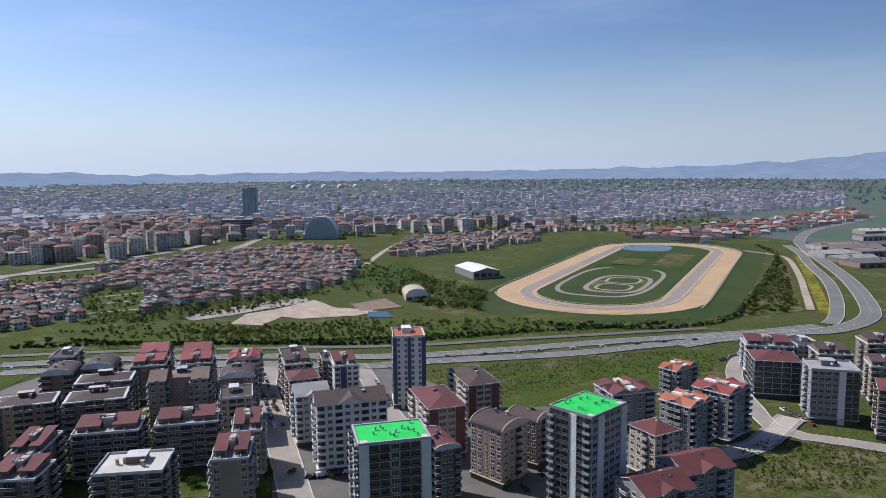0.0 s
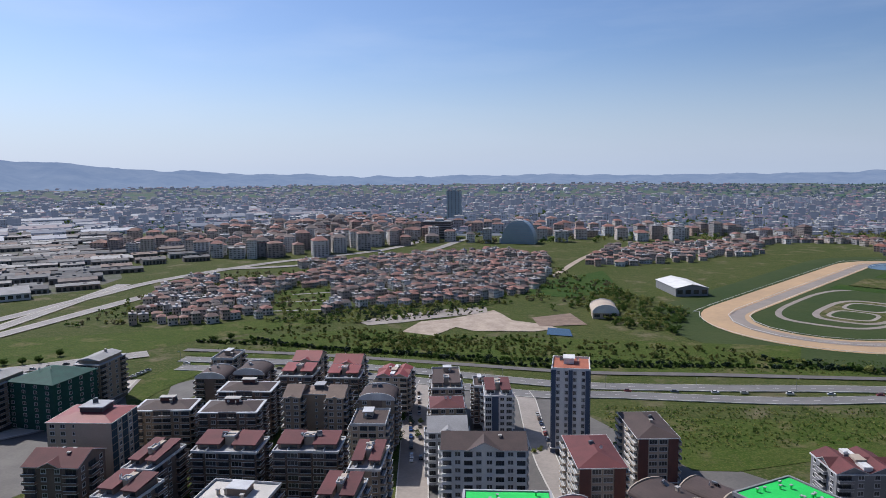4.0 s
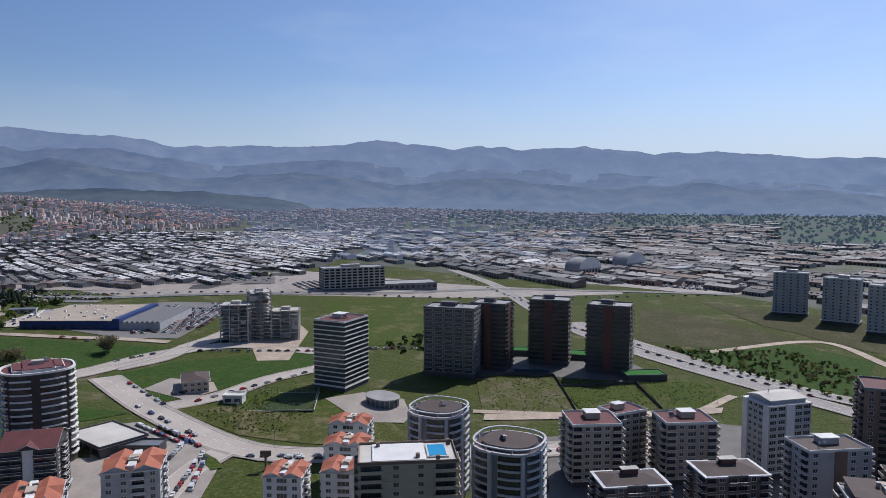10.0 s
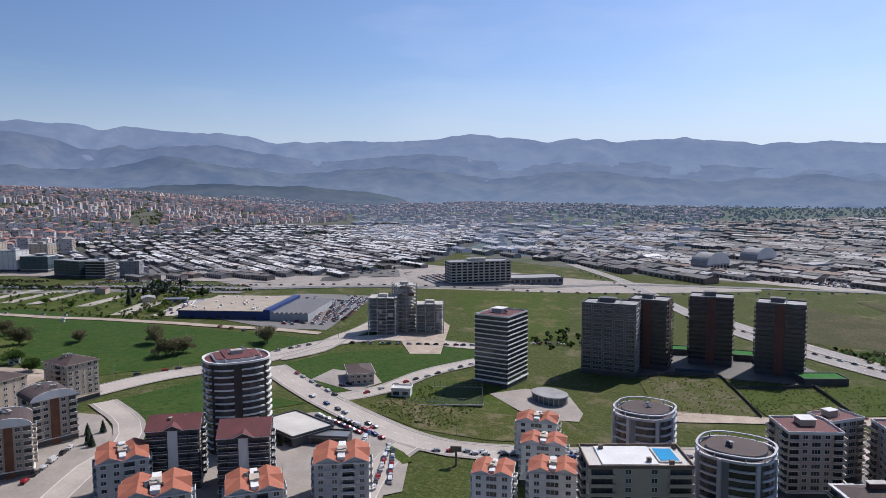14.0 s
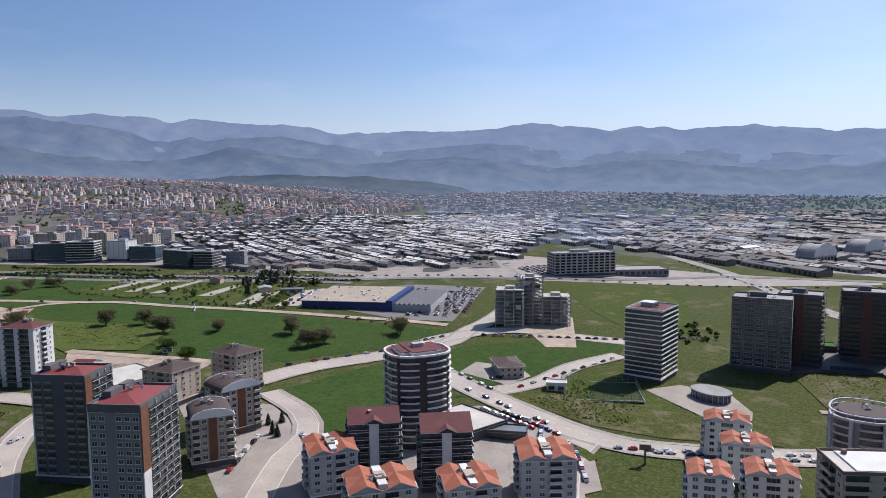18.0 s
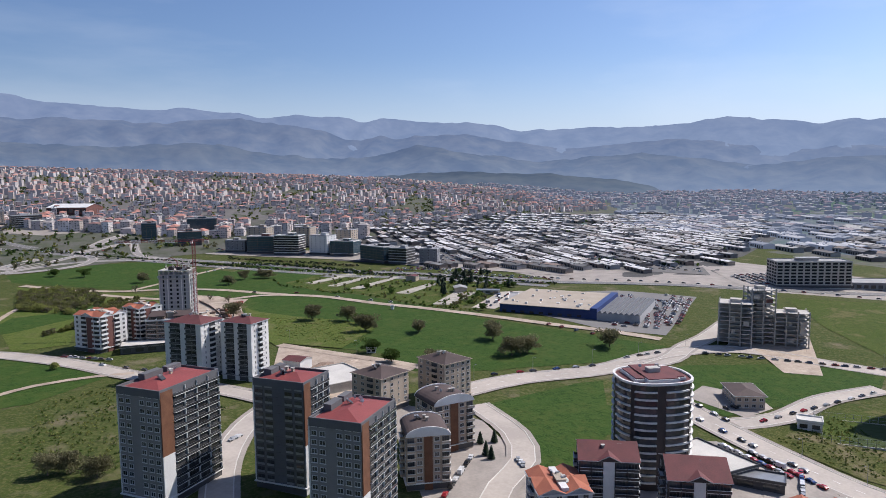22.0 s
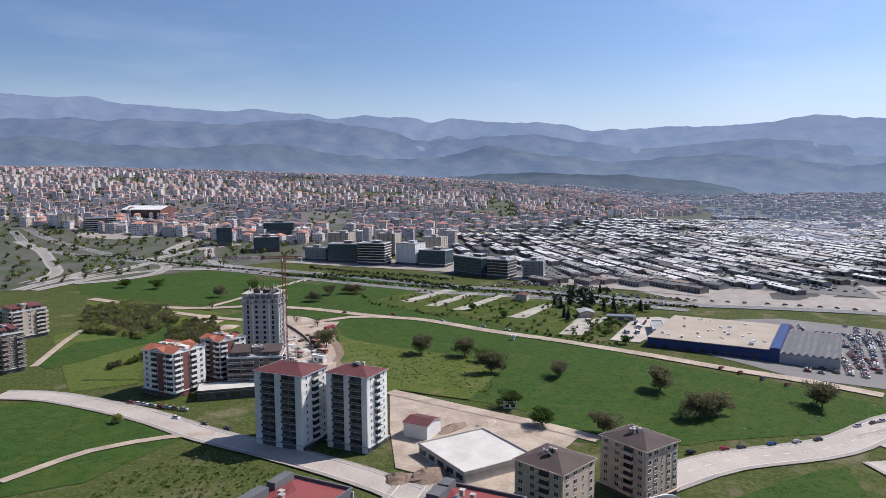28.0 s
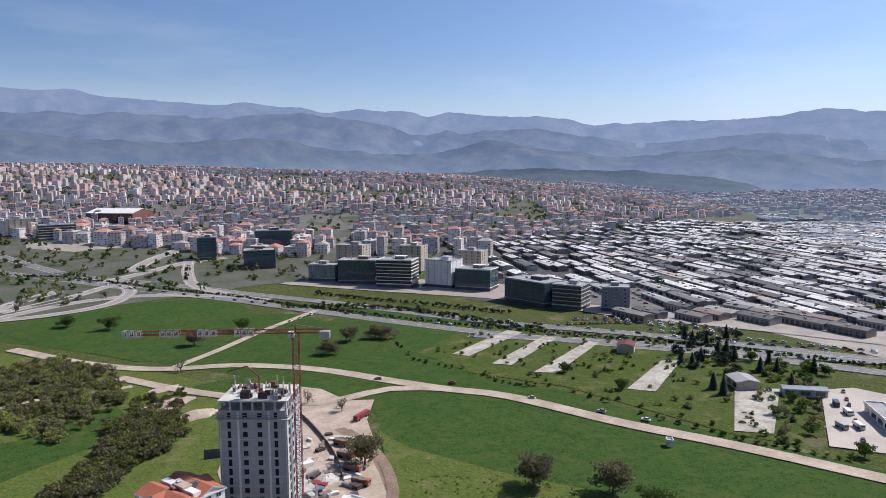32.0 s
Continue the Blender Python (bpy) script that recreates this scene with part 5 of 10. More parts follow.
def hedge_row(name, label, pts, height, seed, density=1.0, mats=None, leaf=0.5, gap=0.0):
    rng = random.Random(seed)
    where = [(x + rng.uniform(-1, 1), y + rng.uniform(-1, 1), height * rng.uniform(0.6, 1.3)) for x, y in smooth_line(pts, 2.2 / density) if rng.random() >= gap]
    return clumps(name, label, "hedge", where, list(mats or (LEAFG, CYPRESS, LEAF)), leaf, 90, 4, False)


CAR_COLOURS = [("white", (0.7, 0.7, 0.7)), ("white", (0.62, 0.62, 0.63)), ("silver", (0.4, 0.41, 0.42)), ("dark grey", (0.06, 0.06, 0.065)), ("black", (0.02, 0.02, 0.022)), ("red", (0.35, 0.025, 0.03)), ("blue", (0.03, 0.07, 0.2))]


def car_proto(colour, van=False):
    m = mat("car_paint_" + colour[0].replace(" ", "_"), colour[1], rough=0.25, bump=0, size=3, spec=0.6)
    s = Shape()
    prof = [(-1.55, 0.22), (1.55, 0.22), (1.6, 0.5), (1.5, 0.68), (0.85, 0.74), (0.35, 1.08), (-0.85, 1.1), (-1.4, 0.76), (-1.58, 0.68)]
    if van:
        prof = [(-1.9, 0.22), (1.9, 0.22), (1.95, 0.6), (1.75, 0.95), (1.45, 1.5), (-1.85, 1.55), (-1.95, 0.9)]
    n = len(prof)
    wd = 0.62 if not van else 0.72
    vs = [(x, y * (wd if z < 0.8 else wd * 0.86), z) for y in (-1, 1) for x, z in prof]
    s.add(vs, [tuple(range(n))[::-1], tuple(range(n, 2 * n))] + [(i, n + i, n + (i + 1) % n, (i + 1) % n)[::-1] for i in range(n)], m)
    g = Shape()
    if van:
        g.box(1.0, -wd * 0.9, 0.95, 1.66, wd * 0.9, 1.36, GLASS)
    else:
        g.box(-1.1, -wd * 0.93, 0.78, 0.68, wd * 0.93, 1.02, GLASS, top=0.86)
    wh = Shape()
    k = 10
    ring = [(0.3 * math.cos(2 * math.pi * i / k), 0.3 * math.sin(2 * math.pi * i / k)) for i in range(k)]
    wh.add([(x, y, z) for y in (-0.09, 0.09) for x, z in ring], [tuple(range(k)), tuple(range(2 * k - 1, k - 1, -1))] + [(i, (i + 1) % k, k + (i + 1) % k, k + i)[::-1] for i in range(k)], TYRE_AND_SHADE)
    return s.mesh("body"), g.mesh("windows"), wh.mesh("wheel"), (1.25 if van else 1.0), wd


CARS = [car_proto(c) for c in CAR_COLOURS]
VAN = car_proto(CAR_COLOURS[0], True)
_crng = random.Random(11)


def car(x, y, turn, which=None, van=False, group="cars on the streets", lift=0.33):
    i = _crng.choice((0, 0, 1, 2, 2, 3, 3, 4, 4, 5, 6)) if which is None else which
    if math.hypot(x - VIEW_MIDDLE.x, y - VIEW_MIDDLE.y) > 285:
        return far_car(x, y, turn)
    body, glass, wheel, wb, wd = VAN if van else CARS[i]
    col = "white" if van else CAR_COLOURS[i][0]
    e = thing("van" if van else "car", pose(x, y, float(land(x, y)) + lift, 0, 0, turn), col + (" delivery van" if van else " saloon car") + " standing on the dusty street", "van" if van else "car", group)
    part("body", body, e)
    part("windows", glass, e, None, "dark tinted glass")
    for sx in (-1, 1):
        for sy in (-1, 1):
            part("wheel", wheel, e, pose(sx * wb * 0.98, sy * (wd - 0.05), 0.3))
    return e


_far_cars = Shape()


def far_car(x, y, turn):
    """One of the small far cars, which stay joined."""
    c = _crng.choice((WHITE, LGREY, DARK, TAUPE, RED, SLATE))
    s = Shape().box(-1.55, -0.62, 0.12, 1.55, 0.62, 0.7, c).box(-1.2, -0.56, 0.7, 0.75, 0.56, 1.1, GLASS, top=0.8).box(-0.8, -0.4, 1.1, 0.35, 0.4, 1.13, c)
    _far_cars.put(s, pose(x, y, float(land(x, y)) + 0.33, 0, 0, turn))


def car_row(x0, y0, x1, y1, count, turn=None, keep=1.0, group="parked cars", far=False):
    a = math.degrees(math.atan2(y1 - y0, x1 - x0))
    for i in range(count):
        if _crng.random() > keep:
            continue
        t = (i + _crng.uniform(0.3, 0.7)) / count
        if far:
            far_car(x0 + (x1 - x0) * t, y0 + (y1 - y0) * t, (a if turn is None else turn) + _crng.uniform(-3, 3))
            continue
        car(x0 + (x1 - x0) * t, y0 + (y1 - y0) * t, (a + _crng.choice((0, 180)) if turn is None else turn) + _crng.uniform(-3, 3), van=_crng.random() < 0.06, group=group)


_pole = Shape()
limb(_pole, (0, 0, -0.3), (0, 0, 6.2), 0.09, 0.05, METAL, 6)
limb(_pole, (0, 0, 6.15), (1.5, 0, 6.5), 0.05, 0.035, METAL, 5)
_pole, _head = _pole.mesh("pole"), Shape().box(1.3, -0.14, 6.42, 2.0, 0.14, 6.54, METAL).box(1.4, -0.1, 6.39, 1.95, 0.1, 6.42, FRAME).mesh("lamp_head")


def street_lamp(x, y, turn):
    e = thing("street_lamp", pose(x, y, float(land(x, y)), 0, 0, turn), "grey steel street lamp beside the road", "street lamp", "street lamps")
    part("pole", _pole, e)
    part("lamp_head", _head, e)


def lamps_along(pts, offset, step, turn=90):
    line = smooth_line(pts, step)
    d = np.gradient(line, axis=0)
    for (x, y), (dx, dy) in zip(line, d):
        q = math.hypot(dx, dy) + 1e-6
        street_lamp(x - dy / q * offset, y + dx / q * offset, math.degrees(math.atan2(dy, dx)) - math.copysign(90, offset))


# ---- racecourse ----
COURSE, COURSE_TURN = np.array([175.5, 631.0]), radians(63.0)


def course_point(u, v):
    """A point of the racecourse: u along its length, v across it."""
    ca, sa = math.cos(COURSE_TURN), math.sin(COURSE_TURN)
    return (COURSE[0] + u * ca - v * sa, COURSE[1] + u * sa + v * ca)


def course_ring(half, r, k=18, shift=0.0):
    """A stadium outline: two straights and two half rings."""
    pts = [(half + r * math.cos(a), shift + r * math.sin(a)) for a in np.linspace(-math.pi / 2, math.pi / 2, k)]
    pts += [(-half + r * math.cos(a), shift + r * math.sin(a)) for a in np.linspace(math.pi / 2, 3 * math.pi / 2, k)]
    return [course_point(u, v) for u, v in pts]


def course_oval(u, v, a, b, power=3.2):
    return [course_point(u + x, v + y) for x, y in oval(a, b, 32, power)]


def racecourse():
    rings = (("turf_course", 142, 100, 2, LAWN, 0.20, "outer turf course of the racecourse"), ("sand_course", 136, 75, 0, SAND, 0.30, "sandy training track ring"),
             ("inner_course", 139, 57, 0, TRACKGREY, 0.36, "grey inner track ring"), ("inner_sand", 139, 48, 0, SAND, 0.40, "narrow sandy path inside the track"),
             ("infield", 138, 45, 0, LAWN, 0.44, "grassy infield of the racecourse"))
    for name, half, r, shift, m, lift, label in rings:
        patch(name, course_ring(half, r, shift=shift), m, label, "racecourse", lift=lift, step=60)
    ovals = (("pond", 150, 22, 28, 26, LAKE, 0.54, "dark pond inside the racecourse"), ("infield_path", -78, 4, 74, 36, TRACKGREY, 0.50, "grey path round the riding rings"),
             ("infield_lawn", -78, 4, 70, 32.5, LAWN, 0.54, "grass round the riding rings"), ("paddock_ring", -92, -4, 42, 23, TRACKGREY, 0.58, "rounded riding ring of grey sand"),
             ("paddock_lawn", -92, -4, 38, 19, OLIVE, 0.62, "grass inside the riding ring"), ("paddock_path", -109, -4, 15, 14, PAVING, 0.66, "small inner riding ring"),
             ("paddock_inner", -109, -4, 12.5, 11.5, LAWN, 0.70, "grass inside the small ring"), ("paddock_path", -76, -4, 15, 14, PAVING, 0.66, "small inner riding ring"), ("paddock_inner", -76, -4, 12.5, 11.5, LAWN, 0.70, "grass inside the small ring"))
    for name, u, v, a, b, m, lift, label in ovals:
        patch(name, course_oval(u, v, a, b), m, label, "racecourse", lift=lift, step=60)
    for u0, v0, u1, v1, m in ((20, -34, 110, -8, OLIVE), (10, 2, 60, 30, OLIVE), (70, -2, 112, 26, CROP), (-10, -38, 14, 38, CROP)):
        patch("infield_plot", [course_point(u0, v0), course_point(u1, v0), course_point(u1, v1), course_point(u0, v1)], m, "plot of rough grass in the infield", "field", lift=0.60, step=60)


TRACKGREY = mat("grey_track_sand", (0.30, 0.255, 0.22), (0.24, 0.205, 0.18), size=12, fine=2, bump=0.1)
racecourse()
for half, r in ((136, 76.0), (139, 57.5), (138, 45.5)):
    line = smooth_line(course_ring(half, r, 10) + course_ring(half, r, 10)[:1], 10)
    s = Shape()
    s.add(*strip(line, 0.12, -0.12, 1.1, 0.16), WHITE)
    for x, y in line[::1]:
        z = float(land(x, y))
        s.box(x - 0.06, y - 0.06, z, x + 0.06, y + 0.06, z + 1.15, WHITE)
    tagged(new("running_rail", s.mesh("running_rail")), "long white running rail round the track", "rail")
hedge_row("track_hedge", "dark green tree row beside the racecourse", [(60.0, 408.0), (130.0, 398.0), (176.0, 425.0), (200.0, 463.3), (252.1, 550.4), (330.6, 697.2), (350.6, 792.1)], 3.4, 21, 0.9, leaf=0.6)


def hall(x, y, turn, w, d, h, label, roof="barrel", wall=None, tile=None, name="hall", category="hall"):
    e = thing(name, pose(x, y, float(land(x, y)), 0, 0, turn), label, category)
    s = Shape().box(-w / 2, -d / 2, -1, w / 2, d / 2, h, wall or WHITE)
    part("wall", s.mesh("wall"), e)
    q = Shape()
    if roof == "barrel":
        q.barrel(w, d, h, w * 0.3, tile or WHITE, WHITE)
    elif roof == "gable":
        q.gable(-w / 2, -d / 2, w / 2, d / 2, h, min(w, d) * 0.12, tile or ROOFGREY, wall or WHITE, "x" if w > d else "y")
    else:
        q.box(-w / 2 - 0.2, -d / 2 - 0.2, h, w / 2 + 0.2, d / 2 + 0.2, h + 0.5, tile or ROOFGREY)
        q.ring(w + 0.6, d + 0.6, h + 0.2, h + 1.0, 0.3, wall or WHITE)
    part("roof", q.mesh("roof"), e)
    n = max(2, int(w / 5))
    for i in range(n):
        xx = -w / 2 + w * (i + 0.5) / n
        part("window", Shape().box(xx - w / n * 0.32, -d / 2 - 0.08, h * 0.3, xx + w / n * 0.32, -d / 2, h * 0.8, GLASS).mesh("window"), e)
    return e


# ---- building shells ----
def shell(x, y, turn, w, d, floors, label, fh=2.2, group="building shells"):
    e = thing("building_shell", pose(x, y, float(land(x, y)), 0, 0, turn), label, "building shell", group)
    for k in range(floors + 1):
        part("floor_slab", Shape().box(-w / 2, -d / 2, k * fh - 0.13, w / 2, d / 2, k * fh + 0.13, CONCRETE).mesh("floor_slab"), e)
    nx, ny = max(3, int(w / 4)), max(3, int(d / 4))
    for i in range(nx):
        for j in range(ny):
            if 0 < i < nx - 1 and 0 < j < ny - 1:
                continue
            px, py = -w / 2 + 0.4 + (w - 0.8) * i / (nx - 1), -d / 2 + 0.4 + (d - 0.8) * j / (ny - 1)
            part("column", Shape().box(px - 0.28, py - 0.28, -1, px + 0.28, py + 0.28, floors * fh + 1.0, CONCRETE).mesh("column"), e)
    part("core", Shape().box(-w * 0.16, -d * 0.2, -1, w * 0.16, d * 0.2, floors * fh + 1.8, CONCRETE).mesh("core"), e)
    rng = random.Random(int(x))
    for k in range(1, floors - 1):
        for i in range(nx - 1):
            for f in (0, 1, 2, 3):
                if rng.random() < 0.14:
                    L, D = (w, d) if f in (0, 2) else (d, w)
                    x0 = -L / 2 + L * (i + 0.2) / (nx - 1)
                    if x0 + L / (nx - 1) * 0.45 > L / 2:
                        continue
                    o = Shape().box(x0, -D / 2 + 0.2, k * fh + 0.13, x0 + L / (nx - 1) * rng.choice((0.3, 0.5)), -D / 2 + 0.4, (k + 1) * fh - 0.13, BRICK if rng.random() < 0.12 else CONCRETE)
                    part("infill_wall", o.mesh("infill_wall"), e, pose(0, 0, 0, 0, 0, f * 90))
    return e


def site_tower(x, y, turn, w, d, floors, fh=2.2):
    """A concrete tower going up: window openings below, forms and bars on top."""
    e = thing("tower_under_construction", pose(x, y, float(land(x, y)), 0, 0, turn), "pale concrete tower under construction with forms and props on top", "building site")
    h = floors * fh
    part("wall", Shape().box(-w / 2, -d / 2, -2, w / 2, d / 2, h, LGREY).mesh("wall"), e)
    for k in range(1, floors + 1):
        part("floor_edge", Shape().ring(w + 0.3, d + 0.3, k * fh - 0.12, k * fh + 0.12, 0.35, CONCRETE).mesh("floor_edge"), e)
    for face, L, D, xs in ((0, w, d, (-0.36, -0.12, 0.10, 0.34)), (-90, d, w, (-0.34, 0.02, 0.30)), (90, d, w, (-0.3, 0.0, 0.3)), (180, w, d, (-0.3, 0.0, 0.3))):
        for k in range(floors):
            for u in xs:
                big = abs(u) < 0.2
                # flat black panels on the solid wall stand for shade inside openings
                s = Shape().box(u * L - 0.55, -D / 2 - 0.05, k * fh + 0.55, u * L + 0.55, -D / 2 + 0.02, k * fh + 1.75, TYRE_AND_SHADE) if big else Shape().box(u * L - 0.4, -D / 2 - 0.05, k * fh + 0.3, u * L + 0.4, -D / 2 + 0.02, k * fh + 1.9, TYRE_AND_SHADE)
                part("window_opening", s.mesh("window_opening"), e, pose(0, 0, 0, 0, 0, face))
        for u in (-0.5, -0.22, 0.24, 0.5):
            part("corner_pier", Shape().box(u * L - 0.22, -D / 2 - 0.22, -1, u * L + 0.22, -D / 2 + 0.1, h, WHITE).mesh("corner_pier"), e, pose(0, 0, 0, 0, 0, face))
    rng = random.Random(3)
    part("working_deck", Shape().box(-w / 2 - 0.3, -d / 2 - 0.3, h + fh - 0.1, w / 2 + 0.3, d / 2 + 0.3, h + fh + 0.2, PALE).mesh("working_deck"), e)
    for i in range(7):
        for j in range(7):
            if i in (0, 6) or j in (0, 6):
                part("column", Shape().box(-w / 2 + w * i / 6 - 0.2, -d / 2 + d * j / 6 - 0.2, h, -w / 2 + w * i / 6 + 0.2, -d / 2 + d * j / 6 + 0.2, h + fh, CONCRETE).mesh("column"), e)
    for low, high, wide, what in ((1.3, 1.2, 0.08, METAL), (0.8, 0.7, 0.08, METAL), (1.9, 1.8, 0.8, CONCRETE)):
        part("guard_rail" if what is METAL else "scaffold_walkway", Shape().ring(w + 1.8, d + 1.8, h - low, h - high, wide, what).welded("guard_rail"), e)
    z = h + fh + 0.2
    for i in range(34):
        x0, y0 = rng.uniform(-0.47, 0.38) * w, rng.uniform(-0.45, 0.35) * d
        lx, ly = rng.choice(((2.2, 0.25), (0.25, 2.2), (1.2, 0.9), (0.6, 0.5)))
        part("formwork_panel", Shape().box(x0, y0, z, x0 + lx, y0 + ly, z + rng.uniform(0.5, 1.6), rng.choice((PALE, BRICK, TAUPE, BROWN, WHITE))).mesh("formwork_panel"), e)
    for i in range(26):
        x0, y0 = rng.uniform(-0.5, 0.5) * w, rng.uniform(-0.5, 0.5) * d
        part("steel_bars", Shape().box(x0 - 0.12, y0 - 0.12, z, x0 + 0.12, y0 + 0.12, z + rng.uniform(1.2, 2.8), CONCRETE).mesh("steel_bars"), e)
    s = Shape()
    limb(s, (0, 0, z), (0, 0, z + 4.0), 0.25, 0.2, RUST)
    limb(s, (0, 0, z + 4.0), (-3.5, 2.0, z + 6.0), 0.2, 0.16, RUST)
    limb(s, (-3.5, 2.0, z + 6.0), (-9.0, 4.0, z + 4.0), 0.16, 0.12, RUST)
    part("concrete_pump_arm", s.mesh("concrete_pump_arm"), e)
    return e


def lattice(s, a, b, size, bays, m):
    """A square lattice mast from a to b."""
    a, b = Vector(a), Vector(b)
    d = (b - a).normalized()
    u = Vector((0, 0, 1)).cross(d)
    u = (u if u.length > 0.1 else Vector((1, 0, 0))).normalized() * size / 2
    w = d.cross(u).normalized() * size / 2
    cs = [u + w, u - w, -u - w, -u + w]
    for c in cs:
        limb(s, a + c, b + c, 0.10, 0.10, m, 4)
    for k in range(bays):
        p, q = a + (b - a) * k / bays, a + (b - a) * (k + 1) / bays
        for i in range(4):
            limb(s, p + cs[i], q + cs[(i + 1) % 4], 0.05, 0.05, m, 3)
            limb(s, p + cs[i], p + cs[(i + 1) % 4], 0.05, 0.05, m, 3)


def tower_crane(x, y, height, jib_turn, jib=42.0):
    e = thing("tower_crane", pose(x, y, float(land(x, y)), 0, 0, jib_turn), "tall red lattice tower crane with a pale jib", "crane")
    s = Shape()
    lattice(s, (0, 0, -0.5), (0, 0, height), 1.5, int(height / 1.2), RUST)
    part("mast", s.mesh("mast"), e)
    s = Shape()
    lattice(s, (0, 0, height + 0.3), (jib, 0, height + 0.3), 0.9, int(jib / 1.6), RUST)
    part("jib", s.mesh("jib"), e, None, "slim red lattice jib")
    for i, q in enumerate((0.30, 0.52, 0.74, 0.96)):
        b = Shape()
        for j in range(3):
            x0 = jib * q - 2.2 + 1.6 * j
            for u0, v0, u1, v1 in ((0, -0.7, 1.35, -0.45), (0, 0.65, 1.35, 0.9), (0, -0.7, 0.25, 0.9), (1.1, -0.7, 1.35, 0.9)):
                b.box(x0 + u0, 0.5, height + v0, x0 + u1, 0.62, height + v1, WHITE)
                b.box(x0 + u0, -0.62, height + v0, x0 + u1, -0.5, height + v1, WHITE)
        part("letter_frame", b.mesh("letter_frame"), e, None, "white frame of one advertising letter")
    s = Shape()
    lattice(s, (0, 0, height + 0.3), (-8, 0, height + 0.3), 0.9, 5, RUST)
    part("counter_jib", s.mesh("counter_jib"), e)
    part("counterweight", Shape().box(-8.2, -0.8, height - 1.4, -5.8, 0.8, height + 0.2, CONCRETE).mesh("counterweight"), e)
    part("cab", Shape().box(0.5, -1.5, height - 1.4, 1.9, -0.3, height, WHITE).box(1.9, -1.4, height - 1.1, 1.93, -0.4, height - 0.2, GLASS).mesh("cab"), e)
    s = Shape()
    limb(s, (0, 0, height), (0, 0, height + 2.0), 0.3, 0.12, RUST, 4)
    limb(s, (0, 0, height + 1.9), (jib * 0.6, 0, height + 0.8), 0.04, 0.04, METAL, 3)
    limb(s, (0, 0, height + 1.9), (-7.5, 0, height + 0.8), 0.04, 0.04, METAL, 3)
    part("tie_bars", s.mesh("tie_bars"), e)


def store(x, y, turn, w, d, h):
    """The big blue store: a pale sandy roof with vents, a blue roof edge and a lower grey hall."""
    e = thing("big_store", pose(x, y, float(land(x, y)), 0, 0, turn), "long blue-walled store with a pale sandy roof", "store")
    part("wall", Shape().box(-w / 2, -d / 2, -1, w * 0.16, d / 2, h, BLUE).mesh("wall"), e)
    part("roof", Shape().box(-w / 2 - 0.2, -d / 2 - 0.2, h, w * 0.16, d / 2 + 0.2, h + 0.3, mat("sandy_gravel_roof", (0.41, 0.345, 0.275), (0.33, 0.275, 0.215), size=12)).mesh("roof"), e)
    part("roof_edge", Shape().box(w * 0.16, -d / 2, -1, w * 0.21, d / 2, h + 1.2, BLUE).mesh("roof_edge"), e, None, "raised blue wall strip")
    q = Shape().box(w * 0.21, -d / 2, -1, w / 2, d * 0.42, h * 0.75, LGREY)
    part("side_hall", q.mesh("side_hall"), e)
    for i in range(8):
        x0 = w * 0.21 + w * 0.29 * i / 8
        x1 = x0 + w * 0.29 / 8
        xm = x0 + (x1 - x0) * 0.62
        q = Shape().add([(x0, -d / 2, h * 0.75), (x1, -d / 2, h * 0.75), (x1, d * 0.42, h * 0.75), (x0, d * 0.42, h * 0.75), (xm, -d / 2, h * 1.02), (xm, d * 0.42, h * 1.02)], [(3, 0, 4, 5), (0, 1, 4), (2, 3, 5)], ROOFGREY)
        q.add([(x1, -d / 2, h * 0.75), (x1, d * 0.42, h * 0.75), (xm, d * 0.42, h * 1.02), (xm, -d / 2, h * 1.02)], [(0, 1, 2, 3)], DARK)
        part("hall_roof", q.mesh("hall_roof"), e)
    rng = random.Random(8)
    for _ in range(26):
        x0, y0 = rng.uniform(-0.46, 0.12) * w, rng.uniform(-0.44, 0.4) * d
        part("roof_vent", Shape().box(x0, y0, h + 0.3, x0 + rng.uniform(0.8, 2.2), y0 + rng.uniform(0.8, 1.6), h + rng.uniform(0.7, 1.5), WHITE).mesh("roof_vent"), e)
    for i in range(9):
        x0 = -w / 2 + w * 0.62 * (i + 0.3) / 9
        part("window", Shape().box(x0, -d / 2 - 0.06, 0.3, x0 + 2.6, -d / 2, h * 0.35, GLASS).mesh("window"), e)


def villa(x, y, turn, w, d, h, label, tile=None):
    e = thing("villa", pose(x, y, float(land(x, y)), 0, 0, turn), label, "house")
    part("wall", Shape().box(-w / 2, -d / 2, -1, w / 2, d / 2, h, CREAM).mesh("wall"), e)
    part("roof", Shape().hip(w, d, h, 1.6, tile or BROWN, 0.8, FRAME).mesh("roof"), e)
    for face, L, D in ((0, w, d), (90, d, w), (-90, d, w)):
        n = int(L / 2.6)
        for k in range(2):
            for i in range(n):
                part("window", kit("w", 2.4, 2.2, CREAM, FRAME)[1], e, pose(0, 0, 0, 0, 0, face) @ pose(-L / 2 + L * (i + 0.5) / n, -D / 2, k * h / 2 * 0.98))
    return e


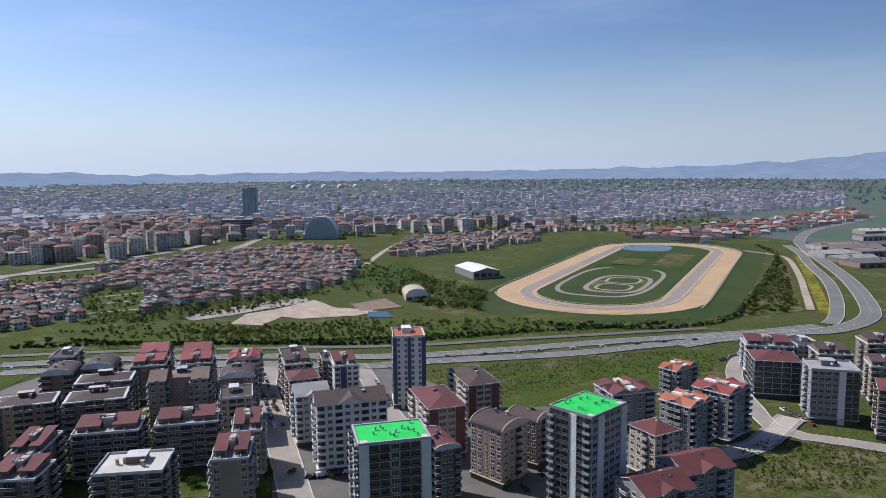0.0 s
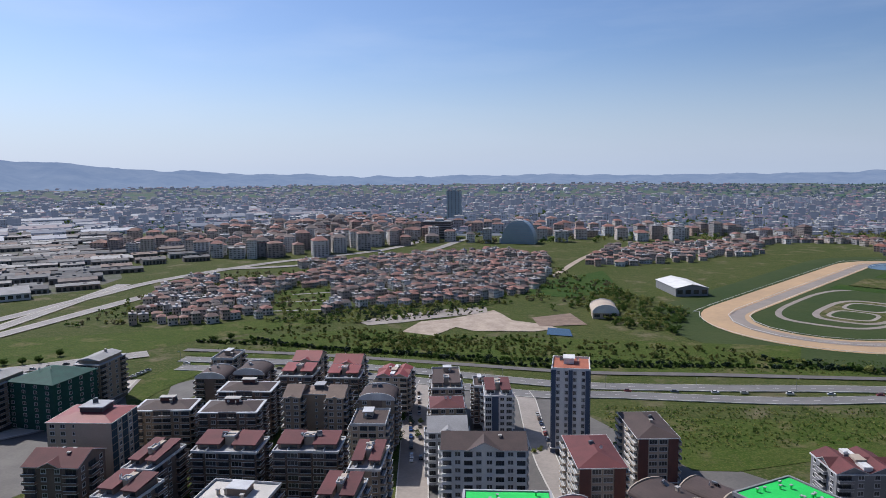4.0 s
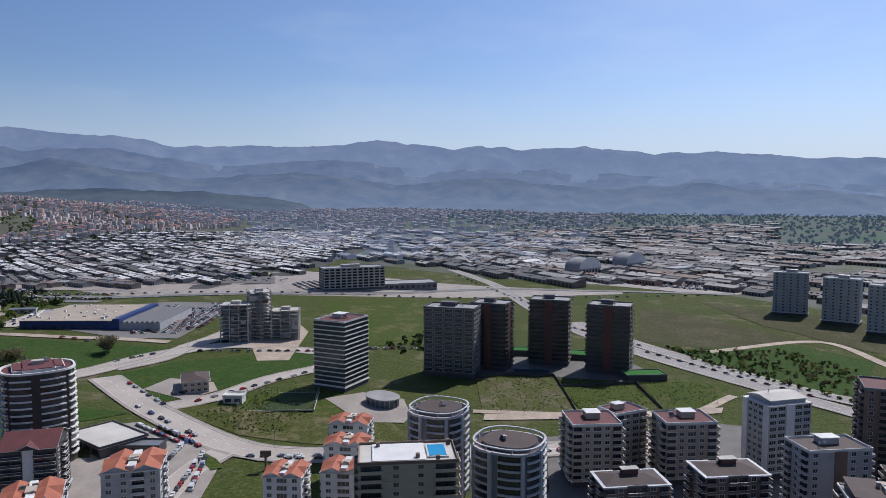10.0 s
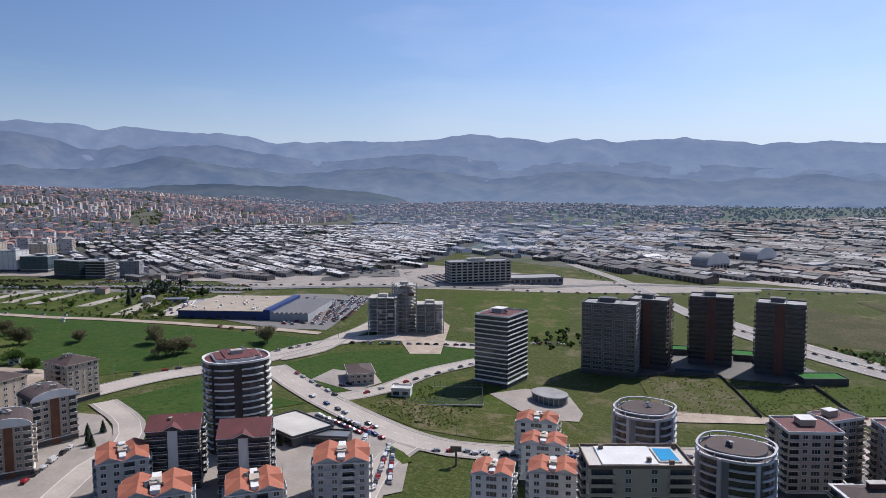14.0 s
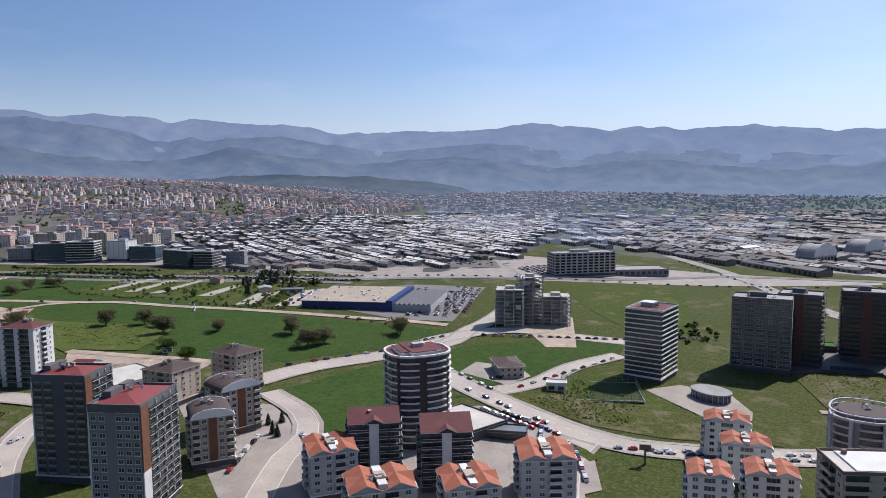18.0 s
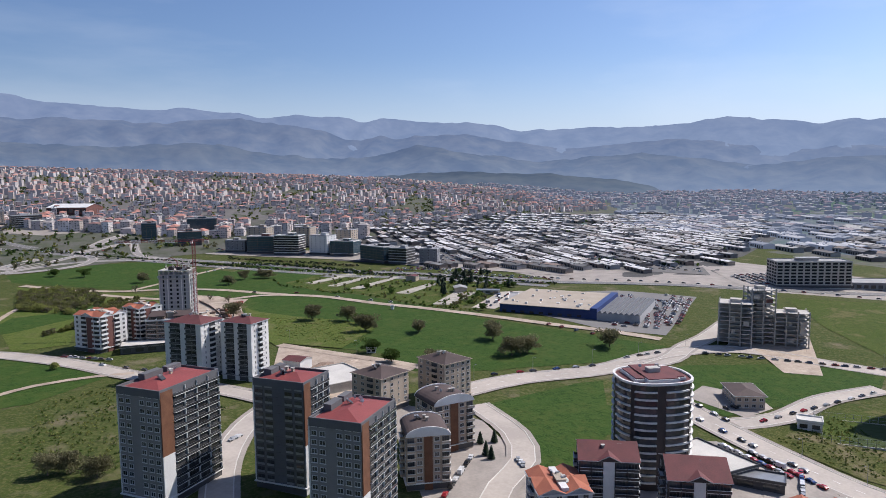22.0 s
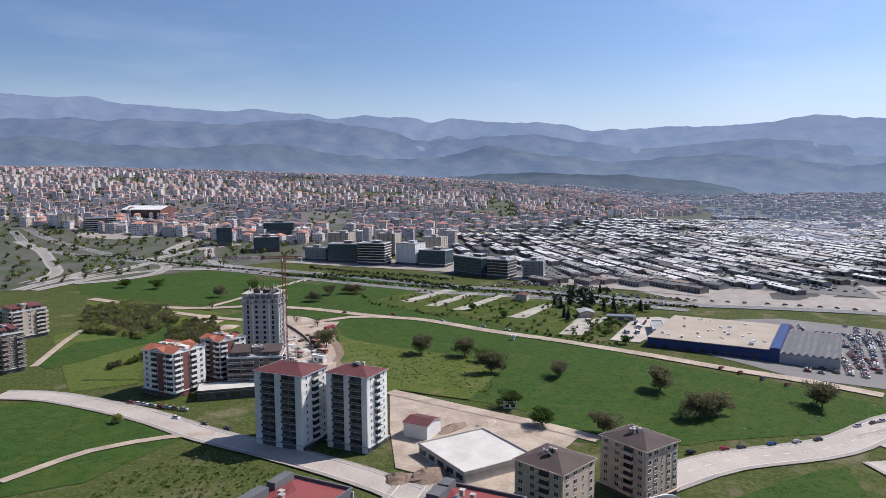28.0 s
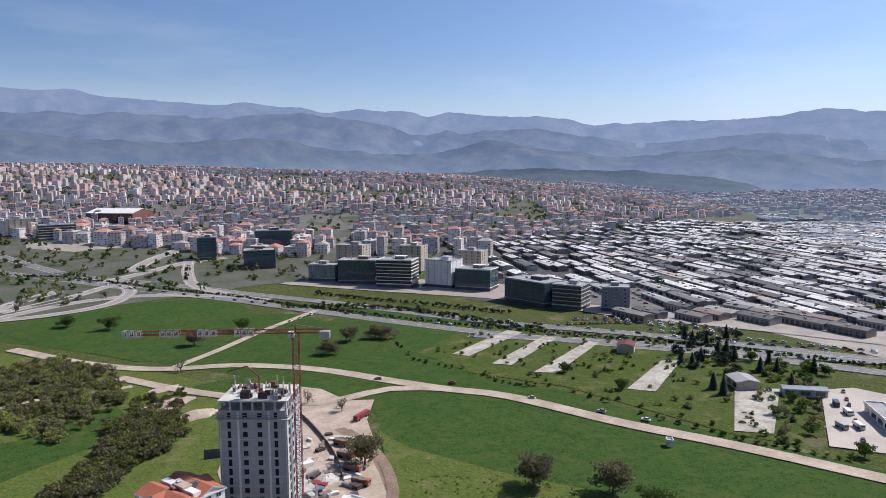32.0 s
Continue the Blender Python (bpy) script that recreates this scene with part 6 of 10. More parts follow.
def sail_building(x, y, turn):
    """A glass office shaped like a quarter of a disc, its bands stepping in along the arc."""
    e = thing("glass_sail_building", pose(x, y, float(land(x, y)), 0, 0, turn), "blue glass office building shaped like a quarter dome", "office building")
    for k in range(12):
        z0, z1 = k * 2.4, k * 2.4 + 2.4
        q0, q1 = math.sqrt(1 - (k / 12.4) ** 2), math.sqrt(1 - ((k + 1) / 12.4) ** 2)
        s = Shape()
        for za, zb, qa, qb, deep, m in ((z0, z1 - 0.5, q0, q0 + (q1 - q0) * 0.84, 12.0, TOWERGLASS), (z1 - 0.5, z1, q0 + (q1 - q0) * 0.84, q1, 12.4, LGREY)):
            vs = [(sx * 21 * q - 4, sy * deep * (0.5 + 0.5 * q), z) for z, q in ((za, qa), (zb, qb)) for sx, sy in ((-1, -1), (1, -1), (1, 1), (-1, 1))]
            s.add(vs, [(3, 2, 1, 0), (4, 5, 6, 7), (0, 1, 5, 4), (1, 2, 6, 5), (2, 3, 7, 6), (3, 0, 4, 7)], m)
        part("storey", s.mesh("storey"), e)
    part("end_wall", Shape().box(-27.6, -9.0, 0.0, -25.2, 9.0, 7.0, WHITE).mesh("end_wall"), e)


def office(x, y, turn, w, d, floors, wall, kind, label, trim=None, fh=2.5):
    return block(x, y, turn, w, d, floors, wall, "flat", ROOFGREY, kind * max(3, int(w / 5)), kind * max(2, int(d / 5)), label, trim=trim or LGREY, fh=fh, fine=False, category="office building", name="office_building")


def play_court(x, y, turn, w, d):
    e = thing("fenced_play_court", pose(x, y, float(land(x, y)) + 0.3, 0, 0, turn), "dark green fenced play court", "sports court")
    part("surface", Shape().box(-w / 2, -d / 2, -0.4, w / 2, d / 2, 0.05, LAWN).mesh("surface"), e)
    for i in range(13):
        for sgn, L, D, sw in ((-1, w, d, 0), (1, w, d, 0), (-1, d, w, 1), (1, d, w, 1)):
            u, v = -L / 2 + L * i / 12, sgn * D / 2
            px, py = (u, v) if not sw else (v, u)
            s = Shape().box(px - 0.07, py - 0.07, 0, px + 0.07, py + 0.07, 2.8, METAL)
            part("fence_post", s.mesh("fence_post"), e)
    for z in (0.15, 1.4, 2.75):
        part("fence_rail", Shape().ring(w, d, z, z + 0.06, 0.06, METAL).welded("fence_rail"), e)
    part("kerb", Shape().ring(w + 0.3, d + 0.3, -0.3, 0.3, 0.2, PALE).welded("kerb"), e)


def glass_pavilion(x, y, turn, rx, ry, h):
    e = thing("glass_pavilion", pose(x, y, float(land(x, y)), 0, 0, turn), "low round glass pavilion with a grey roof", "pavilion")
    pts = oval(rx, ry, 20, 2.2)
    part("glazing", Shape().prism([(a * 0.9, b * 0.9) for a, b in pts], -0.5, h, BLUEGLASS).mesh("glazing"), e)
    part("roof", Shape().prism(pts, h, h + 0.5, ROOFGREY).mesh("roof"), e)
    for a, b in pts:
        part("column", Shape().box(a * 0.93 - 0.12, b * 0.93 - 0.12, -0.5, a * 0.93 + 0.12, b * 0.93 + 0.12, h, LGREY).mesh("column"), e)


def gantry_sign(x, y, turn):
    e = thing("road_sign_post", pose(x, y, float(land(x, y)) + 0.3, 0, 0, turn), "tall dark advertising post beside the road", "road sign")
    part("post", Shape().box(-0.35, -0.35, -0.5, 0.35, 0.35, 5.5, TAUPE).mesh("post"), e)
    part("board", Shape().box(-1.8, -0.3, 4.6, 1.8, 0.3, 6.4, TAUPE).mesh("board"), e)


def truck(x, y, turn, label="orange tipper truck on the building site", colour=None, length=1.0):
    e = thing("truck", pose(x, y, float(land(x, y)) + 0.33, 0, 0, turn), label, "truck")
    part("cab", Shape().box(1.5 * length, -0.85, 0.4, 2.7 * length, 0.85, 2.0, colour or ORANGE).box(2.6 * length, -0.75, 1.2, 2.74 * length, 0.75, 1.8, GLASS).mesh("cab"), e)
    part("load_bed", Shape().box(-2.9 * length, -0.9, 0.7, 1.35 * length, 0.9, 1.9, colour or TAUPE).mesh("load_bed"), e)
    part("chassis", Shape().box(-2.9 * length, -0.5, 0.4, 2.5 * length, 0.5, 0.7, TYRE_AND_SHADE).mesh("chassis"), e)
    for px in (-2.2, -1.3, 1.9):
        for sy in (-0.8, 0.8):
            part("wheel", CARS[0][2], e, pose(px * length, sy, 0.36) @ Matrix.Diagonal((1.3, 1.3, 1.3, 1)))


def heap(name, x, y, rx, ry, h, m, label, seed):
    rng = random.Random(seed)
    n, vs, fs = 14, [], []
    rows = 5
    for k in range(rows):
        q = 1 - k / rows
        for i in range(n):
            a = 2 * math.pi * i / n
            j = rng.uniform(0.8, 1.15)
            px, py = x + rx * q * j * math.cos(a), y + ry * q * j * math.sin(a)
            vs.append((px, py, float(land(px, py)) - 0.3 + (h + 0.3) * math.sin(math.pi / 2 * k / rows) * rng.uniform(0.8, 1.1)))
    vs.append((x, y, float(land(x, y)) + h))
    for k in range(rows - 1):
        fs += [(k * n + i, k * n + (i + 1) % n, (k + 1) * n + (i + 1) % n, (k + 1) * n + i) for i in range(n)]
    fs += [((rows - 1) * n + i, (rows - 1) * n + (i + 1) % n, rows * n) for i in range(n)]
    tagged(new(name, mesh_of(name, vs, fs, [m])), label, "mound")


def roof_pool():
    """A white sun deck and a blue pool on the flat roof beside the orange houses."""
    x, y, turn, w, d = POOLBLOCK
    z = float(land(x, y)) + 12 * 2.2
    e = thing("roof_pool", pose(x, y, z, 0, 0, turn), "blue swimming pool and white sun deck on a flat roof", "pool")
    part("sun_deck", Shape().box(-w * 0.36, -d * 0.42, 0.12, w * 0.18, d * 0.42, 0.5, WHITE).mesh("sun_deck"), e)
    part("pool_edge", Shape().box(w * 0.2, -d * 0.3, 0.12, w * 0.42, d * 0.34, 0.5, PALE).mesh("pool_edge"), e)
    part("water", Shape().box(w * 0.22, -d * 0.26, 0.45, w * 0.40, d * 0.30, 0.56, POOL).mesh("water"), e, None, "clear blue water")
    for u, v in ((-0.3, 0.3), (0.1, -0.3), (0.45, 0.38), (0.3, -0.42)):
        part("vent", Shape().box(w * u - 0.5, d * v - 0.5, 0.1, w * u + 0.5, d * v + 0.5, 1.5, TAUPE).mesh("vent"), e)



def stack(x, y, turn, w, d, h, m):
    """A pile of boards, blocks or formwork: several layers slightly askew."""
    e = thing("material_stack", pose(x, y, float(land(x, y)) + 0.1, 0, 0, turn), "stack of building material on the dusty site", "building material", "site stacks")
    n = max(2, int(h / 0.25))
    for i in range(n):
        o = 0.08 * math.sin(i * 2.3 + x)
        part("layer", Shape().box(-w / 2 + o, -d / 2, h * i / n, w / 2 + o, d / 2, h * (i + 0.86) / n, m).mesh("layer"), e)

POOLBLOCK = (-199.5, 60.2, 106.0, 24.7, 14.0)


# roads and fields
patch('crop_field', [(-322.9, -371.9), (-364.2, -390.7), (-369.4, -337.9), (-368.7, -290.0), (-377.2, -221.1), (-376.4, -149.7), (-381.2, -122.7), (-364.0, -119.9), (-312.5, -149.5), (-287.5, -161.8), (-282.3, -190.4), (-278.7, -231.0), (-271.2, -277.2), (-285.1, -323.5), (-303.9, -353.5)], CROP, 'wide dark green field of young crop', 'field', lift=0.132)
patch('crop_field', [(-360.6, -305.0), (-371.3, -218.9), (-381.4, -116.8), (-337.6, -126.8), (-275.0, -173.8), (-263.2, -195.7)], CROP, 'dark green crop field beside the junction', 'field', lift=0.144)
patch('crop_field', [(-156.7, -373.8), (-176.9, -371.1), (-188.4, -322.7), (-189.1, -292.5), (-148.9, -280.4), (-129.9, -288.1)], CROP, 'dark green crop field beside the street', 'field', lift=0.156)
patch('crop_field', [(-293.3, -647.9), (-378.9, -660.3), (-433.6, -630.9), (-409.0, -561.7), (-338.1, -507.5), (-312.5, -522.1), (-294.1, -610.0)], CROP, 'dark green field below the motorway', 'field', lift=0.168)
patch('crop_field', [(-408.5, -509.9), (-466.6, -537.5), (-486.4, -457.4), (-409.4, -418.8), (-382.8, -418.4), (-373.9, -463.0)], CROP, 'dark green field below the motorway', 'field', lift=0.180)
patch('crop_field', [(-250.3, -141.1), (-279.6, -125.6), (-278.9, -72.0), (-267.4, -80.5), (-244.7, -99.7), (-228.2, -115.3)], CROP, 'dark green plot behind the apartment towers', 'field', lift=0.192)
patch('crop_field', [(-247.8, -142.4), (-296.2, -125.9), (-306.0, -119.2), (-255.5, -94.5), (-218.9, -91.1), (-206.7, -101.4)], CROP, 'dark green plot inside the road bend', 'field', lift=0.204)
patch('crop_field', [(-327.9, -95.5), (-356.7, -92.4), (-398.8, -44.1), (-404.7, -23.8), (-377.5, -23.3), (-321.0, -52.7), (-344.5, -71.6), (-325.9, -82.5)], CROP, 'dark green plot between two roads', 'field', lift=0.216)
patch('grass_field', [(-290.4, -62.9), (-300.0, -51.5), (-297.1, -3.3), (-299.2, 30.6), (-275.6, 45.7), (-267.5, 6.2), (-269.1, -20.3)], OLIVE, 'rough olive grass plot beside the road', 'field', lift=0.228)
patch('grass_field', [(-515.9, 144.0), (-507.4, 215.9), (-492.5, 253.8), (-457.2, 189.0), (-457.9, 160.0)], OLIVE, 'flat brownish grass plot', 'field', lift=0.240)
patch('grass_field', [(-465.4, 273.4), (-503.0, 366.3), (-425.8, 395.7), (-400.1, 321.8), (-393.1, 288.2)], GRASS, 'green grass plot between dirt tracks', 'field', lift=0.252)
patch('grass_field', [(-345.8, 339.0), (-283.3, 376.1), (-222.0, 430.4), (-167.4, 446.6), (-231.8, 369.3), (-256.7, 318.3), (-288.6, 291.6)], GRASS, 'long green meadow beside the highway', 'field', lift=0.120)
patch('grass_field', [(-6.5, 305.8), (59.2, 322.9), (142.1, 352.4), (124.4, 320.8), (93.3, 288.5), (69.8, 289.2), (38.4, 269.2), (24.9, 266.3)], GRASS, 'green waste plot with weeds behind the apartments', 'field', lift=0.132)
patch('grass_field', [(102.8, 228.4), (122.1, 232.8), (141.7, 218.3), (124.6, 190.7), (86.9, 191.5), (90.8, 217.3)], OLIVE, 'waste ground with yellow spring flowers', 'field', lift=0.144)
patch('grass_strip', [(-219.4, 342.0), (-167.8, 378.0), (-82.5, 382.2), (39.1, 419.1), (168.8, 429.2), (148.4, 392.8), (35.2, 377.7), (-82.2, 352.9)], GRASS, 'long green strip beside the railway', 'field', lift=0.156)
patch('parking_lot', [(-262.4, -73.6), (-270.7, -63.3), (-250.2, -22.1), (-244.7, -22.1), (-206.5, -23.0), (-200.4, -38.1)], PAVING, 'pale paved car park', 'lot', lift=0.168)
patch('plaza', [(-209.7, 288.6), (-208.1, 329.7), (-190.0, 332.8), (-190.3, 284.9), (-186.0, 263.5)], GRASS, 'grass triangle beside the junction', 'field', lift=0.180)
# next two yards: dark asphalt and the blocks' shade put into one tone
patch('paved_yard', [(-191.6, 297.1), (-177.3, 330.8), (-78.7, 337.2), (-28.2, 325.9), (3.3, 291.2), (62.0, 256.1), (95.3, 223.9), (68.4, 158.1), (-107.6, 161.1)], DIMPAVE, 'dusty paved yards between apartment blocks', 'pavement', lift=0.060)
patch('paved_yard', [(-293.5, 93.0), (-321.4, 161.2), (-311.3, 233.4), (-256.4, 232.2), (-220.4, 297.9), (-154.0, 235.2), (-196.1, 75.4), (-243.6, 95.5)], DIMPAVE, 'dusty paved yards between apartment blocks', 'pavement', lift=0.070)
patch('paved_yard', [(-228.4, -176.0), (-235.0, -134.2), (-210.8, -100.5), (-234.9, -57.8), (-208.9, -16.9), (-237.0, 87.2), (-191.2, 83.1), (-137.1, -71.4)], PAVING, 'dusty paved yards between apartment blocks', 'pavement', lift=0.080)
patch('store_yard', [(-418.8, -254.1), (-460.7, -250.2), (-515.7, -197.0), (-527.8, -144.4), (-403.6, -124.7), (-393.0, -156.1)], TARMAC, 'asphalt car park of the big store', 'lot', lift=0.228)
patch('sandy_lot', [(-126.8, 448.1), (-111.4, 461.0), (-102.2, 474.9), (-91.3, 493.8), (-82.9, 482.3), (-72.9, 465.9), (-49.9, 458.8), (-42.2, 450.8), (-54.5, 439.8), (-89.0, 432.0), (-101.8, 439.1), (-107.7, 415.0), (-128.5, 419.3)], DIRT, 'pale sandy lot beside the meadow', 'lot', lift=0.330)
patch('sandy_lot', [(-165.4, 438.8), (-145.0, 467.6), (-116.2, 494.0), (-98.3, 501.8), (-93.6, 485.4), (-122.3, 458.2), (-136.6, 442.9), (-154.3, 429.7)], PAVING, 'paved car park with young trees', 'lot', lift=0.350)
patch('green_strip', [(-231.8, 448.3), (-198.5, 460.4), (-232.7, 554.9), (-267.2, 545.6), (-260.4, 508.3)], GRASS, 'grass plots between rows of small houses', 'field', lift=0.30)
road('green_strip_lane', [(-250.0, 479.2), (-229.8, 490.3), (-204.7, 502.2)], 3.5, HIGHWAY, 'pale lane between grass plots', lift=0.36, kerb=False)
road('green_strip_lane', [(-251.2, 512.6), (-234.8, 523.5), (-218.4, 533.5)], 3.5, HIGHWAY, 'pale lane between grass plots', lift=0.37, kerb=False)
road('green_strip_lane', [(-234.3, 452.7), (-218.6, 459.7), (-203.5, 466.7)], 3.0, HIGHWAY, 'pale lane between grass plots', lift=0.38, kerb=False)
patch('riding_court', [(-62.8, 476.8), (-41.2, 496.3), (-27.3, 465.4), (-54.0, 453.0)], SOIL, 'brown earth riding court', 'lot', lift=0.360)
patch('swimming_pool', [(-46.7, 433.5), (-32.0, 432.8), (-36.0, 450.5), (-48.8, 451.2)], LAKE, 'dull blue outdoor pool', 'pool', lift=0.450)
patch('ploughed_field', [(-87.1, 555.8), (-73.0, 629.2), (-36.4, 695.1), (-14.0, 593.7), (-46.6, 553.5)], CROP, 'dark green field beside the houses', 'field', lift=0.24)
patch('meadow', [(-218.4, 379.0), (-153.6, 421.0), (-97.8, 417.6), (17.1, 434.3), (84.9, 441.6), (76.3, 391.2), (17.0, 388.9), (-84.9, 375.0), (-182.2, 379.6)], GRASS, 'lush green meadow beside the railway', 'field', lift=0.250)
patch('garden_lawn', [(-87.1, 210.0), (-75.2, 212.2), (-68.0, 195.4), (-79.3, 194.2)], GRASS, 'small green garden lawn between blocks', 'lawn', lift=0.250)
patch('garden_lawn', [(-121.6, 207.6), (-111.8, 210.5), (-103.3, 196.1), (-110.5, 194.8)], GRASS, 'small green garden lawn between blocks', 'lawn', lift=0.250)
patch('garden_lawn', [(-111.0, 246.4), (-106.9, 246.3), (-98.4, 228.5), (-101.6, 226.2)], GRASS, 'small green garden lawn between blocks', 'lawn', lift=0.250)
patch('grass_field', [(-571.1, -96.0), (-606.7, -28.2), (-595.6, -3.6), (-447.9, 11.2), (-426.1, -18.8), (-488.1, -59.4)], GRASS, 'green meadow behind the banded tower', 'field', lift=0.192)
patch('grass_field', [(-407.1, -429.6), (-467.0, -445.0), (-488.2, -395.4), (-503.7, -344.7), (-484.7, -307.3), (-498.4, -274.9), (-396.5, -255.2), (-393.0, -275.1), (-404.0, -346.0), (-395.6, -389.2)], GRASS, 'rough grass round old foundation slabs', 'field', lift=0.204)
patch('crop_field', [(-307.8, -466.0), (-341.5, -460.1), (-373.4, -408.3), (-332.5, -403.1), (-308.0, -413.5)], CROP, 'green plot between dirt tracks', 'field', lift=0.216)
patch('frontage_yard', [(-491.1, -646.3), (-526.4, -559.5), (-552.5, -477.4), (-547.4, -387.5), (-572.3, -258.0), (-618.1, -264.7), (-604.9, -361.0), (-599.7, -412.6), (-594.2, -516.9), (-550.9, -621.2), (-518.8, -682.6)], PAVING, 'paved frontage before offices and shops', 'pavement', lift=0.160)
patch('town_ground', [(-752.1, -689.2), (-1196.9, -643.1), (-1697.2, -329.0), (-637.9, -161.8), (-560.2, -286.3), (-590.8, -384.2), (-645.7, -501.9)], YARD, 'oily dark streets between workshop rows', 'pavement', lift=0.080)
patch('town_ground', [(-533.3, -499.5), (-760.7, -747.2), (-1024.7, -688.9), (-1643.5, -555.4), (-1287.9, -200.3), (-790.6, -174.0), (-582.4, -201.6), (-559.0, -358.2)], YARD, 'oily dark streets between workshop rows', 'pavement', lift=0.100)
patch('town_ground', [(-846.1, -165.0), (-1116.8, -67.9), (-1417.5, 362.6), (-1386.2, 1430.3), (-1360.1, 1513.6), (-439.7, 549.6), (-421.6, 487.9), (-485.1, 384.7), (-585.8, 335.5), (-712.3, 229.7), (-769.3, 75.5)], URBAN, 'dusty yards between factory sheds', 'pavement', lift=0.070)
patch('dusty_edge', [(-532.0, -246.0), (-566.0, -330.0), (-640.0, -480.0), (-760.0, -340.0), (-720.0, -30.0), (-712.0, 150.0), (-690.0, 150.0), (-640.0, 20.0), (-592.0, -100.0)], PAVING, 'dusty yards and verges along the arterial road', 'pavement', lift=0.12, step=60.0)
patch('yard', [(-462.8, -264.4), (-474.1, -255.0), (-472.3, -243.4), (-405.3, -233.6), (-400.9, -248.4)], ASPHALT, 'grey asphalt yard with parked trucks', 'lot', lift=0.400)
patch('market_lot', [(-214.0, -34.5), (-245.3, -43.8), (-260.6, -43.2), (-256.0, -27.6), (-239.0, -13.2), (-216.9, -7.3), (-205.0, -18.0)], PAVING, 'pale paved car park beside the boulevard', 'lot', lift=0.30)
patch('road_island', [(-250.5, -25.9), (-245.2, -17.2), (-239.3, -11.6), (-235.8, -14.3), (-244.2, -22.6)], GRASS, 'grass island between two road arms', 'lawn', lift=0.50)
patch('tower_forecourt', [(-322.3, -5.6), (-336.0, 8.0), (-330.6, 28.5), (-309.3, 36.6), (-299.0, 36.0), (-296.1, 19.1)], PAVING, 'paved forecourt of the banded tower', 'lot', lift=0.30)
patch('house_yard', [(-309.1, -85.5), (-300.9, -60.7), (-318.3, -54.8), (-329.1, -62.6), (-328.5, -84.2)], PAVING, 'paved yard round the cream house', 'lot', lift=0.30)
patch('tower_yard', [(-378.5, 28.0), (-383.5, 87.7), (-378.8, 134.3), (-390.6, 146.0), (-420.2, 135.3), (-428.0, 80.0), (-410.0, 34.0)], DIMPAVE, 'dark paved yard round the charcoal towers', 'lot', lift=0.30)
road('street_boulevard', [(-319.4, -112.3), (-289.8, -73.1), (-270.0, -41.3), (-259.4, -21.2), (-255.2, -2.9), (-258.3, 16.5), (-262.3, 35.4), (-269.4, 57.6), (-279.2, 90.9), (-294.8, 140.6)], 11, ASPHALT, 'dusty grey boulevard with pavements', lift=0.312, kerb=True, dashes=True)
road('street_west', [(-253.9, -157.9), (-283.7, -148.2), (-320.8, -126.1), (-366.9, -112.8), (-400.5, -86.9), (-403.8, -44.9), (-405.5, -22.5)], 10, ASPHALT, 'dusty pale street between fields', lift=0.324, kerb=True, dashes=True)
road('street_link', [(-334.1, -117.8), (-358.1, -108.2), (-386.9, -108.7), (-413.0, -106.2), (-461.0, -106.8)], 8, ASPHALT, 'pale street to the building shells', lift=0.336, kerb=True, dashes=False)
road('street_side', [(-290.4, -62.9), (-309.5, -50.1), (-343.8, -40.4), (-375.3, -23.0)], 7, ASPHALT, 'pale side street', lift=0.348, kerb=True, dashes=False)
road('street_curve', [(-246.6, -144.3), (-232.1, -119.3), (-214.8, -106.3), (-195.5, -102.8), (-169.8, -93.5), (-149.2, -84.1)], 7, ASPHALT, 'curving dusty street beside a green plot', lift=0.360, kerb=True, dashes=False)
road('street_park', [(-251.7, -18.5), (-235.0, -20.3), (-208.9, -16.9), (-184.8, -9.5)], 8, ASPHALT, 'dusty street leading to the car park', lift=0.372, kerb=True, dashes=False)
road('street_towers', [(-162.2, -391.1), (-175.3, -369.6), (-187.1, -324.3), (-191.0, -288.6), (-197.7, -254.1), (-202.1, -222.8), (-203.0, -197.5)], 8, ASPHALT, 'grey street in front of the apartment blocks', lift=0.384, kerb=True, dashes=False)
road('street_towers_side', [(-209.5, -208.3), (-180.0, -194.6), (-156.3, -175.5), (-135.3, -150.3)], 7, ASPHALT, 'narrow grey street between towers', lift=0.396, kerb=True, dashes=False)
road('dirt_track', [(-283.7, -593.9), (-295.3, -537.2), (-312.0, -501.2), (-338.1, -478.8), (-356.6, -445.3), (-364.8, -407.5), (-370.8, -381.4), (-378.8, -356.4), (-379.3, -309.0), (-383.0, -271.9), (-384.4, -230.6), (-385.3, -186.8), (-390.8, -153.1), (-393.2, -123.9)], 7, DIRT, 'broad pale dirt track between green fields', lift=0.408, kerb=False, dashes=False)
road('dirt_track', [(-443.9, -549.7), (-390.8, -530.0), (-349.7, -510.7), (-315.2, -497.2)], 4.5, DIRT, 'pale dirt track across the fields', lift=0.420, kerb=False, dashes=False)
road('dirt_track', [(-294.4, -502.1), (-301.4, -467.8), (-311.1, -438.4), (-326.2, -408.8), (-356.4, -399.3), (-370.8, -381.4)], 6, DIRT, 'pale dirt track to the building site', lift=0.432, kerb=False, dashes=False)
road('dirt_track', [(-264.3, -273.6), (-268.3, -228.4), (-270.9, -208.2), (-272.2, -184.9)], 6, DIRT, 'rutted dirt track along the field', lift=0.444, kerb=False, dashes=False)
road('dirt_track', [(-133.3, -299.0), (-160.0, -302.8), (-182.3, -295.0), (-194.0, -286.6)], 3.5, DIRT, 'pale footpath between fields', lift=0.456, kerb=False, dashes=False)
road('dirt_track', [(-187.2, -426.9), (-225.9, -479.9), (-249.2, -498.2), (-292.2, -485.4)], 3.5, DIRT, 'dirt track through the thicket', lift=0.300, kerb=False, dashes=False)
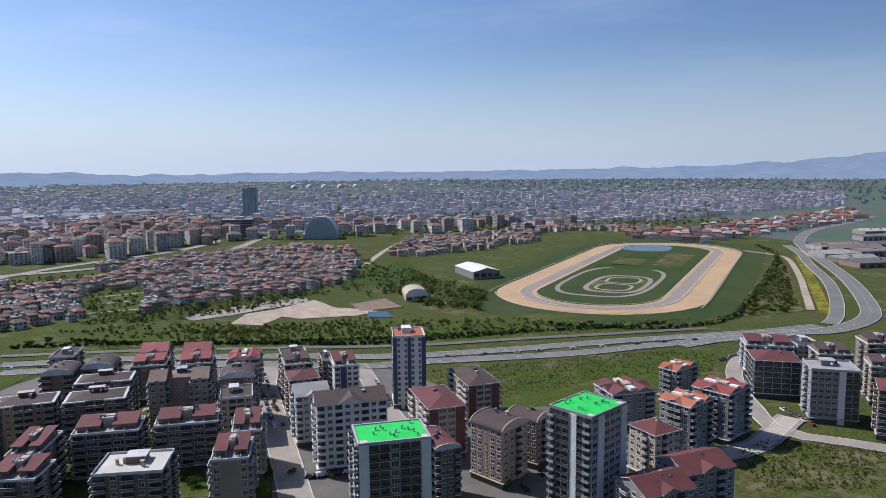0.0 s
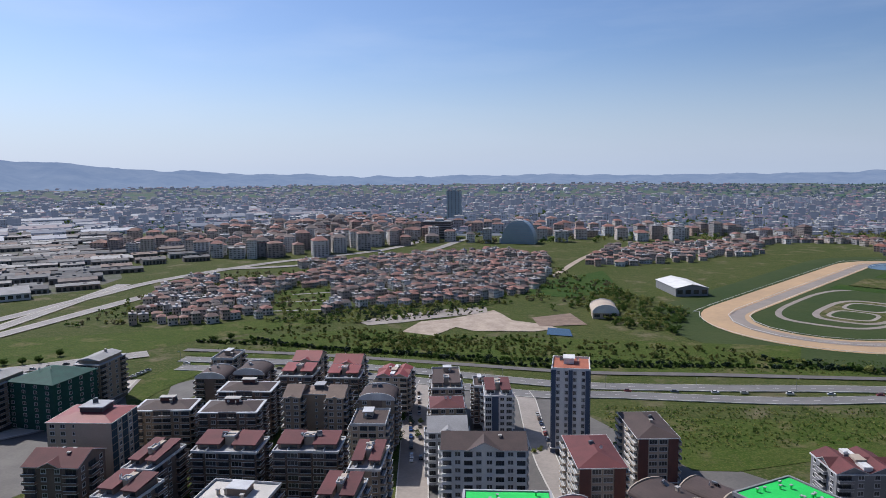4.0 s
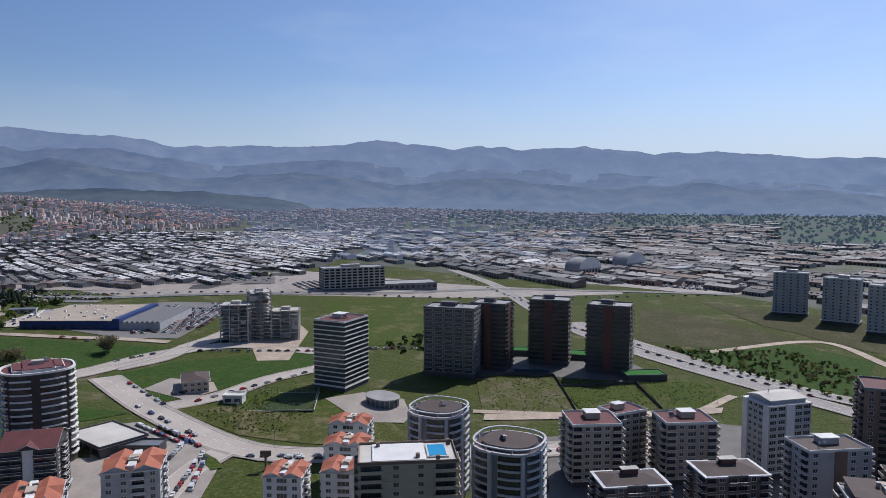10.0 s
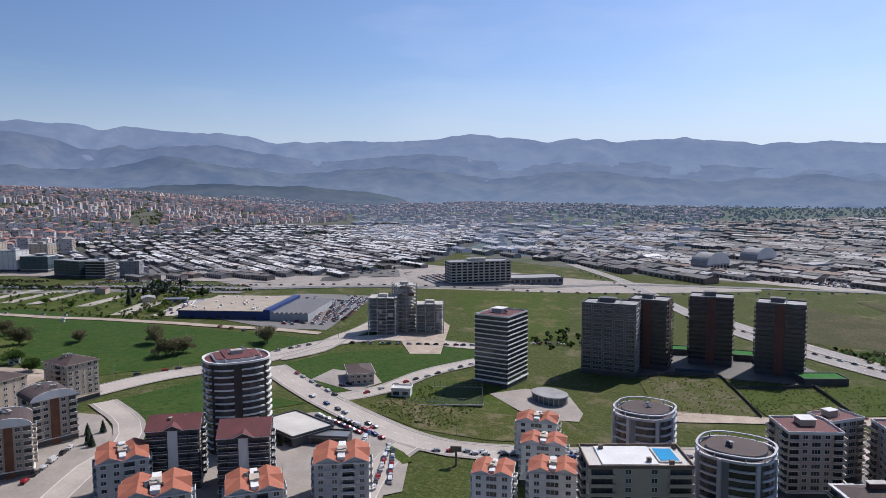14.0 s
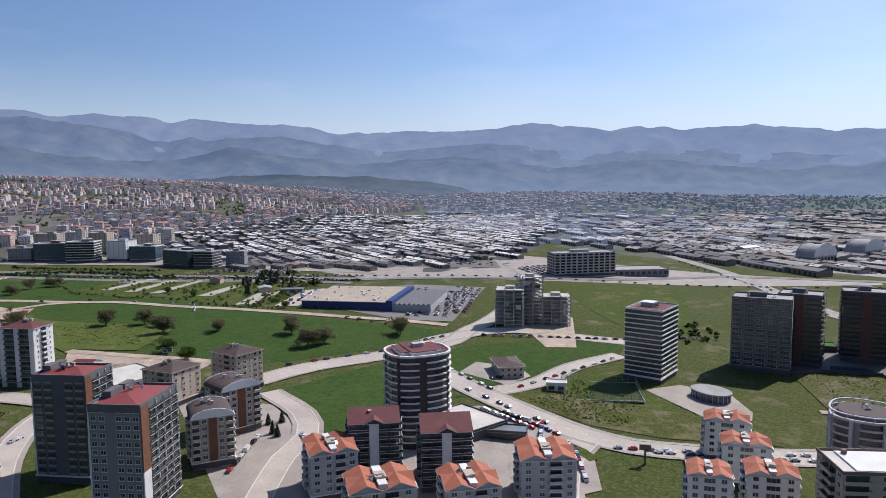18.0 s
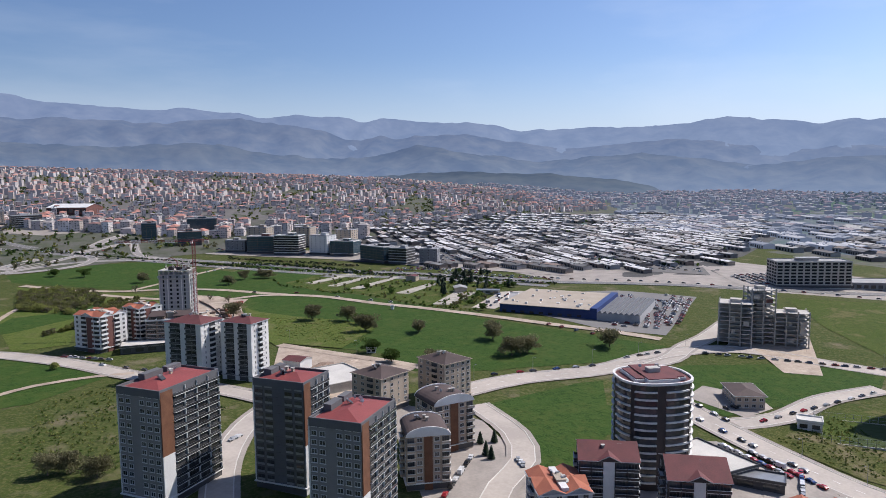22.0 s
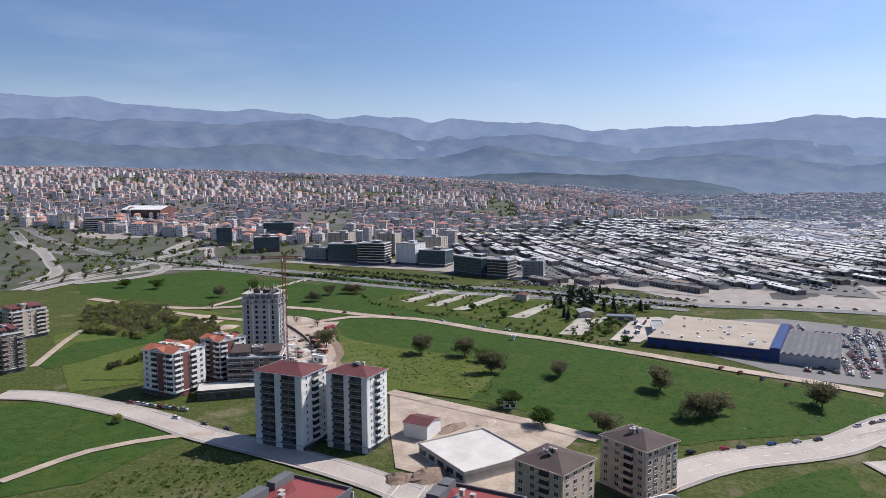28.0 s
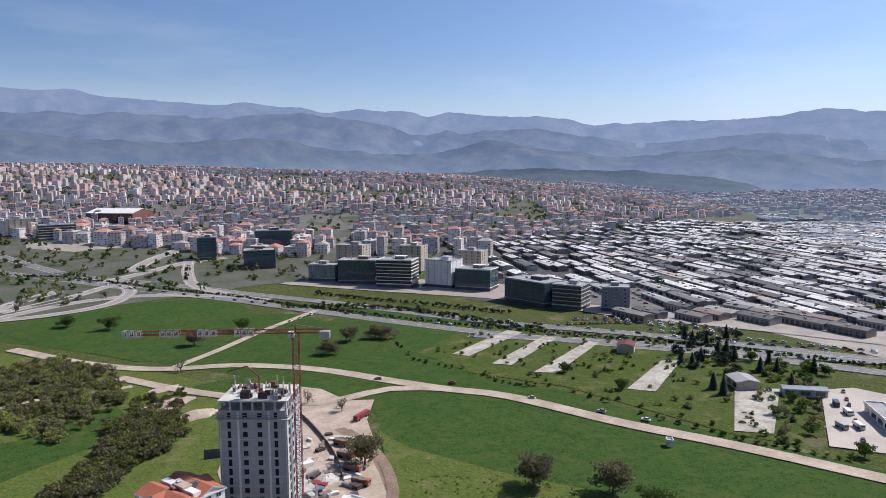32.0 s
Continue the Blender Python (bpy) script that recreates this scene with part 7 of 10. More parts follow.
road('dirt_track', [(-313.5, -381.7), (-306.9, -358.4), (-288.3, -330.6), (-272.6, -313.6)], 4, SOIL, 'muddy wheel track round the site', lift=0.312, kerb=False, dashes=False)
road('dirt_track', [(-455.7, 181.3), (-496.7, 255.1), (-431.1, 271.6), (-386.8, 283.3), (-344.5, 267.2), (-307.9, 245.9)], 6, DIRT, 'pale dirt road across waste ground', lift=0.324, kerb=False, dashes=False)
road('dirt_track', [(-386.8, 283.3), (-395.8, 319.4), (-414.3, 387.5), (-445.5, 400.7), (-486.2, 380.6)], 5, DIRT, 'pale dirt road', lift=0.336, kerb=False, dashes=False)
road('dirt_track', [(-319.6, 61.3), (-321.3, 83.5), (-322.8, 102.0), (-329.7, 147.2), (-363.3, 175.7)], 4.5, DIRT, 'pale dirt lane past the building plot', lift=0.348, kerb=False, dashes=False)
road('highway_1', [(-838.3, -32.2), (-723.5, 30.4), (-597.7, 71.7), (-511.5, 105.1), (-443.4, 144.1), (-392.8, 182.2), (-352.8, 214.6), (-324.4, 239.3), (-300.5, 273.4), (-262.0, 314.2), (-238.2, 338.6)], 9, HIGHWAY, 'broad dusty highway', lift=0.360, kerb=True, dashes=True)
road('highway_2', [(-537.7, 105.5), (-469.7, 143.3), (-408.8, 185.7), (-368.3, 219.9), (-346.7, 258.8), (-358.7, 308.5), (-368.8, 366.4), (-412.5, 521.1)], 8, HIGHWAY, 'broad dusty highway', lift=0.372, kerb=True, dashes=True)
road('highway_3', [(-393.2, 291.0), (-390.4, 326.5), (-389.4, 382.8), (-393.4, 464.8), (-395.4, 548.6), (-363.6, 668.3), (-295.5, 801.7), (-280.4, 959.3)], 8, HIGHWAY, 'broad dusty highway through the suburbs', lift=0.384, kerb=True, dashes=False)
road('highway_4', [(-341.8, 260.8), (-348.9, 311.8), (-352.2, 387.7), (-355.5, 473.5), (-354.4, 559.4)], 8, HIGHWAY, 'dusty slip road beside the highway', lift=0.396, kerb=True, dashes=False)
road('avenue_north', [(-206.2, 320.8), (-144.4, 329.7), (-93.8, 331.8), (-38.9, 326.2), (-7.0, 333.8), (60.3, 344.6), (106.7, 359.4), (156.2, 373.0), (205.7, 386.4)], 8, TARMAC, 'dusty dual carriageway', lift=0.408, kerb=True, dashes=True)
road('avenue_north_2', [(-214.4, 334.0), (-153.1, 343.8), (-86.2, 345.6), (-24.0, 343.4), (33.0, 354.2), (75.7, 365.2), (127.1, 376.6), (178.0, 387.5), (215.9, 399.8)], 8, TARMAC, 'dusty dual carriageway', lift=0.420, kerb=True, dashes=True)
road('railway', [(-224.6, 350.5), (-159.6, 359.0), (-84.2, 361.9), (-19.4, 364.1), (35.0, 375.2), (92.4, 385.7), (149.9, 396.9)], 5, BALLAST, 'railway bed of brown ballast', lift=0.432, kerb=False, dashes=False)
road('ring_road', [(121.6, 360.0), (154.2, 375.6), (186.0, 384.6), (208.8, 386.3), (230.2, 396.4), (260.3, 425.1), (288.2, 478.1), (322.6, 559.4), (355.5, 654.5), (391.6, 762.0), (426.6, 844.2), (503.0, 958.9), (609.7, 1065.9), (728.0, 1190.0)], 11, TARMAC, 'curving grey ring road past the racecourse', lift=0.444, kerb=True, dashes=True)
road('ring_road_side', [(224.0, 404.0), (240.1, 426.0), (269.0, 478.7), (302.8, 552.6), (335.0, 643.0), (366.5, 722.8), (385.0, 790.0)], 8, TARMAC, 'second carriageway of the ring road', lift=0.42, kerb=True, dashes=False)
road('ring_road_2', [(233.4, 443.1), (262.0, 507.0), (292.3, 575.4), (331.5, 675.7), (333.6, 709.3), (318.0, 745.0)], 5, DIRT, 'straight dirt road beside the racecourse', lift=0.456, kerb=False, dashes=False)
road('street_lane', [(-83.0, 333.0), (-78.2, 301.5), (-69.5, 274.0), (-60.8, 247.9), (-49.5, 214.1), (-41.0, 189.0), (-32.0, 165.0)], 9, PAVING, 'pale street between apartment blocks lined with cars', lift=0.300, kerb=True, dashes=False)
road('street_lane_2', [(-42.0, 329.9), (-37.2, 319.2), (-28.0, 286.2), (-18.5, 257.1), (-10.0, 236.0)], 7, PAVING, 'pale street between apartment blocks lined with cars', lift=0.312, kerb=True, dashes=False)
road('street_lane_3', [(-303.1, 246.3), (-276.8, 235.6), (-241.5, 218.5), (-224.6, 202.5)], 9, PAVING, 'pale street between towers', lift=0.324, kerb=True, dashes=False)
road('street_lane_4', [(-220.7, 217.0), (-206.6, 235.0), (-199.7, 261.0), (-214.9, 297.5)], 7, ASPHALT, 'shaded street before the office blocks', lift=0.336, kerb=True, dashes=False)
road('street_east', [(157.7, 355.2), (134.8, 320.4), (123.3, 287.7), (119.9, 266.2), (117.3, 245.3), (124.4, 235.3), (136.0, 230.0), (146.4, 224.1)], 6.5, PAVING, 'pale street before the dark apartment blocks', lift=0.348, kerb=True, dashes=False)
road('street_east_2', [(128.7, 254.3), (104.7, 228.4), (86.2, 219.6), (69.1, 211.4)], 6, ASPHALT, 'shaded lane between apartment blocks', lift=0.360, kerb=True, dashes=False)
road('motorway', [(-372.0, -1010.0), (-352.0, -905.0), (-360.3, -831.3), (-386.8, -758.6), (-409.6, -683.1), (-429.8, -615.4), (-441.7, -547.1), (-461.6, -429.1), (-481.7, -359.1), (-496.6, -308.5), (-506.0, -248.3)], 9, TARMAC, 'grey motorway along the foot of the town', lift=0.372, kerb=True, dashes=True)
road('motorway_2', [(-388.0, -1012.0), (-382.0, -925.0), (-386.5, -842.0), (-395.5, -779.1), (-428.1, -700.7), (-447.9, -628.4), (-469.2, -545.8), (-485.0, -446.5), (-507.0, -371.5), (-519.0, -315.8), (-529.0, -251.7)], 9, TARMAC, 'grey motorway along the foot of the town', lift=0.384, kerb=True, dashes=True)
road('slip_road', [(-311.1, -692.8), (-357.5, -707.4), (-397.8, -727.1), (-396.2, -697.8), (-366.0, -667.5), (-326.5, -664.3), (-304.2, -671.9)], 6, HIGHWAY, 'looping motorway slip road', lift=0.396, kerb=True, dashes=False)
road('slip_road_outer', [(-262.0, -672.0), (-282.0, -686.3), (-303.2, -697.6), (-331.6, -718.3), (-362.0, -735.0)], 8, HIGHWAY, 'broad grey slip road of the interchange', lift=0.402, kerb=True, dashes=False)
road('slip_road_bend', [(-276.0, -700.0), (-298.1, -715.5), (-315.4, -738.8), (-330.6, -790.9), (-349.3, -866.6), (-352.3, -936.1)], 8, HIGHWAY, 'bending double slip road', lift=0.414, kerb=True, dashes=False)
road('slip_road_field', [(-270.6, -662.5), (-312.0, -680.0), (-360.3, -688.7), (-396.9, -676.3), (-431.4, -635.8), (-443.8, -599.5)], 6, HIGHWAY, 'pale slip road along the field edge', lift=0.426, kerb=True, dashes=False)
road('town_avenue', [(-432.0, -770.0), (-470.0, -806.0), (-503.6, -829.1), (-531.4, -853.7), (-600.0, -910.0)], 9, HIGHWAY, 'avenue climbing into the town', lift=0.438, kerb=True, dashes=False)
patch('town_forecourt', [(-436.0, -1000.0), (-412.0, -930.0), (-452.0, -862.0), (-500.0, -835.0), (-520.0, -860.0), (-470.0, -960.0)], PAVING, 'dusty forecourt of the blocks by the motorway', 'lot', lift=0.34)
road('slip_road_2', [(-396.6, -742.8), (-440.7, -758.8), (-485.2, -774.4), (-523.4, -772.1)], 7, HIGHWAY, 'avenue climbing into the town', lift=0.408, kerb=True, dashes=False)
road('slip_road_3', [(-496.2, -788.4), (-463.4, -735.4), (-438.7, -683.2), (-437.4, -640.5)], 6, HIGHWAY, 'curved slip road', lift=0.420, kerb=True, dashes=False)
road('frontage_road', [(-488.5, -642.9), (-522.0, -555.4), (-549.4, -475.2), (-548.3, -391.6), (-558.6, -328.6), (-565.5, -257.0)], 7, PAVING, 'frontage street before the glass offices', lift=0.432, kerb=False, dashes=False)
road('town_road', [(-451.6, -432.7), (-487.9, -356.4), (-526.2, -250.5), (-579.1, -148.0), (-626.8, -61.1), (-696.8, 30.8), (-706.5, 129.0), (-704.0, 248.0)], 9, TARMAC, 'busy grey arterial road', lift=0.444, kerb=True, dashes=False)
road('town_road_2', [(-388.8, 616.1), (-332.5, 652.4), (-287.5, 710.7), (-241.8, 786.0), (-235.1, 937.7)], 7, HIGHWAY, 'avenue through the suburbs', lift=0.456, kerb=True, dashes=False)
road('town_road_3', [(-74.9, 646.5), (-64.3, 772.3), (-45.2, 885.9)], 6, DIRT, 'dirt road between houses', lift=0.300, kerb=False, dashes=False)

# racecourse

# apartment blocks round the first street
block(-14.2, 275.8, 6.2, 12.2, 15.0, 13, WHITE, 'flat', ORANGE, '1W2W1W2W1', '1wWw1', 'slender white and slate-blue apartment tower with orange roof', accent=SLATE, trim=WHITE)
block(-13.5, 170.4, 14.0, 17.7, 12.8, 13, GREY, 'membrane', GREENROOF, '2rrWrr2', 'bwwb', 'grey tower with a bright green roof membrane', trim=LGREY, accent=SLATE)
block(39.6, 189.2, 43.6, 16.5, 14.0, 13, LGREY, 'membrane', GREENROOF, 'W2WWW2', 'brr2rb', 'grey tower with a bright green roof membrane and dark balconies', trim=GREY, accent=SLATE)
block(-30.2, 218.2, 15.0, 21.8, 13.0, 10, WHITE, 'gablex', BROWN, 'bwbwwbwb', 'wwbw', 'large white apartment block under a brown tiled roof', trim=WHITE)
block(-46.6, 238.6, 19.0, 11.4, 13.4, 8, LGREY, 'gablex', ROOFGREY, 'bww1b', 'wbw', 'pale grey apartment block with slate pier', accent=SLATE)
block(-54.4, 264.0, 19.0, 10.9, 12.0, 7, BEIGE, 'hip', CLARET, 'bwwb', 'wbw', 'beige apartment block under claret roof', fine=False, trim=FRAME)
block(-60.4, 283.4, 19.0, 10.9, 11.0, 7, BEIGE, 'terrace', BROWN, 'bwwb', 'wbw', 'white-trimmed beige apartment block with roof terrace')
block(-65.1, 298.4, 19.0, 10.6, 10.0, 7, BEIGE, 'flat', BROWN, 'bwwb', 'wbw', 'white-trimmed beige apartment block with flat roof')
block(-49.2, 289.2, 17.0, 4.6, 12.0, 7, TAUPE, 'flat', BROWN, 'bwb', 'wbw', 'narrow taupe apartment block beside a lane', fine=False)
block(-41.0, 282.1, 17.0, 9.6, 15.0, 7, WHITE, 'terrace', CLARET, 'W1wW', 'wbww', 'white apartment block with claret roof terrace', accent=SLATE)
block(11.0, 260.5, 18.0, 11.8, 22.0, 7, CREAM, 'hip', BROWN, '1WW1', 'bwbb', 'cream apartment block with brick-red end walls and brown roof', accent=BRICK)
block(-2.6, 230.0, 18.2, 12.0, 22.0, 8, CREAM, 'hip', CLARET, '1WW1', 'bwbb', 'cream apartment block with brick-red end walls and brown roof', accent=BRICK)
block(-1.9, 192.4, 21.8, 7.8, 14.0, 8, TAUPE, 'barrel', CLARET, 'bwwb', 'wbw', 'taupe apartment block with vaulted claret roof', fine=False)
block(16.4, 206.3, 45.3, 11.8, 12.5, 8, BEIGE, 'barrel', BROWN, 'wwbw', 'wwnww', 'beige apartment block with a curved brown roof', trim=CREAM)
block(26.6, 218.0, 54.6, 8.7, 10.8, 7, BEIGE, 'barrel', BROWN, 'wbw', 'wwnww', 'beige apartment block with a curved brown roof', trim=CREAM)
block(94.4, 278.2, 38.1, 14.7, 7.9, 6, GREY, 'gables', ORANGE, 'bwwb', 'wbbw', 'grey apartment block with orange gable roofs', fine=False)
block(79.5, 225.6, 38.6, 13.3, 11.3, 8, GREY, 'gables', ORANGE, 'bwwb', 'wbbw', 'grey apartment block with orange gable roofs', fine=False)
block(96.0, 238.5, 40.1, 14.7, 13.3, 8, GREY, 'gables', RED, 'bwwb', 'wbbw', 'grey apartment block with orange-red gable roofs', fine=False)
block(65.9, 251.9, 15.5, 16.9, 14.0, 6, GREY, 'gables', CLARET, 'bwwb', 'wbw', 'grey apartment block with red gable roofs', fine=False)
block(63.4, 206.6, 28.4, 9.8, 10.7, 7, CREAM, 'hip', CLARET, 'wbww', 'wwbw', 'cream apartment block under a dark red roof')
block(53.8, 174.0, 22.0, 15.0, 13.0, 6, GREY, 'gablex', CLARET, 'bwwbw', 'wbww', 'broad apartment block under dark claret gables', trim=WHITE)
block(68.5, 186.5, 22.0, 16.0, 13.0, 6, GREY, 'gablex', CLARET, 'bwwbw', 'wbww', 'broad apartment block under dark claret gables', trim=WHITE)
block(145.8, 313.4, -13.5, 19.7, 14.0, 6, LGREY, 'terrace', CLARET, 'bwwbwb', 'wbw', 'pale apartment block with claret roof', fine=False)
block(135.1, 283.6, -13.1, 16.9, 16.0, 7, DARK, 'hip', CLARET, 'rrrrr', 'rrr', 'dark apartment block wrapped in white balcony bands', trim=WHITE)
block(162.9, 314.9, -2.1, 10.6, 14.0, 6, LGREY, 'flat', BROWN, 'wwwb', 'wbw', 'pale grey apartment block with regular windows', fine=False)
block(166.6, 298.8, -9.7, 13.3, 14.0, 6, TAUPE, 'terrace', BROWN, 'bwwb', 'wbw', 'taupe apartment block with roof terrace', fine=False)
block(142.3, 254.1, -14.5, 15.9, 14.0, 9, GREY, 'flat', ROOFGREY, 'WWWW2rr', 'wbw', 'grey apartment block with dark ribbon balconies', trim=LGREY)
block(192.3, 306.3, -10.0, 14.1, 14.0, 7, TAUPE, 'terrace', BROWN, 'bwwb', 'wbw', 'taupe apartment block with white trims', fine=False)
block(173.1, 270.4, -19.0, 12.8, 12.0, 7, BEIGE, 'terrace', BROWN, 'bwwb', 'wbw', 'beige apartment block with white trims', fine=False)
block(156.6, 236.1, -27.8, 13.4, 14.0, 8, TAUPE, 'hip', CLARET, 'bwwb', 'wbw', 'taupe apartment block with red roof', fine=False)

# estate of taupe blocks
block(-103.6, 211.5, 12.5, 18.6, 11.6, 7, TAUPE, 'terrace', CLARET, 'bWbWb', 'bwb', 'taupe apartment block with claret penthouse roofs and white parapets', group='estate blocks', accent=TAUPE, fine=True)
block(-81.6, 217.8, 13.6, 18.4, 10.8, 7, TAUPE, 'terrace', CLARET, 'bWbWb', 'bwb', 'taupe apartment block with claret penthouse roofs and white parapets', group='estate blocks', accent=TAUPE, fine=True)
block(-118.6, 235.2, 17, 18.3, 11.8, 8, TAUPE, 'cross', BROWN, 'bwbbwb', 'bwb', 'taupe apartment block under a low brown roof with white eaves', group='estate blocks', accent=TAUPE, fine=True)
block(-125.2, 255.3, 15, 18.3, 11.3, 8, TAUPE, 'cross', BROWN, 'bwbbwb', 'bwb', 'taupe apartment block under a low brown roof with white eaves', group='estate blocks', accent=TAUPE, fine=False)
block(-140.3, 230.7, 19, 17.8, 11.1, 8, BEIGE, 'cross', BROWN, 'bwbbwb', 'bwb', 'taupe apartment block under a low brown roof with white eaves', group='estate blocks', accent=TAUPE, fine=True)
block(-150.5, 271.9, 13, 11.4, 12.0, 7, TAUPE, 'barrel', BROWN, 'b1b', 'bwb', 'taupe apartment block with a vaulted roof', group='estate blocks', accent=TAUPE, fine=False)
block(-138.9, 280.4, 12, 12.0, 12.0, 7, TAUPE, 'barrel', BROWN, 'b1b', 'bwb', 'taupe apartment block with a vaulted roof', group='estate blocks', accent=TAUPE, fine=False)
block(-162.3, 298.0, 12, 9.2, 14.0, 7, BEIGE, 'flat', BROWN, 'wwb', 'bwb', 'beige apartment block with a dark flat roof', group='estate blocks', accent=TAUPE, fine=False)
block(-123.2, 297.5, 12, 10.4, 13.0, 8, CREAM, 'gablex', RED, 'bwwb', 'bwb', 'beige apartment block with red roof and pale trims', group='estate blocks', accent=TAUPE, fine=False)
block(-120.0, 282.8, 12, 12.9, 11.5, 7, TAUPE, 'terrace', RED, 'bwwb', 'bwb', 'beige apartment block with red roof and pale trims', group='estate blocks', accent=TAUPE, fine=False)
block(-105.2, 297.5, 13, 10.6, 12.2, 8, CREAM, 'gablex', RED, 'bwwb', 'bwb', 'beige apartment block with red roof and pale trims', group='estate blocks', accent=TAUPE, fine=False)
block(-101.8, 285.0, 13.5, 12.6, 11.0, 7, TAUPE, 'terrace', RED, 'bwwb', 'bwb', 'beige apartment block with red roof and pale trims', group='estate blocks', accent=TAUPE, fine=False)
block(-84.3, 293.4, 10, 12.0, 14.0, 7, CREAM, 'gables', RED, 'wwwb', 'bwb', 'beige apartment block with red roof and pale trims', group='estate blocks', accent=TAUPE, fine=False)
block(-77.1, 259.2, 14, 12.0, 11.3, 8, BEIGE, 'barrel', BROWN, 'w1w', 'bwb', 'taupe apartment block with a vaulted roof', group='estate blocks', accent=TAUPE, fine=True)
block(-73.5, 243.6, 15, 10.8, 14.0, 7, CREAM, 'flat', BROWN, 'wbbw', 'bwb', 'cream apartment block with a dark flat roof and white parapet', group='estate blocks', accent=TAUPE, fine=True)
block(-61.4, 213.8, 13, 8.4, 16.0, 7, BEIGE, 'terrace', CLARET, 'w.w', 'bwb', 'taupe apartment block with claret penthouse roofs and white parapets', group='estate blocks', accent=TAUPE, fine=True)
block(-60.0, 192.8, 10, 9.8, 14.5, 7, BEIGE, 'terrace', CLARET, 'w..w', 'bwb', 'taupe apartment block with claret penthouse roofs and white parapets', group='estate blocks', accent=TAUPE, fine=True)
block(-84.0, 184.0, 8, 17.5, 14.0, 7, TAUPE, 'flat', PALE, 'bwbwb', 'bwb', 'taupe apartment block with a pale roof deck and white parapets', group='estate blocks', accent=TAUPE, fine=True)
block(-119.0, 198.0, 8, 8.6, 17.5, 7, TAUPE, 'terrace', CLARET, 'w.w', 'bwb', 'taupe apartment block with claret penthouse roofs and white parapets', group='estate blocks', accent=TAUPE, fine=True)
block(-112.0, 179.5, 4, 11.8, 12.0, 7, TAUPE, 'terrace', CLARET, 'wbw', 'bwb', 'taupe apartment block with claret penthouse roofs and white parapets', group='estate blocks', accent=TAUPE, fine=True)
for u, wide, deep, back in ((-7.2, 5.4, 12.8, 0.0), (0.0, 9.2, 9.0, 1.9), (7.2, 5.4, 12.8, 0.0)):
    q = pose(-95.4, 250.2, 0, 0, 0, 13.0) @ Vector((u, back, 0))
    block(q.x, q.y, 13.0, wide, deep, 9, BEIGE, 'gablex' if back == 0 else 'lowhip', TAUPE, 'ww' if back == 0 else '.n.', 'bwb', 'wing of a tall beige apartment block round a recessed middle', group='estate blocks', accent=TAUPE)
patch('estate_garden', [(-172.0, 222.0), (-172.0, 300.0), (-95.0, 308.0), (-76.0, 282.0), (-56.0, 222.0), (-48.0, 186.0), (-60.0, 165.0), (-125.0, 165.0)], GRASS, 'green gardens between the apartment blocks', 'lawn', lift=0.16)
road('garden_drive', [(-160.0, 216.0), (-146.5, 258.0), (-135.0, 300.0)], 3.2, PAVING, 'pale paved drive between garden lawns', lift=0.24, kerb=False)
road('garden_drive', [(-134.0, 208.0), (-122.0, 254.0), (-112.0, 300.0)], 3.2, PAVING, 'pale paved drive between garden lawns', lift=0.24, kerb=False)
road('garden_drive', [(-98.0, 185.0), (-92.0, 212.5), (-88.0, 240.0)], 3.2, PAVING, 'pale paved drive between garden lawns', lift=0.24, kerb=False)
road('garden_drive', [(-72.0, 200.0), (-77.0, 237.5), (-84.0, 275.0)], 3.2, PAVING, 'pale paved drive between garden lawns', lift=0.24, kerb=False)

# blocks by the highway
block(-238.2, 241.2, 80.0, 10.9, 12.2, 14, TAUPE, 'flat', ROOFGREY, '....', 'WWWW', 'tall windowless-ended grey office tower', trim=GREY, accent=DARK)
block(-220.9, 237.7, 99.1, 16.3, 11.9, 8, BEIGE, 'shed', ROOFGREY, 'bwwb', 'wbbw', 'beige apartment block with a white metal roof', trim=LGREY)
block(-204.6, 271.0, 98.4, 17.7, 10.7, 8, BEIGE, 'shed', ROOFGREY, 'bwwb', 'wbbw', 'beige apartment block with a white metal roof', trim=LGREY)
block(-205.6, 247.7, 92.3, 21.9, 20.8, 8, NET, 'hip', NET, 'wwww', 'wwww', 'apartment block wrapped in dark green building net', trim=NET, shop=False)
block(-147.6, 206.6, 13.7, 19.3, 15.4, 10, CREAM, 'lowhip', RED, 'wwn...', 'gwgwg', 'cream apartment block under a flat-pitched red roof', trim=WHITE)
block(-177.0, 179.5, 98.8, 13.4, 15.1, 9, TAUPE, 'hip', BROWN, 'bbwb', 'b1wb', 'taupe apartment block with white balconies', accent=TAUPE)
block(-138.5, 186.5, 13.0, 15.0, 13.0, 8, TAUPE, 'gablex', CLARET, 'bwwb', 'wbw', 'taupe apartment block under steep brown gables')
block(-272.9, 207.2, 77.1, 24.0, 16.0, 14, TAUPE, 'flat', CLARET, 'wb.WbW', 'bwb', 'tall taupe tower with grey centre strip', trim=GREY, accent=LGREY)
block(-274.4, 169.5, 116.5, 16.6, 12.2, 11, LGREY, 'shed', PALE, 'WW2WW', '2wwW2', 'white tower with dark ribbon windows', trim=WHITE)
block(-257.0, 108.4, 103.9, 15.8, 14.6, 9, CREAM, 'flat', CLARET, 'bwWwb', 'bwb', 'cream apartment block with claret flat roof', trim=WHITE)
block(-269.3, 119.1, 126.2, 12.8, 9.6, 9, CREAM, 'flat', CLARET, 'bwWb', 'bwb', 'cream apartment block with claret flat roof', trim=WHITE)
block(-263.3, 138.2, 104.2, 16.5, 13.0, 9, CREAM, 'flat', CLARET, 'bwWwb', 'bwb', 'cream apartment block with claret flat roof', trim=WHITE)
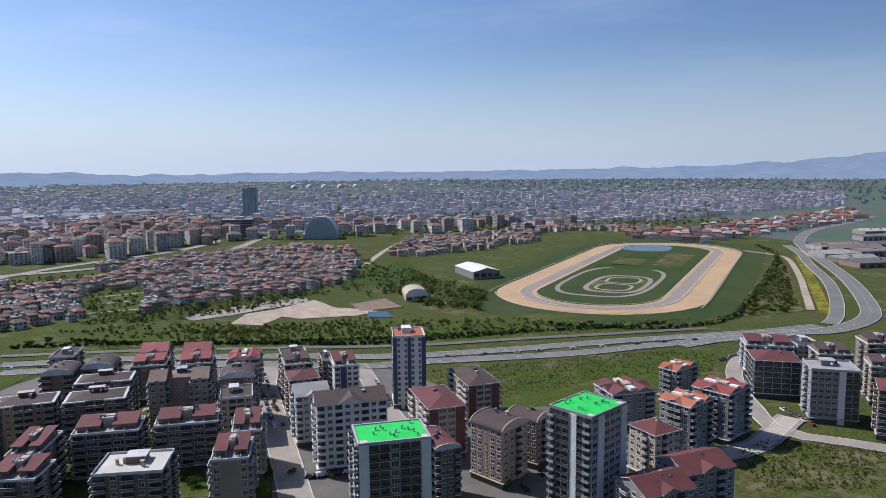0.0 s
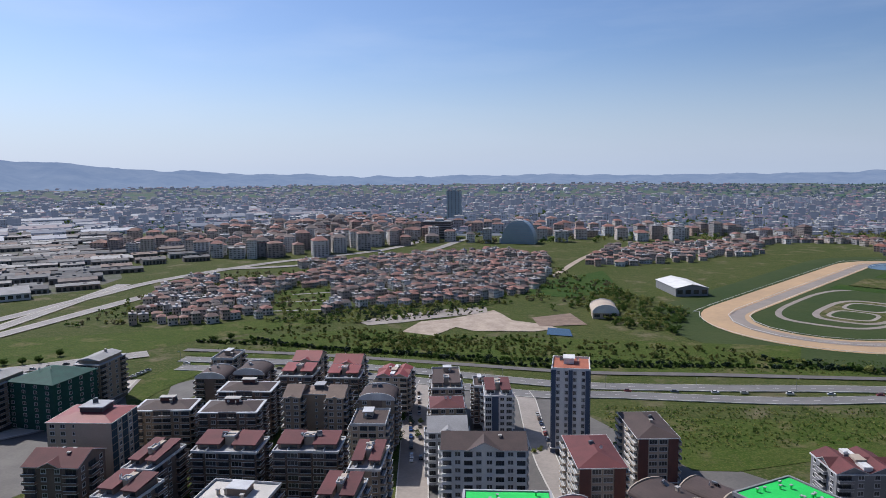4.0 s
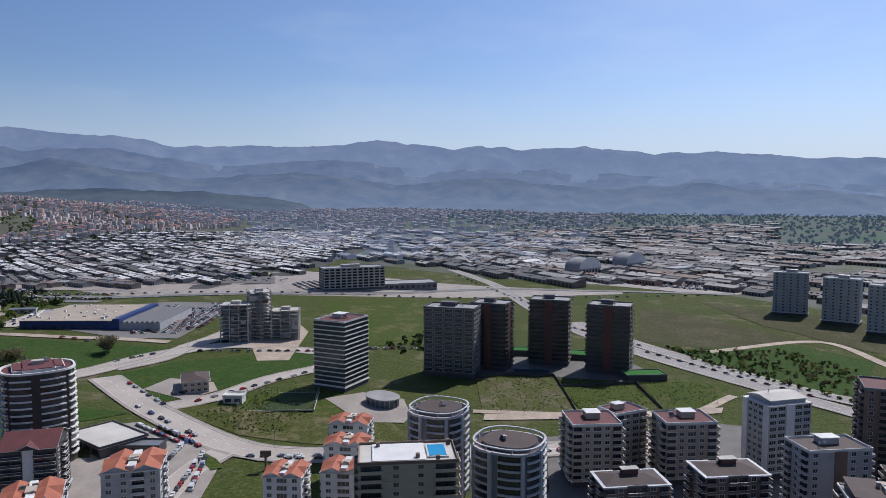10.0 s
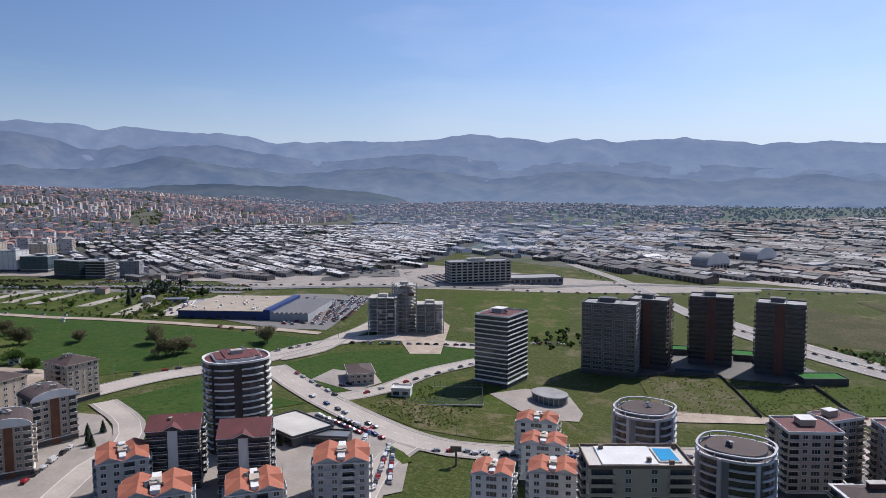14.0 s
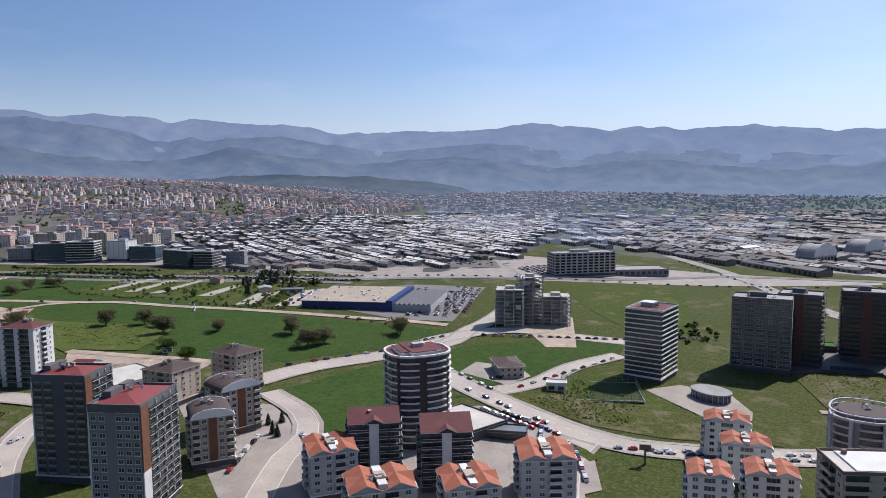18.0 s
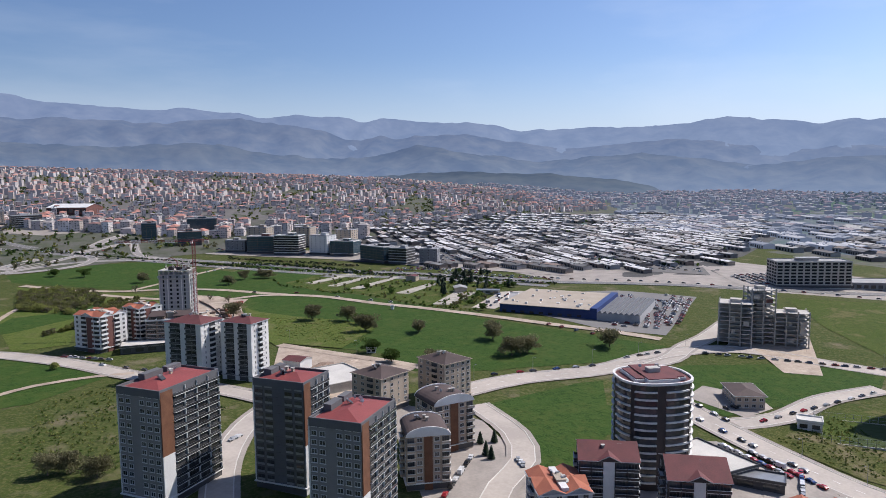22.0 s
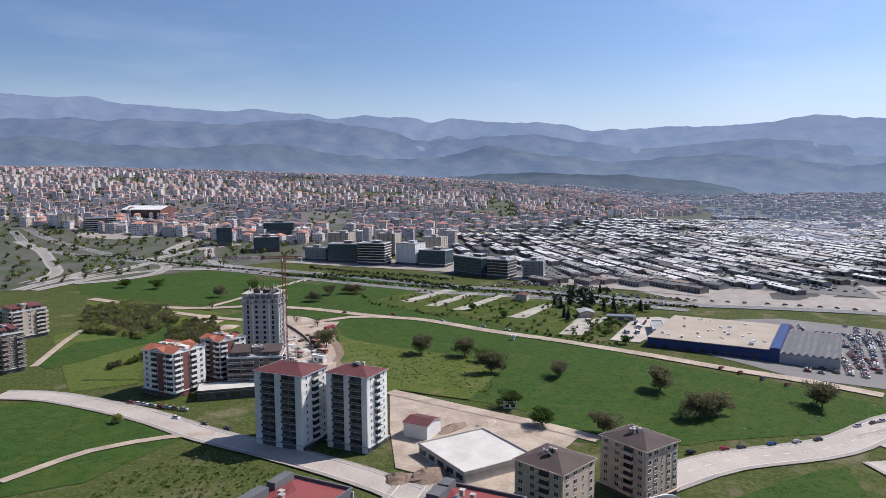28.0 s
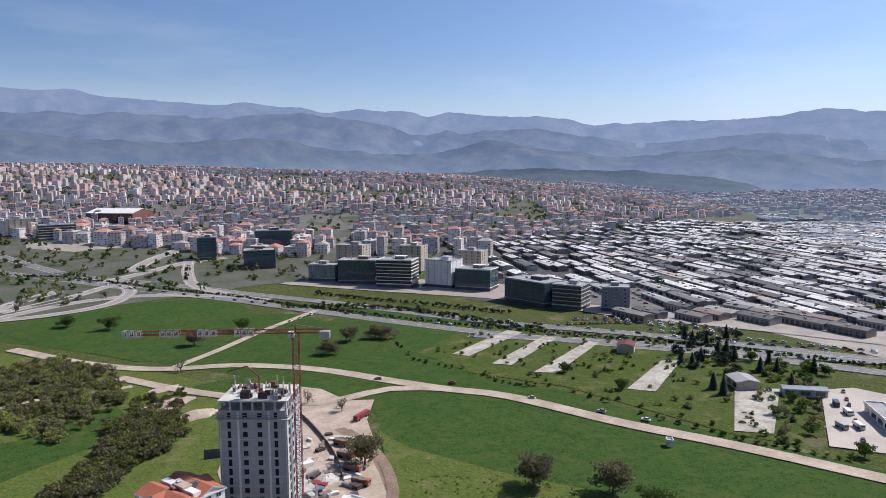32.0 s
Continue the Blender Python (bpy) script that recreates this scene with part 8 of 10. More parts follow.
block(-214.9, 117.2, 106.5, 17.4, 10.3, 8, TAUPE, 'cross', BROWN, 'bwbbwb', 'bwb', 'taupe apartment block under a brown roof with white eaves')
block(-226.8, 144.3, 105.7, 17.7, 11.2, 8, TAUPE, 'cross', BROWN, 'bwbbwb', 'bwb', 'taupe apartment block under a brown roof with white eaves')
block(-185.5, 127.5, 106.1, 16.7, 10.8, 8, TAUPE, 'cross', BROWN, 'bwbbwb', 'bwb', 'taupe apartment block under a brown roof with white eaves')
block(-191.9, 153.9, 104.0, 17.0, 11.5, 8, TAUPE, 'cross', BROWN, 'bwbbwb', 'bwb', 'taupe apartment block under a brown roof with white eaves')
block(-245.2, 175.8, 107.0, 19.4, 11.6, 9, LGREY, 'flat', BROWN, 'w.1ww', 'bwb', 'pale grey apartment block with dark centre strip', accent=TAUPE, trim=WHITE)
block(-212.5, 179.5, 85.7, 20.0, 14.0, 8, TAUPE, 'terrace', BROWN, 'bbwb', 'bwb', 'taupe apartment block with white balconies')
block(-240.6, 199.7, 85.1, 16.7, 14.0, 6, CREAM, 'hip', BROWN, 'bwwb', 'bwb', 'cream apartment block under a brown roof')
block(-183.3, 183.9, 111.6, 17.4, 11.6, 8, TAUPE, 'hip', BROWN, 'bwwb', 'bbw', 'taupe apartment block with white balconies')

# towers round the boulevard
block(-380.3, 42.4, 83.9, 26.0, 15.0, 15, ANTHRACITE, 'flat', ROOFGREY, 'WWWWW', 'WWW', 'dark charcoal residential tower under construction', fine=False, trim=ANTHRACITE, fh=2.33, accent=DARK, group='dark towers')
block(-398.3, 60.7, 78.5, 19.0, 15.0, 15, ANTHRACITE, 'flat', ROOFGREY, 'kk1kk', 'k1k', 'dark charcoal residential tower under construction with brown panel strips', fine=False, trim=ANTHRACITE, fh=2.33, accent=BRICK, group='dark towers')
block(-415.4, 91.1, 84.6, 20.8, 15.0, 15, ANTHRACITE, 'flat', ROOFGREY, 'kk1kk', 'k1k', 'dark charcoal residential tower under construction with brown panel strips', fine=False, trim=ANTHRACITE, fh=2.33, accent=BRICK, group='dark towers')
block(-402.1, 122.3, 78.6, 21.6, 15.0, 15, ANTHRACITE, 'flat', ROOFGREY, 'kk1kk', 'k1k', 'dark charcoal residential tower under construction with brown panel strips', fine=False, trim=ANTHRACITE, fh=2.33, accent=BRICK, group='dark towers')
block(-345.5, -5.3, 164.3, 20.3, 16.9, 15, LGREY, 'flat', CLARET, 'sss', 'sss', 'white-banded office tower with dark ribbon windows', fh=2.15, trim=WHITE, name='office_tower', category='office tower')
block(-603.7, 268.1, 74.0, 24.1, 15.0, 14, LGREY, 'flat', ROOFGREY, 'wwwww', 'www', 'white residential tower, nearly finished', fh=2.3, trim=WHITE, group='white towers', fine=False)
block(-570.3, 293.1, 63.2, 23.3, 15.0, 14, LGREY, 'flat', ROOFGREY, 'wwwww', 'www', 'white residential tower, nearly finished', fh=2.3, trim=WHITE, group='white towers', fine=False)
block(-532.4, 305.8, 61.6, 17.9, 15.0, 14, LGREY, 'flat', ROOFGREY, 'wwwww', 'www', 'white residential tower, nearly finished', fh=2.3, trim=WHITE, group='white towers', fine=False)
block(-199.5, 60.2, 106.0, 24.7, 14.0, 12, CREAM, 'deck', PALE, 'bwwb', 'wbbw', 'cream block with a white roof deck', trim=CREAM)

# orange-roofed houses and brown blocks
block(-259.5, 26.4, 92.9, 13.4, 9.0, 6, WHITE, 'gables', ORANGE, 'wWw', 'wbw', 'white town house block with orange tiled gables', trim=WHITE, group='orange-roofed houses')
block(-239.7, 31.6, 95.0, 13.4, 9.0, 6, WHITE, 'gables', ORANGE, 'wWw', 'wbw', 'white town house block with orange tiled gables', trim=WHITE, group='orange-roofed houses')
block(-219.8, 37.4, 96.5, 13.0, 10.0, 6, WHITE, 'gables', ORANGE, 'wWw', 'wbw', 'white town house block with orange tiled gables', trim=WHITE, group='orange-roofed houses')
block(-213.2, 21.7, 95.7, 10.9, 10.0, 6, WHITE, 'gables', ORANGE, 'wWw', 'wbw', 'white town house block with orange tiled gables', trim=WHITE, group='orange-roofed houses')
block(-183.5, -78.9, 132.1, 13.1, 14.0, 6, LGREY, 'gables', ORANGE, 'wwbw', 'wbw', 'pale grey block with orange tiled gables and white trims', trim=WHITE, group='orange-roofed houses')
block(-169.4, -56.1, 126.6, 16.6, 13.0, 6, LGREY, 'gables', ORANGE, 'wwbw', 'wbw', 'pale grey block with orange tiled gables and white trims', trim=WHITE, group='orange-roofed houses')
block(-207.2, -22.2, 113.5, 15.4, 14.0, 6, LGREY, 'gables', ORANGE, 'wwbw', 'wbw', 'pale grey block with orange tiled gables and white trims', trim=WHITE, group='orange-roofed houses')
block(-185.5, -37.8, 123.6, 14.4, 14.0, 5, LGREY, 'gables', ORANGE, 'wwbw', 'wbw', 'pale grey block with orange tiled gables and white trims', trim=WHITE, group='orange-roofed houses')
block(-199.4, -72.9, 118.0, 14.7, 14.0, 8, UMBER, 'gablex', CLARET, 'bb1bb', 'wbw', 'dark brown apartment block with white gable trims', trim=FRAME, accent=WHITE)
block(-203.7, -51.6, 116.2, 14.4, 16.0, 8, UMBER, 'gablex', CLARET, 'bb1bb', 'wbw', 'dark brown apartment block with white gable trims', trim=FRAME, accent=WHITE)
block(-246.6, -159.1, 166.9, 13.3, 15.5, 7, CREAM, 'hip', BROWN, 'wwnww', 'wwbw', 'cream apartment block with brown attic and hipped roof', trim=CREAM, accent=CREAM)
block(-223.0, -171.3, -183.3, 14.5, 15.0, 6, CREAM, 'hip', BROWN, 'wwnw', 'wwbw', 'cream apartment block with brown attic and hipped roof', trim=CREAM, accent=CREAM)
block(-185.2, -122.0, 136.3, 12.2, 13.0, 7, CREAM, 'barrel', BROWN, 'bw1wb', 'wbw', 'apartment block with arched roof and coloured balconies', trim=WHITE, accent=WOOD)
block(-209.5, -132.6, 155.3, 14.0, 13.0, 7, CREAM, 'barrel', BROWN, 'bw1wb', 'wbw', 'apartment block with arched roof and coloured balconies', trim=WHITE, accent=WOOD)

# dark red-roofed towers
block(-138.1, -173.1, -166.1, 22.3, 14.0, 14, TOWERGREY, 'inset', RED, '3rrrr', 'ww.www', 'grey tower under a red roof with white-framed balconies', trim=WHITE, accent=WOOD, group='red-roofed towers')
block(-160.8, -149.9, -165.4, 12.9, 15.7, 14, ANTHRACITE, 'inset', RED, '3rrr', 'dd.dd', 'grey tower under a red roof with white-framed balconies', trim=WHITE, accent=WOOD, group='red-roofed towers')
block(-152.4, -118.6, -164.2, 18.9, 13.4, 14, TOWERGREY, 'inset', RED, '3rrrr', 'ww.www', 'grey tower under a red roof with white-framed balconies', trim=WHITE, accent=WOOD, group='red-roofed towers')

# pair of black and white blocks and their neighbours
block(-207.1, -261.1, -163.9, 13.9, 18.4, 11, WHITE, 'hip', CLARET, 'nbn', '2kk2kk2', 'white apartment block with black glass balconies', trim=LGREY, group='black and white blocks')
block(-218.8, -242.6, -165.7, 11.4, 15.3, 11, WHITE, 'hip', CLARET, 'nbn', '2kk2kk2', 'white apartment block with black glass balconies', trim=LGREY, group='black and white blocks')
block(-210.9, -343.1, -168.3, 16.1, 17.3, 8, WHITE, 'gables', ORANGE, 'b1bw', 'wb1b', 'white block with brown panels and orange gables', trim=WHITE, accent=BRICK)
block(-234.2, -344.4, -175.8, 13.4, 13.2, 8, WHITE, 'gables', ORANGE, 'b1bw', 'wb1b', 'white block with brown panels and orange gables', trim=WHITE, accent=BRICK)
block(-237.0, -323.8, 136.6, 21.5, 14.0, 6, TAUPE, 'terrace', BROWN, 'bbwb', 'wbw', 'unfinished taupe apartment block')
block(-177.1, -430.2, -173.8, 9.4, 14.0, 8, TAUPE, 'terrace', CLARET, 'bwb', 'bwwb', 'taupe block with claret panels', accent=BRICK)
block(-207.5, -497.1, -170.9, 18.5, 12.0, 7, CREAM, 'terrace', CLARET, 'bwb', 'bwwb', 'cream block with claret panels', accent=BRICK)

# round towers
round_tower(-236.6, 61.8, 75.2, 8.3, 8.5, 12, GREY, 'grey oval apartment tower with a ring pergola on the roof', BROWN, crown=True, trim=SILVER)
round_tower(-217.2, 85.1, 75.1, 9.3, 9, 11, GREY, 'grey oval apartment tower with a ring pergola on the roof', BROWN, crown=True, trim=SILVER)
round_tower(-229.9, -71.7, 132.9, 10.5, 9.5, 14, UMBER, 'dark oval apartment tower with white curved balconies and claret roof', CLARET, trim=WHITE)

# building shells and sites
shell(-412.9, -91.8, 102.4, 16.7, 14, 10, 'raw concrete building shell with open floors')
shell(-424.2, -82.8, 123.2, 13.1, 12, 13, 'raw concrete building shell with open floors')
shell(-431.0, -68.7, 108.4, 17.0, 12, 8, 'raw concrete building shell with open floors')
site_tower(-256.0, -344.7, 128.8, 15.8, 12.5, 14, 2.3)

# houses by the boulevard

# special buildings
store(-440.0, -192.0, 100.8, 85.0, 62.0, 5.0)
villa(-319.0, -66.0, 30.0, 17.0, 11.0, 5.0, 'cream two-storey house with a brown hipped roof')
play_court(-311.5, -22.5, 15.0, 26.0, 32.0)
glass_pavilion(-322.0, 21.0, 50.0, 9.0, 6.5, 3.4)
gantry_sign(-241.7, 2.4, 100.0)
hall(-232.5, -205.5, 72.0, 26.0, 24.0, 3.0, 'low flat building with a pale concrete roof', 'flat', CONCRETE, PALE, 'low_building', 'building')
hall(-226.0, -318.0, 146.0, 34.0, 12.0, 3.2, 'low shop pavilion with a pale roof', 'flat', DARK, PALE, 'shop_pavilion', 'shop')
hall(-238.0, -232.0, 12.0, 9.0, 9.0, 5.0, 'small white house with a red roof', 'gable', WHITE, CLARET, 'house', 'house')
hall(-20.0, 497.0, 10.0, 16.0, 22.0, 3.5, 'pale orange air hall with a vaulted roof', 'barrel', CREAM, CREAM, 'air_hall', 'hall')
hall(29.0, 600.0, 20.0, 24.0, 42.0, 6.0, 'grandstand with a broad white sloping roof', 'gable', GREY, WHITE, 'grandstand', 'grandstand')
for x in (-592.0, -532.0, -473.0, -409.0, -347.0):
    dome = Shape()
    for k in range(5):
        a0, a1 = math.pi / 2 * k / 5, math.pi / 2 * (k + 1) / 5
        ring = [(math.cos(2 * math.pi * i / 16), math.sin(2 * math.pi * i / 16)) for i in range(16)]
        vs = [(13 * math.cos(q) * u, 13 * math.cos(q) * v, 3 + 13 * math.sin(q)) for q in (a0, a1) for u, v in ring]
        dome.add(vs, [(i, (i + 1) % 16, 16 + (i + 1) % 16, 16 + i) for i in range(16)], WHITE)
    e = thing("storage_dome", pose(x, 2853.0, -12.0), "white storage dome on the far edge of the town", "dome", "storage domes")
    part("dome_shell", dome.mesh("dome_shell"), e)
    part("base_wall", Shape().prism(oval(13.2, 13.2, 16, 2.0), 0.0, 3.0, LGREY).mesh("base_wall"), e)
sail_building(-152.0, 915.0, 0.0)
office(-330.0, 1222.0, 10.0, 24.0, 22.0, 17, TOWERGLASS, 'w', 'tall blue-grey glass office tower', trim=GREY, fh=3.2)
office(-278.0, 960.0, 10.0, 40.0, 30.0, 7, TOWERGLASS, 's', 'glass centre with a pale roof', fh=3.2)
hall(-472.0, 420.0, 52.0, 92.0, 30.0, 5.0, 'long white factory hall', 'gable', WHITE, ROOFGREY, 'factory_hall', 'factory')
hall(-555.0, -1040.0, 118.0, 62.0, 40.0, 9.0, 'sports hall with a white roof and red walls', 'gable', BRICK, WHITE, 'sports_hall', 'hall')
office(-556, -458, 80, 36, 22, 6, DARK, 'g', 'dark glass office building by the motorway')
office(-555, -430, 100, 19, 18, 6, LGREY, 's', 'office building with white bands')
office(-565, -404, 116, 17, 16, 6, GREY, 'w', 'grey office building with square windows')
office(-562, -543, 100, 22, 18, 8, WHITE, 'n', 'white hotel block with small windows')
office(-541, -571, 116, 27, 20, 8, BLUEGLASS, 's', 'banded glass office building by the motorway', trim=WHITE)
office(-533, -604, 122, 29, 20, 7, BRICK, 'g', 'brown glass office building by the motorway')
office(-570, -518, 106, 27, 18, 6, BLUEGLASS, 'g', 'dark glass office with a pale top', trim=WHITE)
office(-520, -630, 118, 22, 14, 5, GREY, 'w', 'plain grey office building by the motorway')
office(-520, -716, 146, 26, 24, 6, BLUEGLASS, 'g', 'blue glass office with a red roof edge', trim=BRICK)
office(-508, -778, 146, 16, 14, 8, TAUPE, 'g', 'office block with a curved white roof')
office(-580, -775, 140, 34, 24, 8, BLUEGLASS, 'g', 'green-blue glass office building')
office(-560, -640, 110, 24, 16, 9, CREAM, 'w', 'cream apartment block behind the offices')
office(-590, -600, 110, 20, 16, 9, CREAM, 'w', 'cream apartment block behind the offices')
office(-600, -545, 106, 20, 16, 9, CREAM, 'w', 'cream apartment block behind the offices')
office(-452, -962, 166, 34, 18, 6, WHITE, 's', 'white banded office block by the motorway')
office(-492, -926, 160, 30, 18, 5, LGREY, 's', 'pale banded block with a flat roof by the motorway')
office(-430, -1000, 164, 22, 16, 7, CREAM, 'w', 'cream block with square windows by the motorway')
office(-500, -880, 150, 20, 16, 4, CREAM, 'w', 'low cream block beside the avenue')
office(-640, -92, 122, 56, 20, 8, CONCRETE, 'v', 'long unfinished concrete office slab')
hall(-668.0, -55.0, 116.0, 66.0, 26.0, 5.0, 'long low hall with a pale roof edge beside the unfinished office', 'flat', GREY, ROOFGREY, 'low_building', 'building')
patch('foundation_slab', [(-414.9, -414.6), (-474.9, -423.4), (-474.0, -413.4), (-416.7, -405.7)], SLAB, 'bare weathered concrete foundation slab in the grass', 'slab', lift=0.45)
patch('foundation_slab', [(-412.9, -389.6), (-475.9, -400.2), (-474.1, -392.2), (-416.2, -381.0)], SLAB, 'bare weathered concrete foundation slab in the grass', 'slab', lift=0.45)
patch('foundation_slab', [(-413.4, -367.0), (-478.6, -376.4), (-478.9, -370.2), (-418.0, -358.4)], SLAB, 'bare weathered concrete foundation slab in the grass', 'slab', lift=0.45)
patch('foundation_slab', [(-443.1, -291.3), (-454.3, -277.3), (-401.2, -265.0), (-395.6, -276.0)], SLAB, 'bare weathered concrete foundation slab in the grass', 'slab', lift=0.45)
patch('foundation_slab', [(-416.3, -324.7), (-465.5, -331.4), (-471.1, -324.4), (-419.9, -314.3)], SLAB, 'bare weathered concrete foundation slab in the grass', 'slab', lift=0.45)
tower_crane(-261.0, -336.5, 49.9, -48.0, 40.0)
patch('town_ground', [(-196.0, -683.0), (-475.0, -650.0), (-642.0, -602.0), (-872.0, -603.0), (-1139.0, -600.0), (-1435.0, -567.0), (-1849.0, -742.0), (-1820.0, -1205.0), (-1175.0, -1862.0), (-385.0, -2030.0)], URBAN, 'dusty streets between the houses of the town', 'pavement', lift=0.22, step=90.0)
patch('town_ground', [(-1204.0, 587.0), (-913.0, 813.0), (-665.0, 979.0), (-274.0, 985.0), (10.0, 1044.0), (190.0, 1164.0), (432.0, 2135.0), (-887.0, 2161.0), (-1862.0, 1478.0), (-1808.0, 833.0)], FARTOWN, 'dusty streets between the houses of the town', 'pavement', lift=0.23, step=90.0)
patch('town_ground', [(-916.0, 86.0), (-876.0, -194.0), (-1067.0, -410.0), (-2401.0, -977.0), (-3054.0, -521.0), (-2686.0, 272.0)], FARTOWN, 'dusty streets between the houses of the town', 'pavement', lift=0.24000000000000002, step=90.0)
hall(-449.0, -290.0, 40.0, 11.0, 9.0, 3.4, 'old pale house with a grey roof among conifers', 'gable', CREAM, ROOFGREY, 'house', 'house')
hall(-472.0, -352.0, 20.0, 9.0, 8.0, 4.0, 'small pale house with a red roof', 'gable', CREAM, CLARET, 'house', 'house')
hall(-452.0, -268.0, 118.0, 16.0, 5.0, 3.0, 'grey storage shed beside the yard', 'gable', LGREY, METAL, 'shed', 'shed')
hall(-436.0, -238.0, 28.0, 24.0, 6.0, 3.2, 'long pale storage shed beside the yard', 'flat', WHITE, ROOFGREY, 'shed', 'shed')
hall(-247.7, -60.2, 62.0, 24.0, 17.0, 3.0, 'low market hall with a pale flat roof', 'flat', DARK, PALE, 'market_hall', 'hall')
hall(-244.9, -44.6, 100.0, 14.0, 7.0, 2.6, 'dark roadside cafe with a glass front', 'flat', DARK, METAL, 'cafe', 'cafe')
hall(-305.5, -40.3, 100.0, 8.0, 6.0, 3.0, 'small white hut beside the play court', 'flat', WHITE, PALE, 'hut', 'hut')
hall(-370.0, -287.9, 30.0, 2.2, 1.6, 1.6, 'tiny white cabin at the field edge', 'flat', WHITE, ROOFGREY, 'cabin', 'cabin')
hall(-279.5, -225.8, 130.0, 4.5, 2.2, 1.9, 'white guard cabin beside the track', 'flat', WHITE, ROOFGREY, 'cabin', 'cabin')
truck(-445.5, -255.4, 20, 'small truck parked in the grey yard', SLATE, 0.9)
truck(-437.8, -250.2, 28, 'small truck parked in the grey yard', WHITE, 0.9)
truck(-424.6, -244.3, 36, 'small truck parked in the grey yard', WHITE, 0.9)
truck(-421.0, -248.8, 44, 'small truck parked in the grey yard', LGREY, 0.9)

# towns
town('villa_estate', 'rows of small houses with brown and red roofs', [(-367.3, 514.4), (-380.0, 600.0), (-300.0, 690.0), (-255.0, 735.0), (-190.0, 810.0), (-100.0, 790.0), (-82.0, 690.0), (-75.8, 568.9), (-108.9, 513.7), (-159.1, 488.7), (-195.9, 457.0), (-225.1, 540.2), (-270.2, 542.0), (-249.9, 481.5), (-226.9, 437.0), (-260.4, 402.8), (-292.8, 388.6)], (8.0, 10.6), 38, (4.4, 7.6), (2, 3), 41, keep=0.86, flat=0.2, jitter=0.36, bend=13.0, gaps=1.3, villas=True)
town('villa_estate_east', 'red-roofed houses among trees', [(-60.0, 700.0), (-50.0, 850.0), (-20.0, 900.0), (225.0, 1059.0), (330.0, 965.0), (190.0, 930.0), (140.0, 885.0), (60.0, 790.0), (-5.0, 735.0)], (10, 12), 20, (5, 9), (2, 3), 42, keep=0.8, flat=0.12, jitter=0.36, bend=9.0, gaps=1.4, villas=True)
town('suburb', 'apartment blocks of the suburb', [(-634.2, 709.2), (-604.4, 850.9), (-453.3, 1183.8), (-299.6, 993.7), (-301.4, 799.3), (-372.9, 683.6), (-457.2, 701.0)], (22, 24), 25, (10, 17), (5, 9), 43, keep=0.75, bend=9.0, jitter=0.32, villas=True)
town('suburb_west', 'apartment blocks of the suburb', [(-433.5, 688.5), (-381.8, 685.1), (-344.2, 820.6), (-246.6, 871.3), (-64.1, 959.0), (187.1, 990.8), (192.3, 1113.2), (-342.8, 1120.6), (-634.3, 1013.5)], (24, 26), 25, (10, 17), (4, 8), 44, keep=0.66, bend=9.0, jitter=0.32, gaps=1.3, villas=True)
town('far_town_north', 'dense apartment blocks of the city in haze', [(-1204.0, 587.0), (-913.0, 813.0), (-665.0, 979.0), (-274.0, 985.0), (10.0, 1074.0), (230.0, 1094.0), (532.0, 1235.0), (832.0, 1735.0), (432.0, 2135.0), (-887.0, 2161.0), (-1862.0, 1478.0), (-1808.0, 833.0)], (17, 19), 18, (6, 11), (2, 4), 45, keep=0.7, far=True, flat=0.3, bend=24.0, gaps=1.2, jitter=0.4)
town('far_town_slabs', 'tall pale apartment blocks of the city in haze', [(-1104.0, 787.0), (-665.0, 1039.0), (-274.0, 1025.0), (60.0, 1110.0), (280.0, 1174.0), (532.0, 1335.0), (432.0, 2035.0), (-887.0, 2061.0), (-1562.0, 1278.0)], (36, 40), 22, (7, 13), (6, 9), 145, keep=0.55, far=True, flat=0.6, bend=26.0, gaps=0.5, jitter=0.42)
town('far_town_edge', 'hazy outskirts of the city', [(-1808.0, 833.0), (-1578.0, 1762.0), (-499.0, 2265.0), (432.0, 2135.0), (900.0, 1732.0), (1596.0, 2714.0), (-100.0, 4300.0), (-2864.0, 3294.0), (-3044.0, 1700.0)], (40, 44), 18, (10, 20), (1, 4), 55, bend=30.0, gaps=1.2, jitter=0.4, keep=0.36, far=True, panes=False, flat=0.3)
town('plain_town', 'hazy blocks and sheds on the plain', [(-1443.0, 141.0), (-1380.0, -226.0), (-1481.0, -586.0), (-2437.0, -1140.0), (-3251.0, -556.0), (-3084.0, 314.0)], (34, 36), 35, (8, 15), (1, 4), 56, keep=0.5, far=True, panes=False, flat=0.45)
sheds('plain_sheds', 'pale sheds on the plain', [(-916.0, 86.0), (-876.0, -194.0), (-1067.0, -410.0), (-1481.0, -586.0), (-1479.0, -243.0), (-1592.0, 157.0)], (10, 22), 40, (20, 56), (10, 17), (3.5, 5), 57, keep=0.6, far=True, gaps=1.3)
town('far_town_east', 'red-roofed houses and blocks behind the racecourse', [(230.4, 1151.0), (426.6, 1962.6), (874.0, 2263.1), (1121.8, 1978.5), (831.9, 1464.2), (514.5, 1274.7), (335.6, 1101.0)], (20, 22), 18, (6, 11), (2, 4), 91, keep=0.66, far=True, flat=0.15, bend=14.0, gaps=1.2, jitter=0.36)
town('red_terraces', 'long rows of red-roofed terraced houses', [(219.5, 895.9), (435.2, 1055.4), (766.2, 1342.0), (683.9, 1133.0), (420.7, 912.7), (303.4, 812.6)], (12, 22), -20, (9, 12), (2, 3), 46, keep=0.85, flat=0.0)
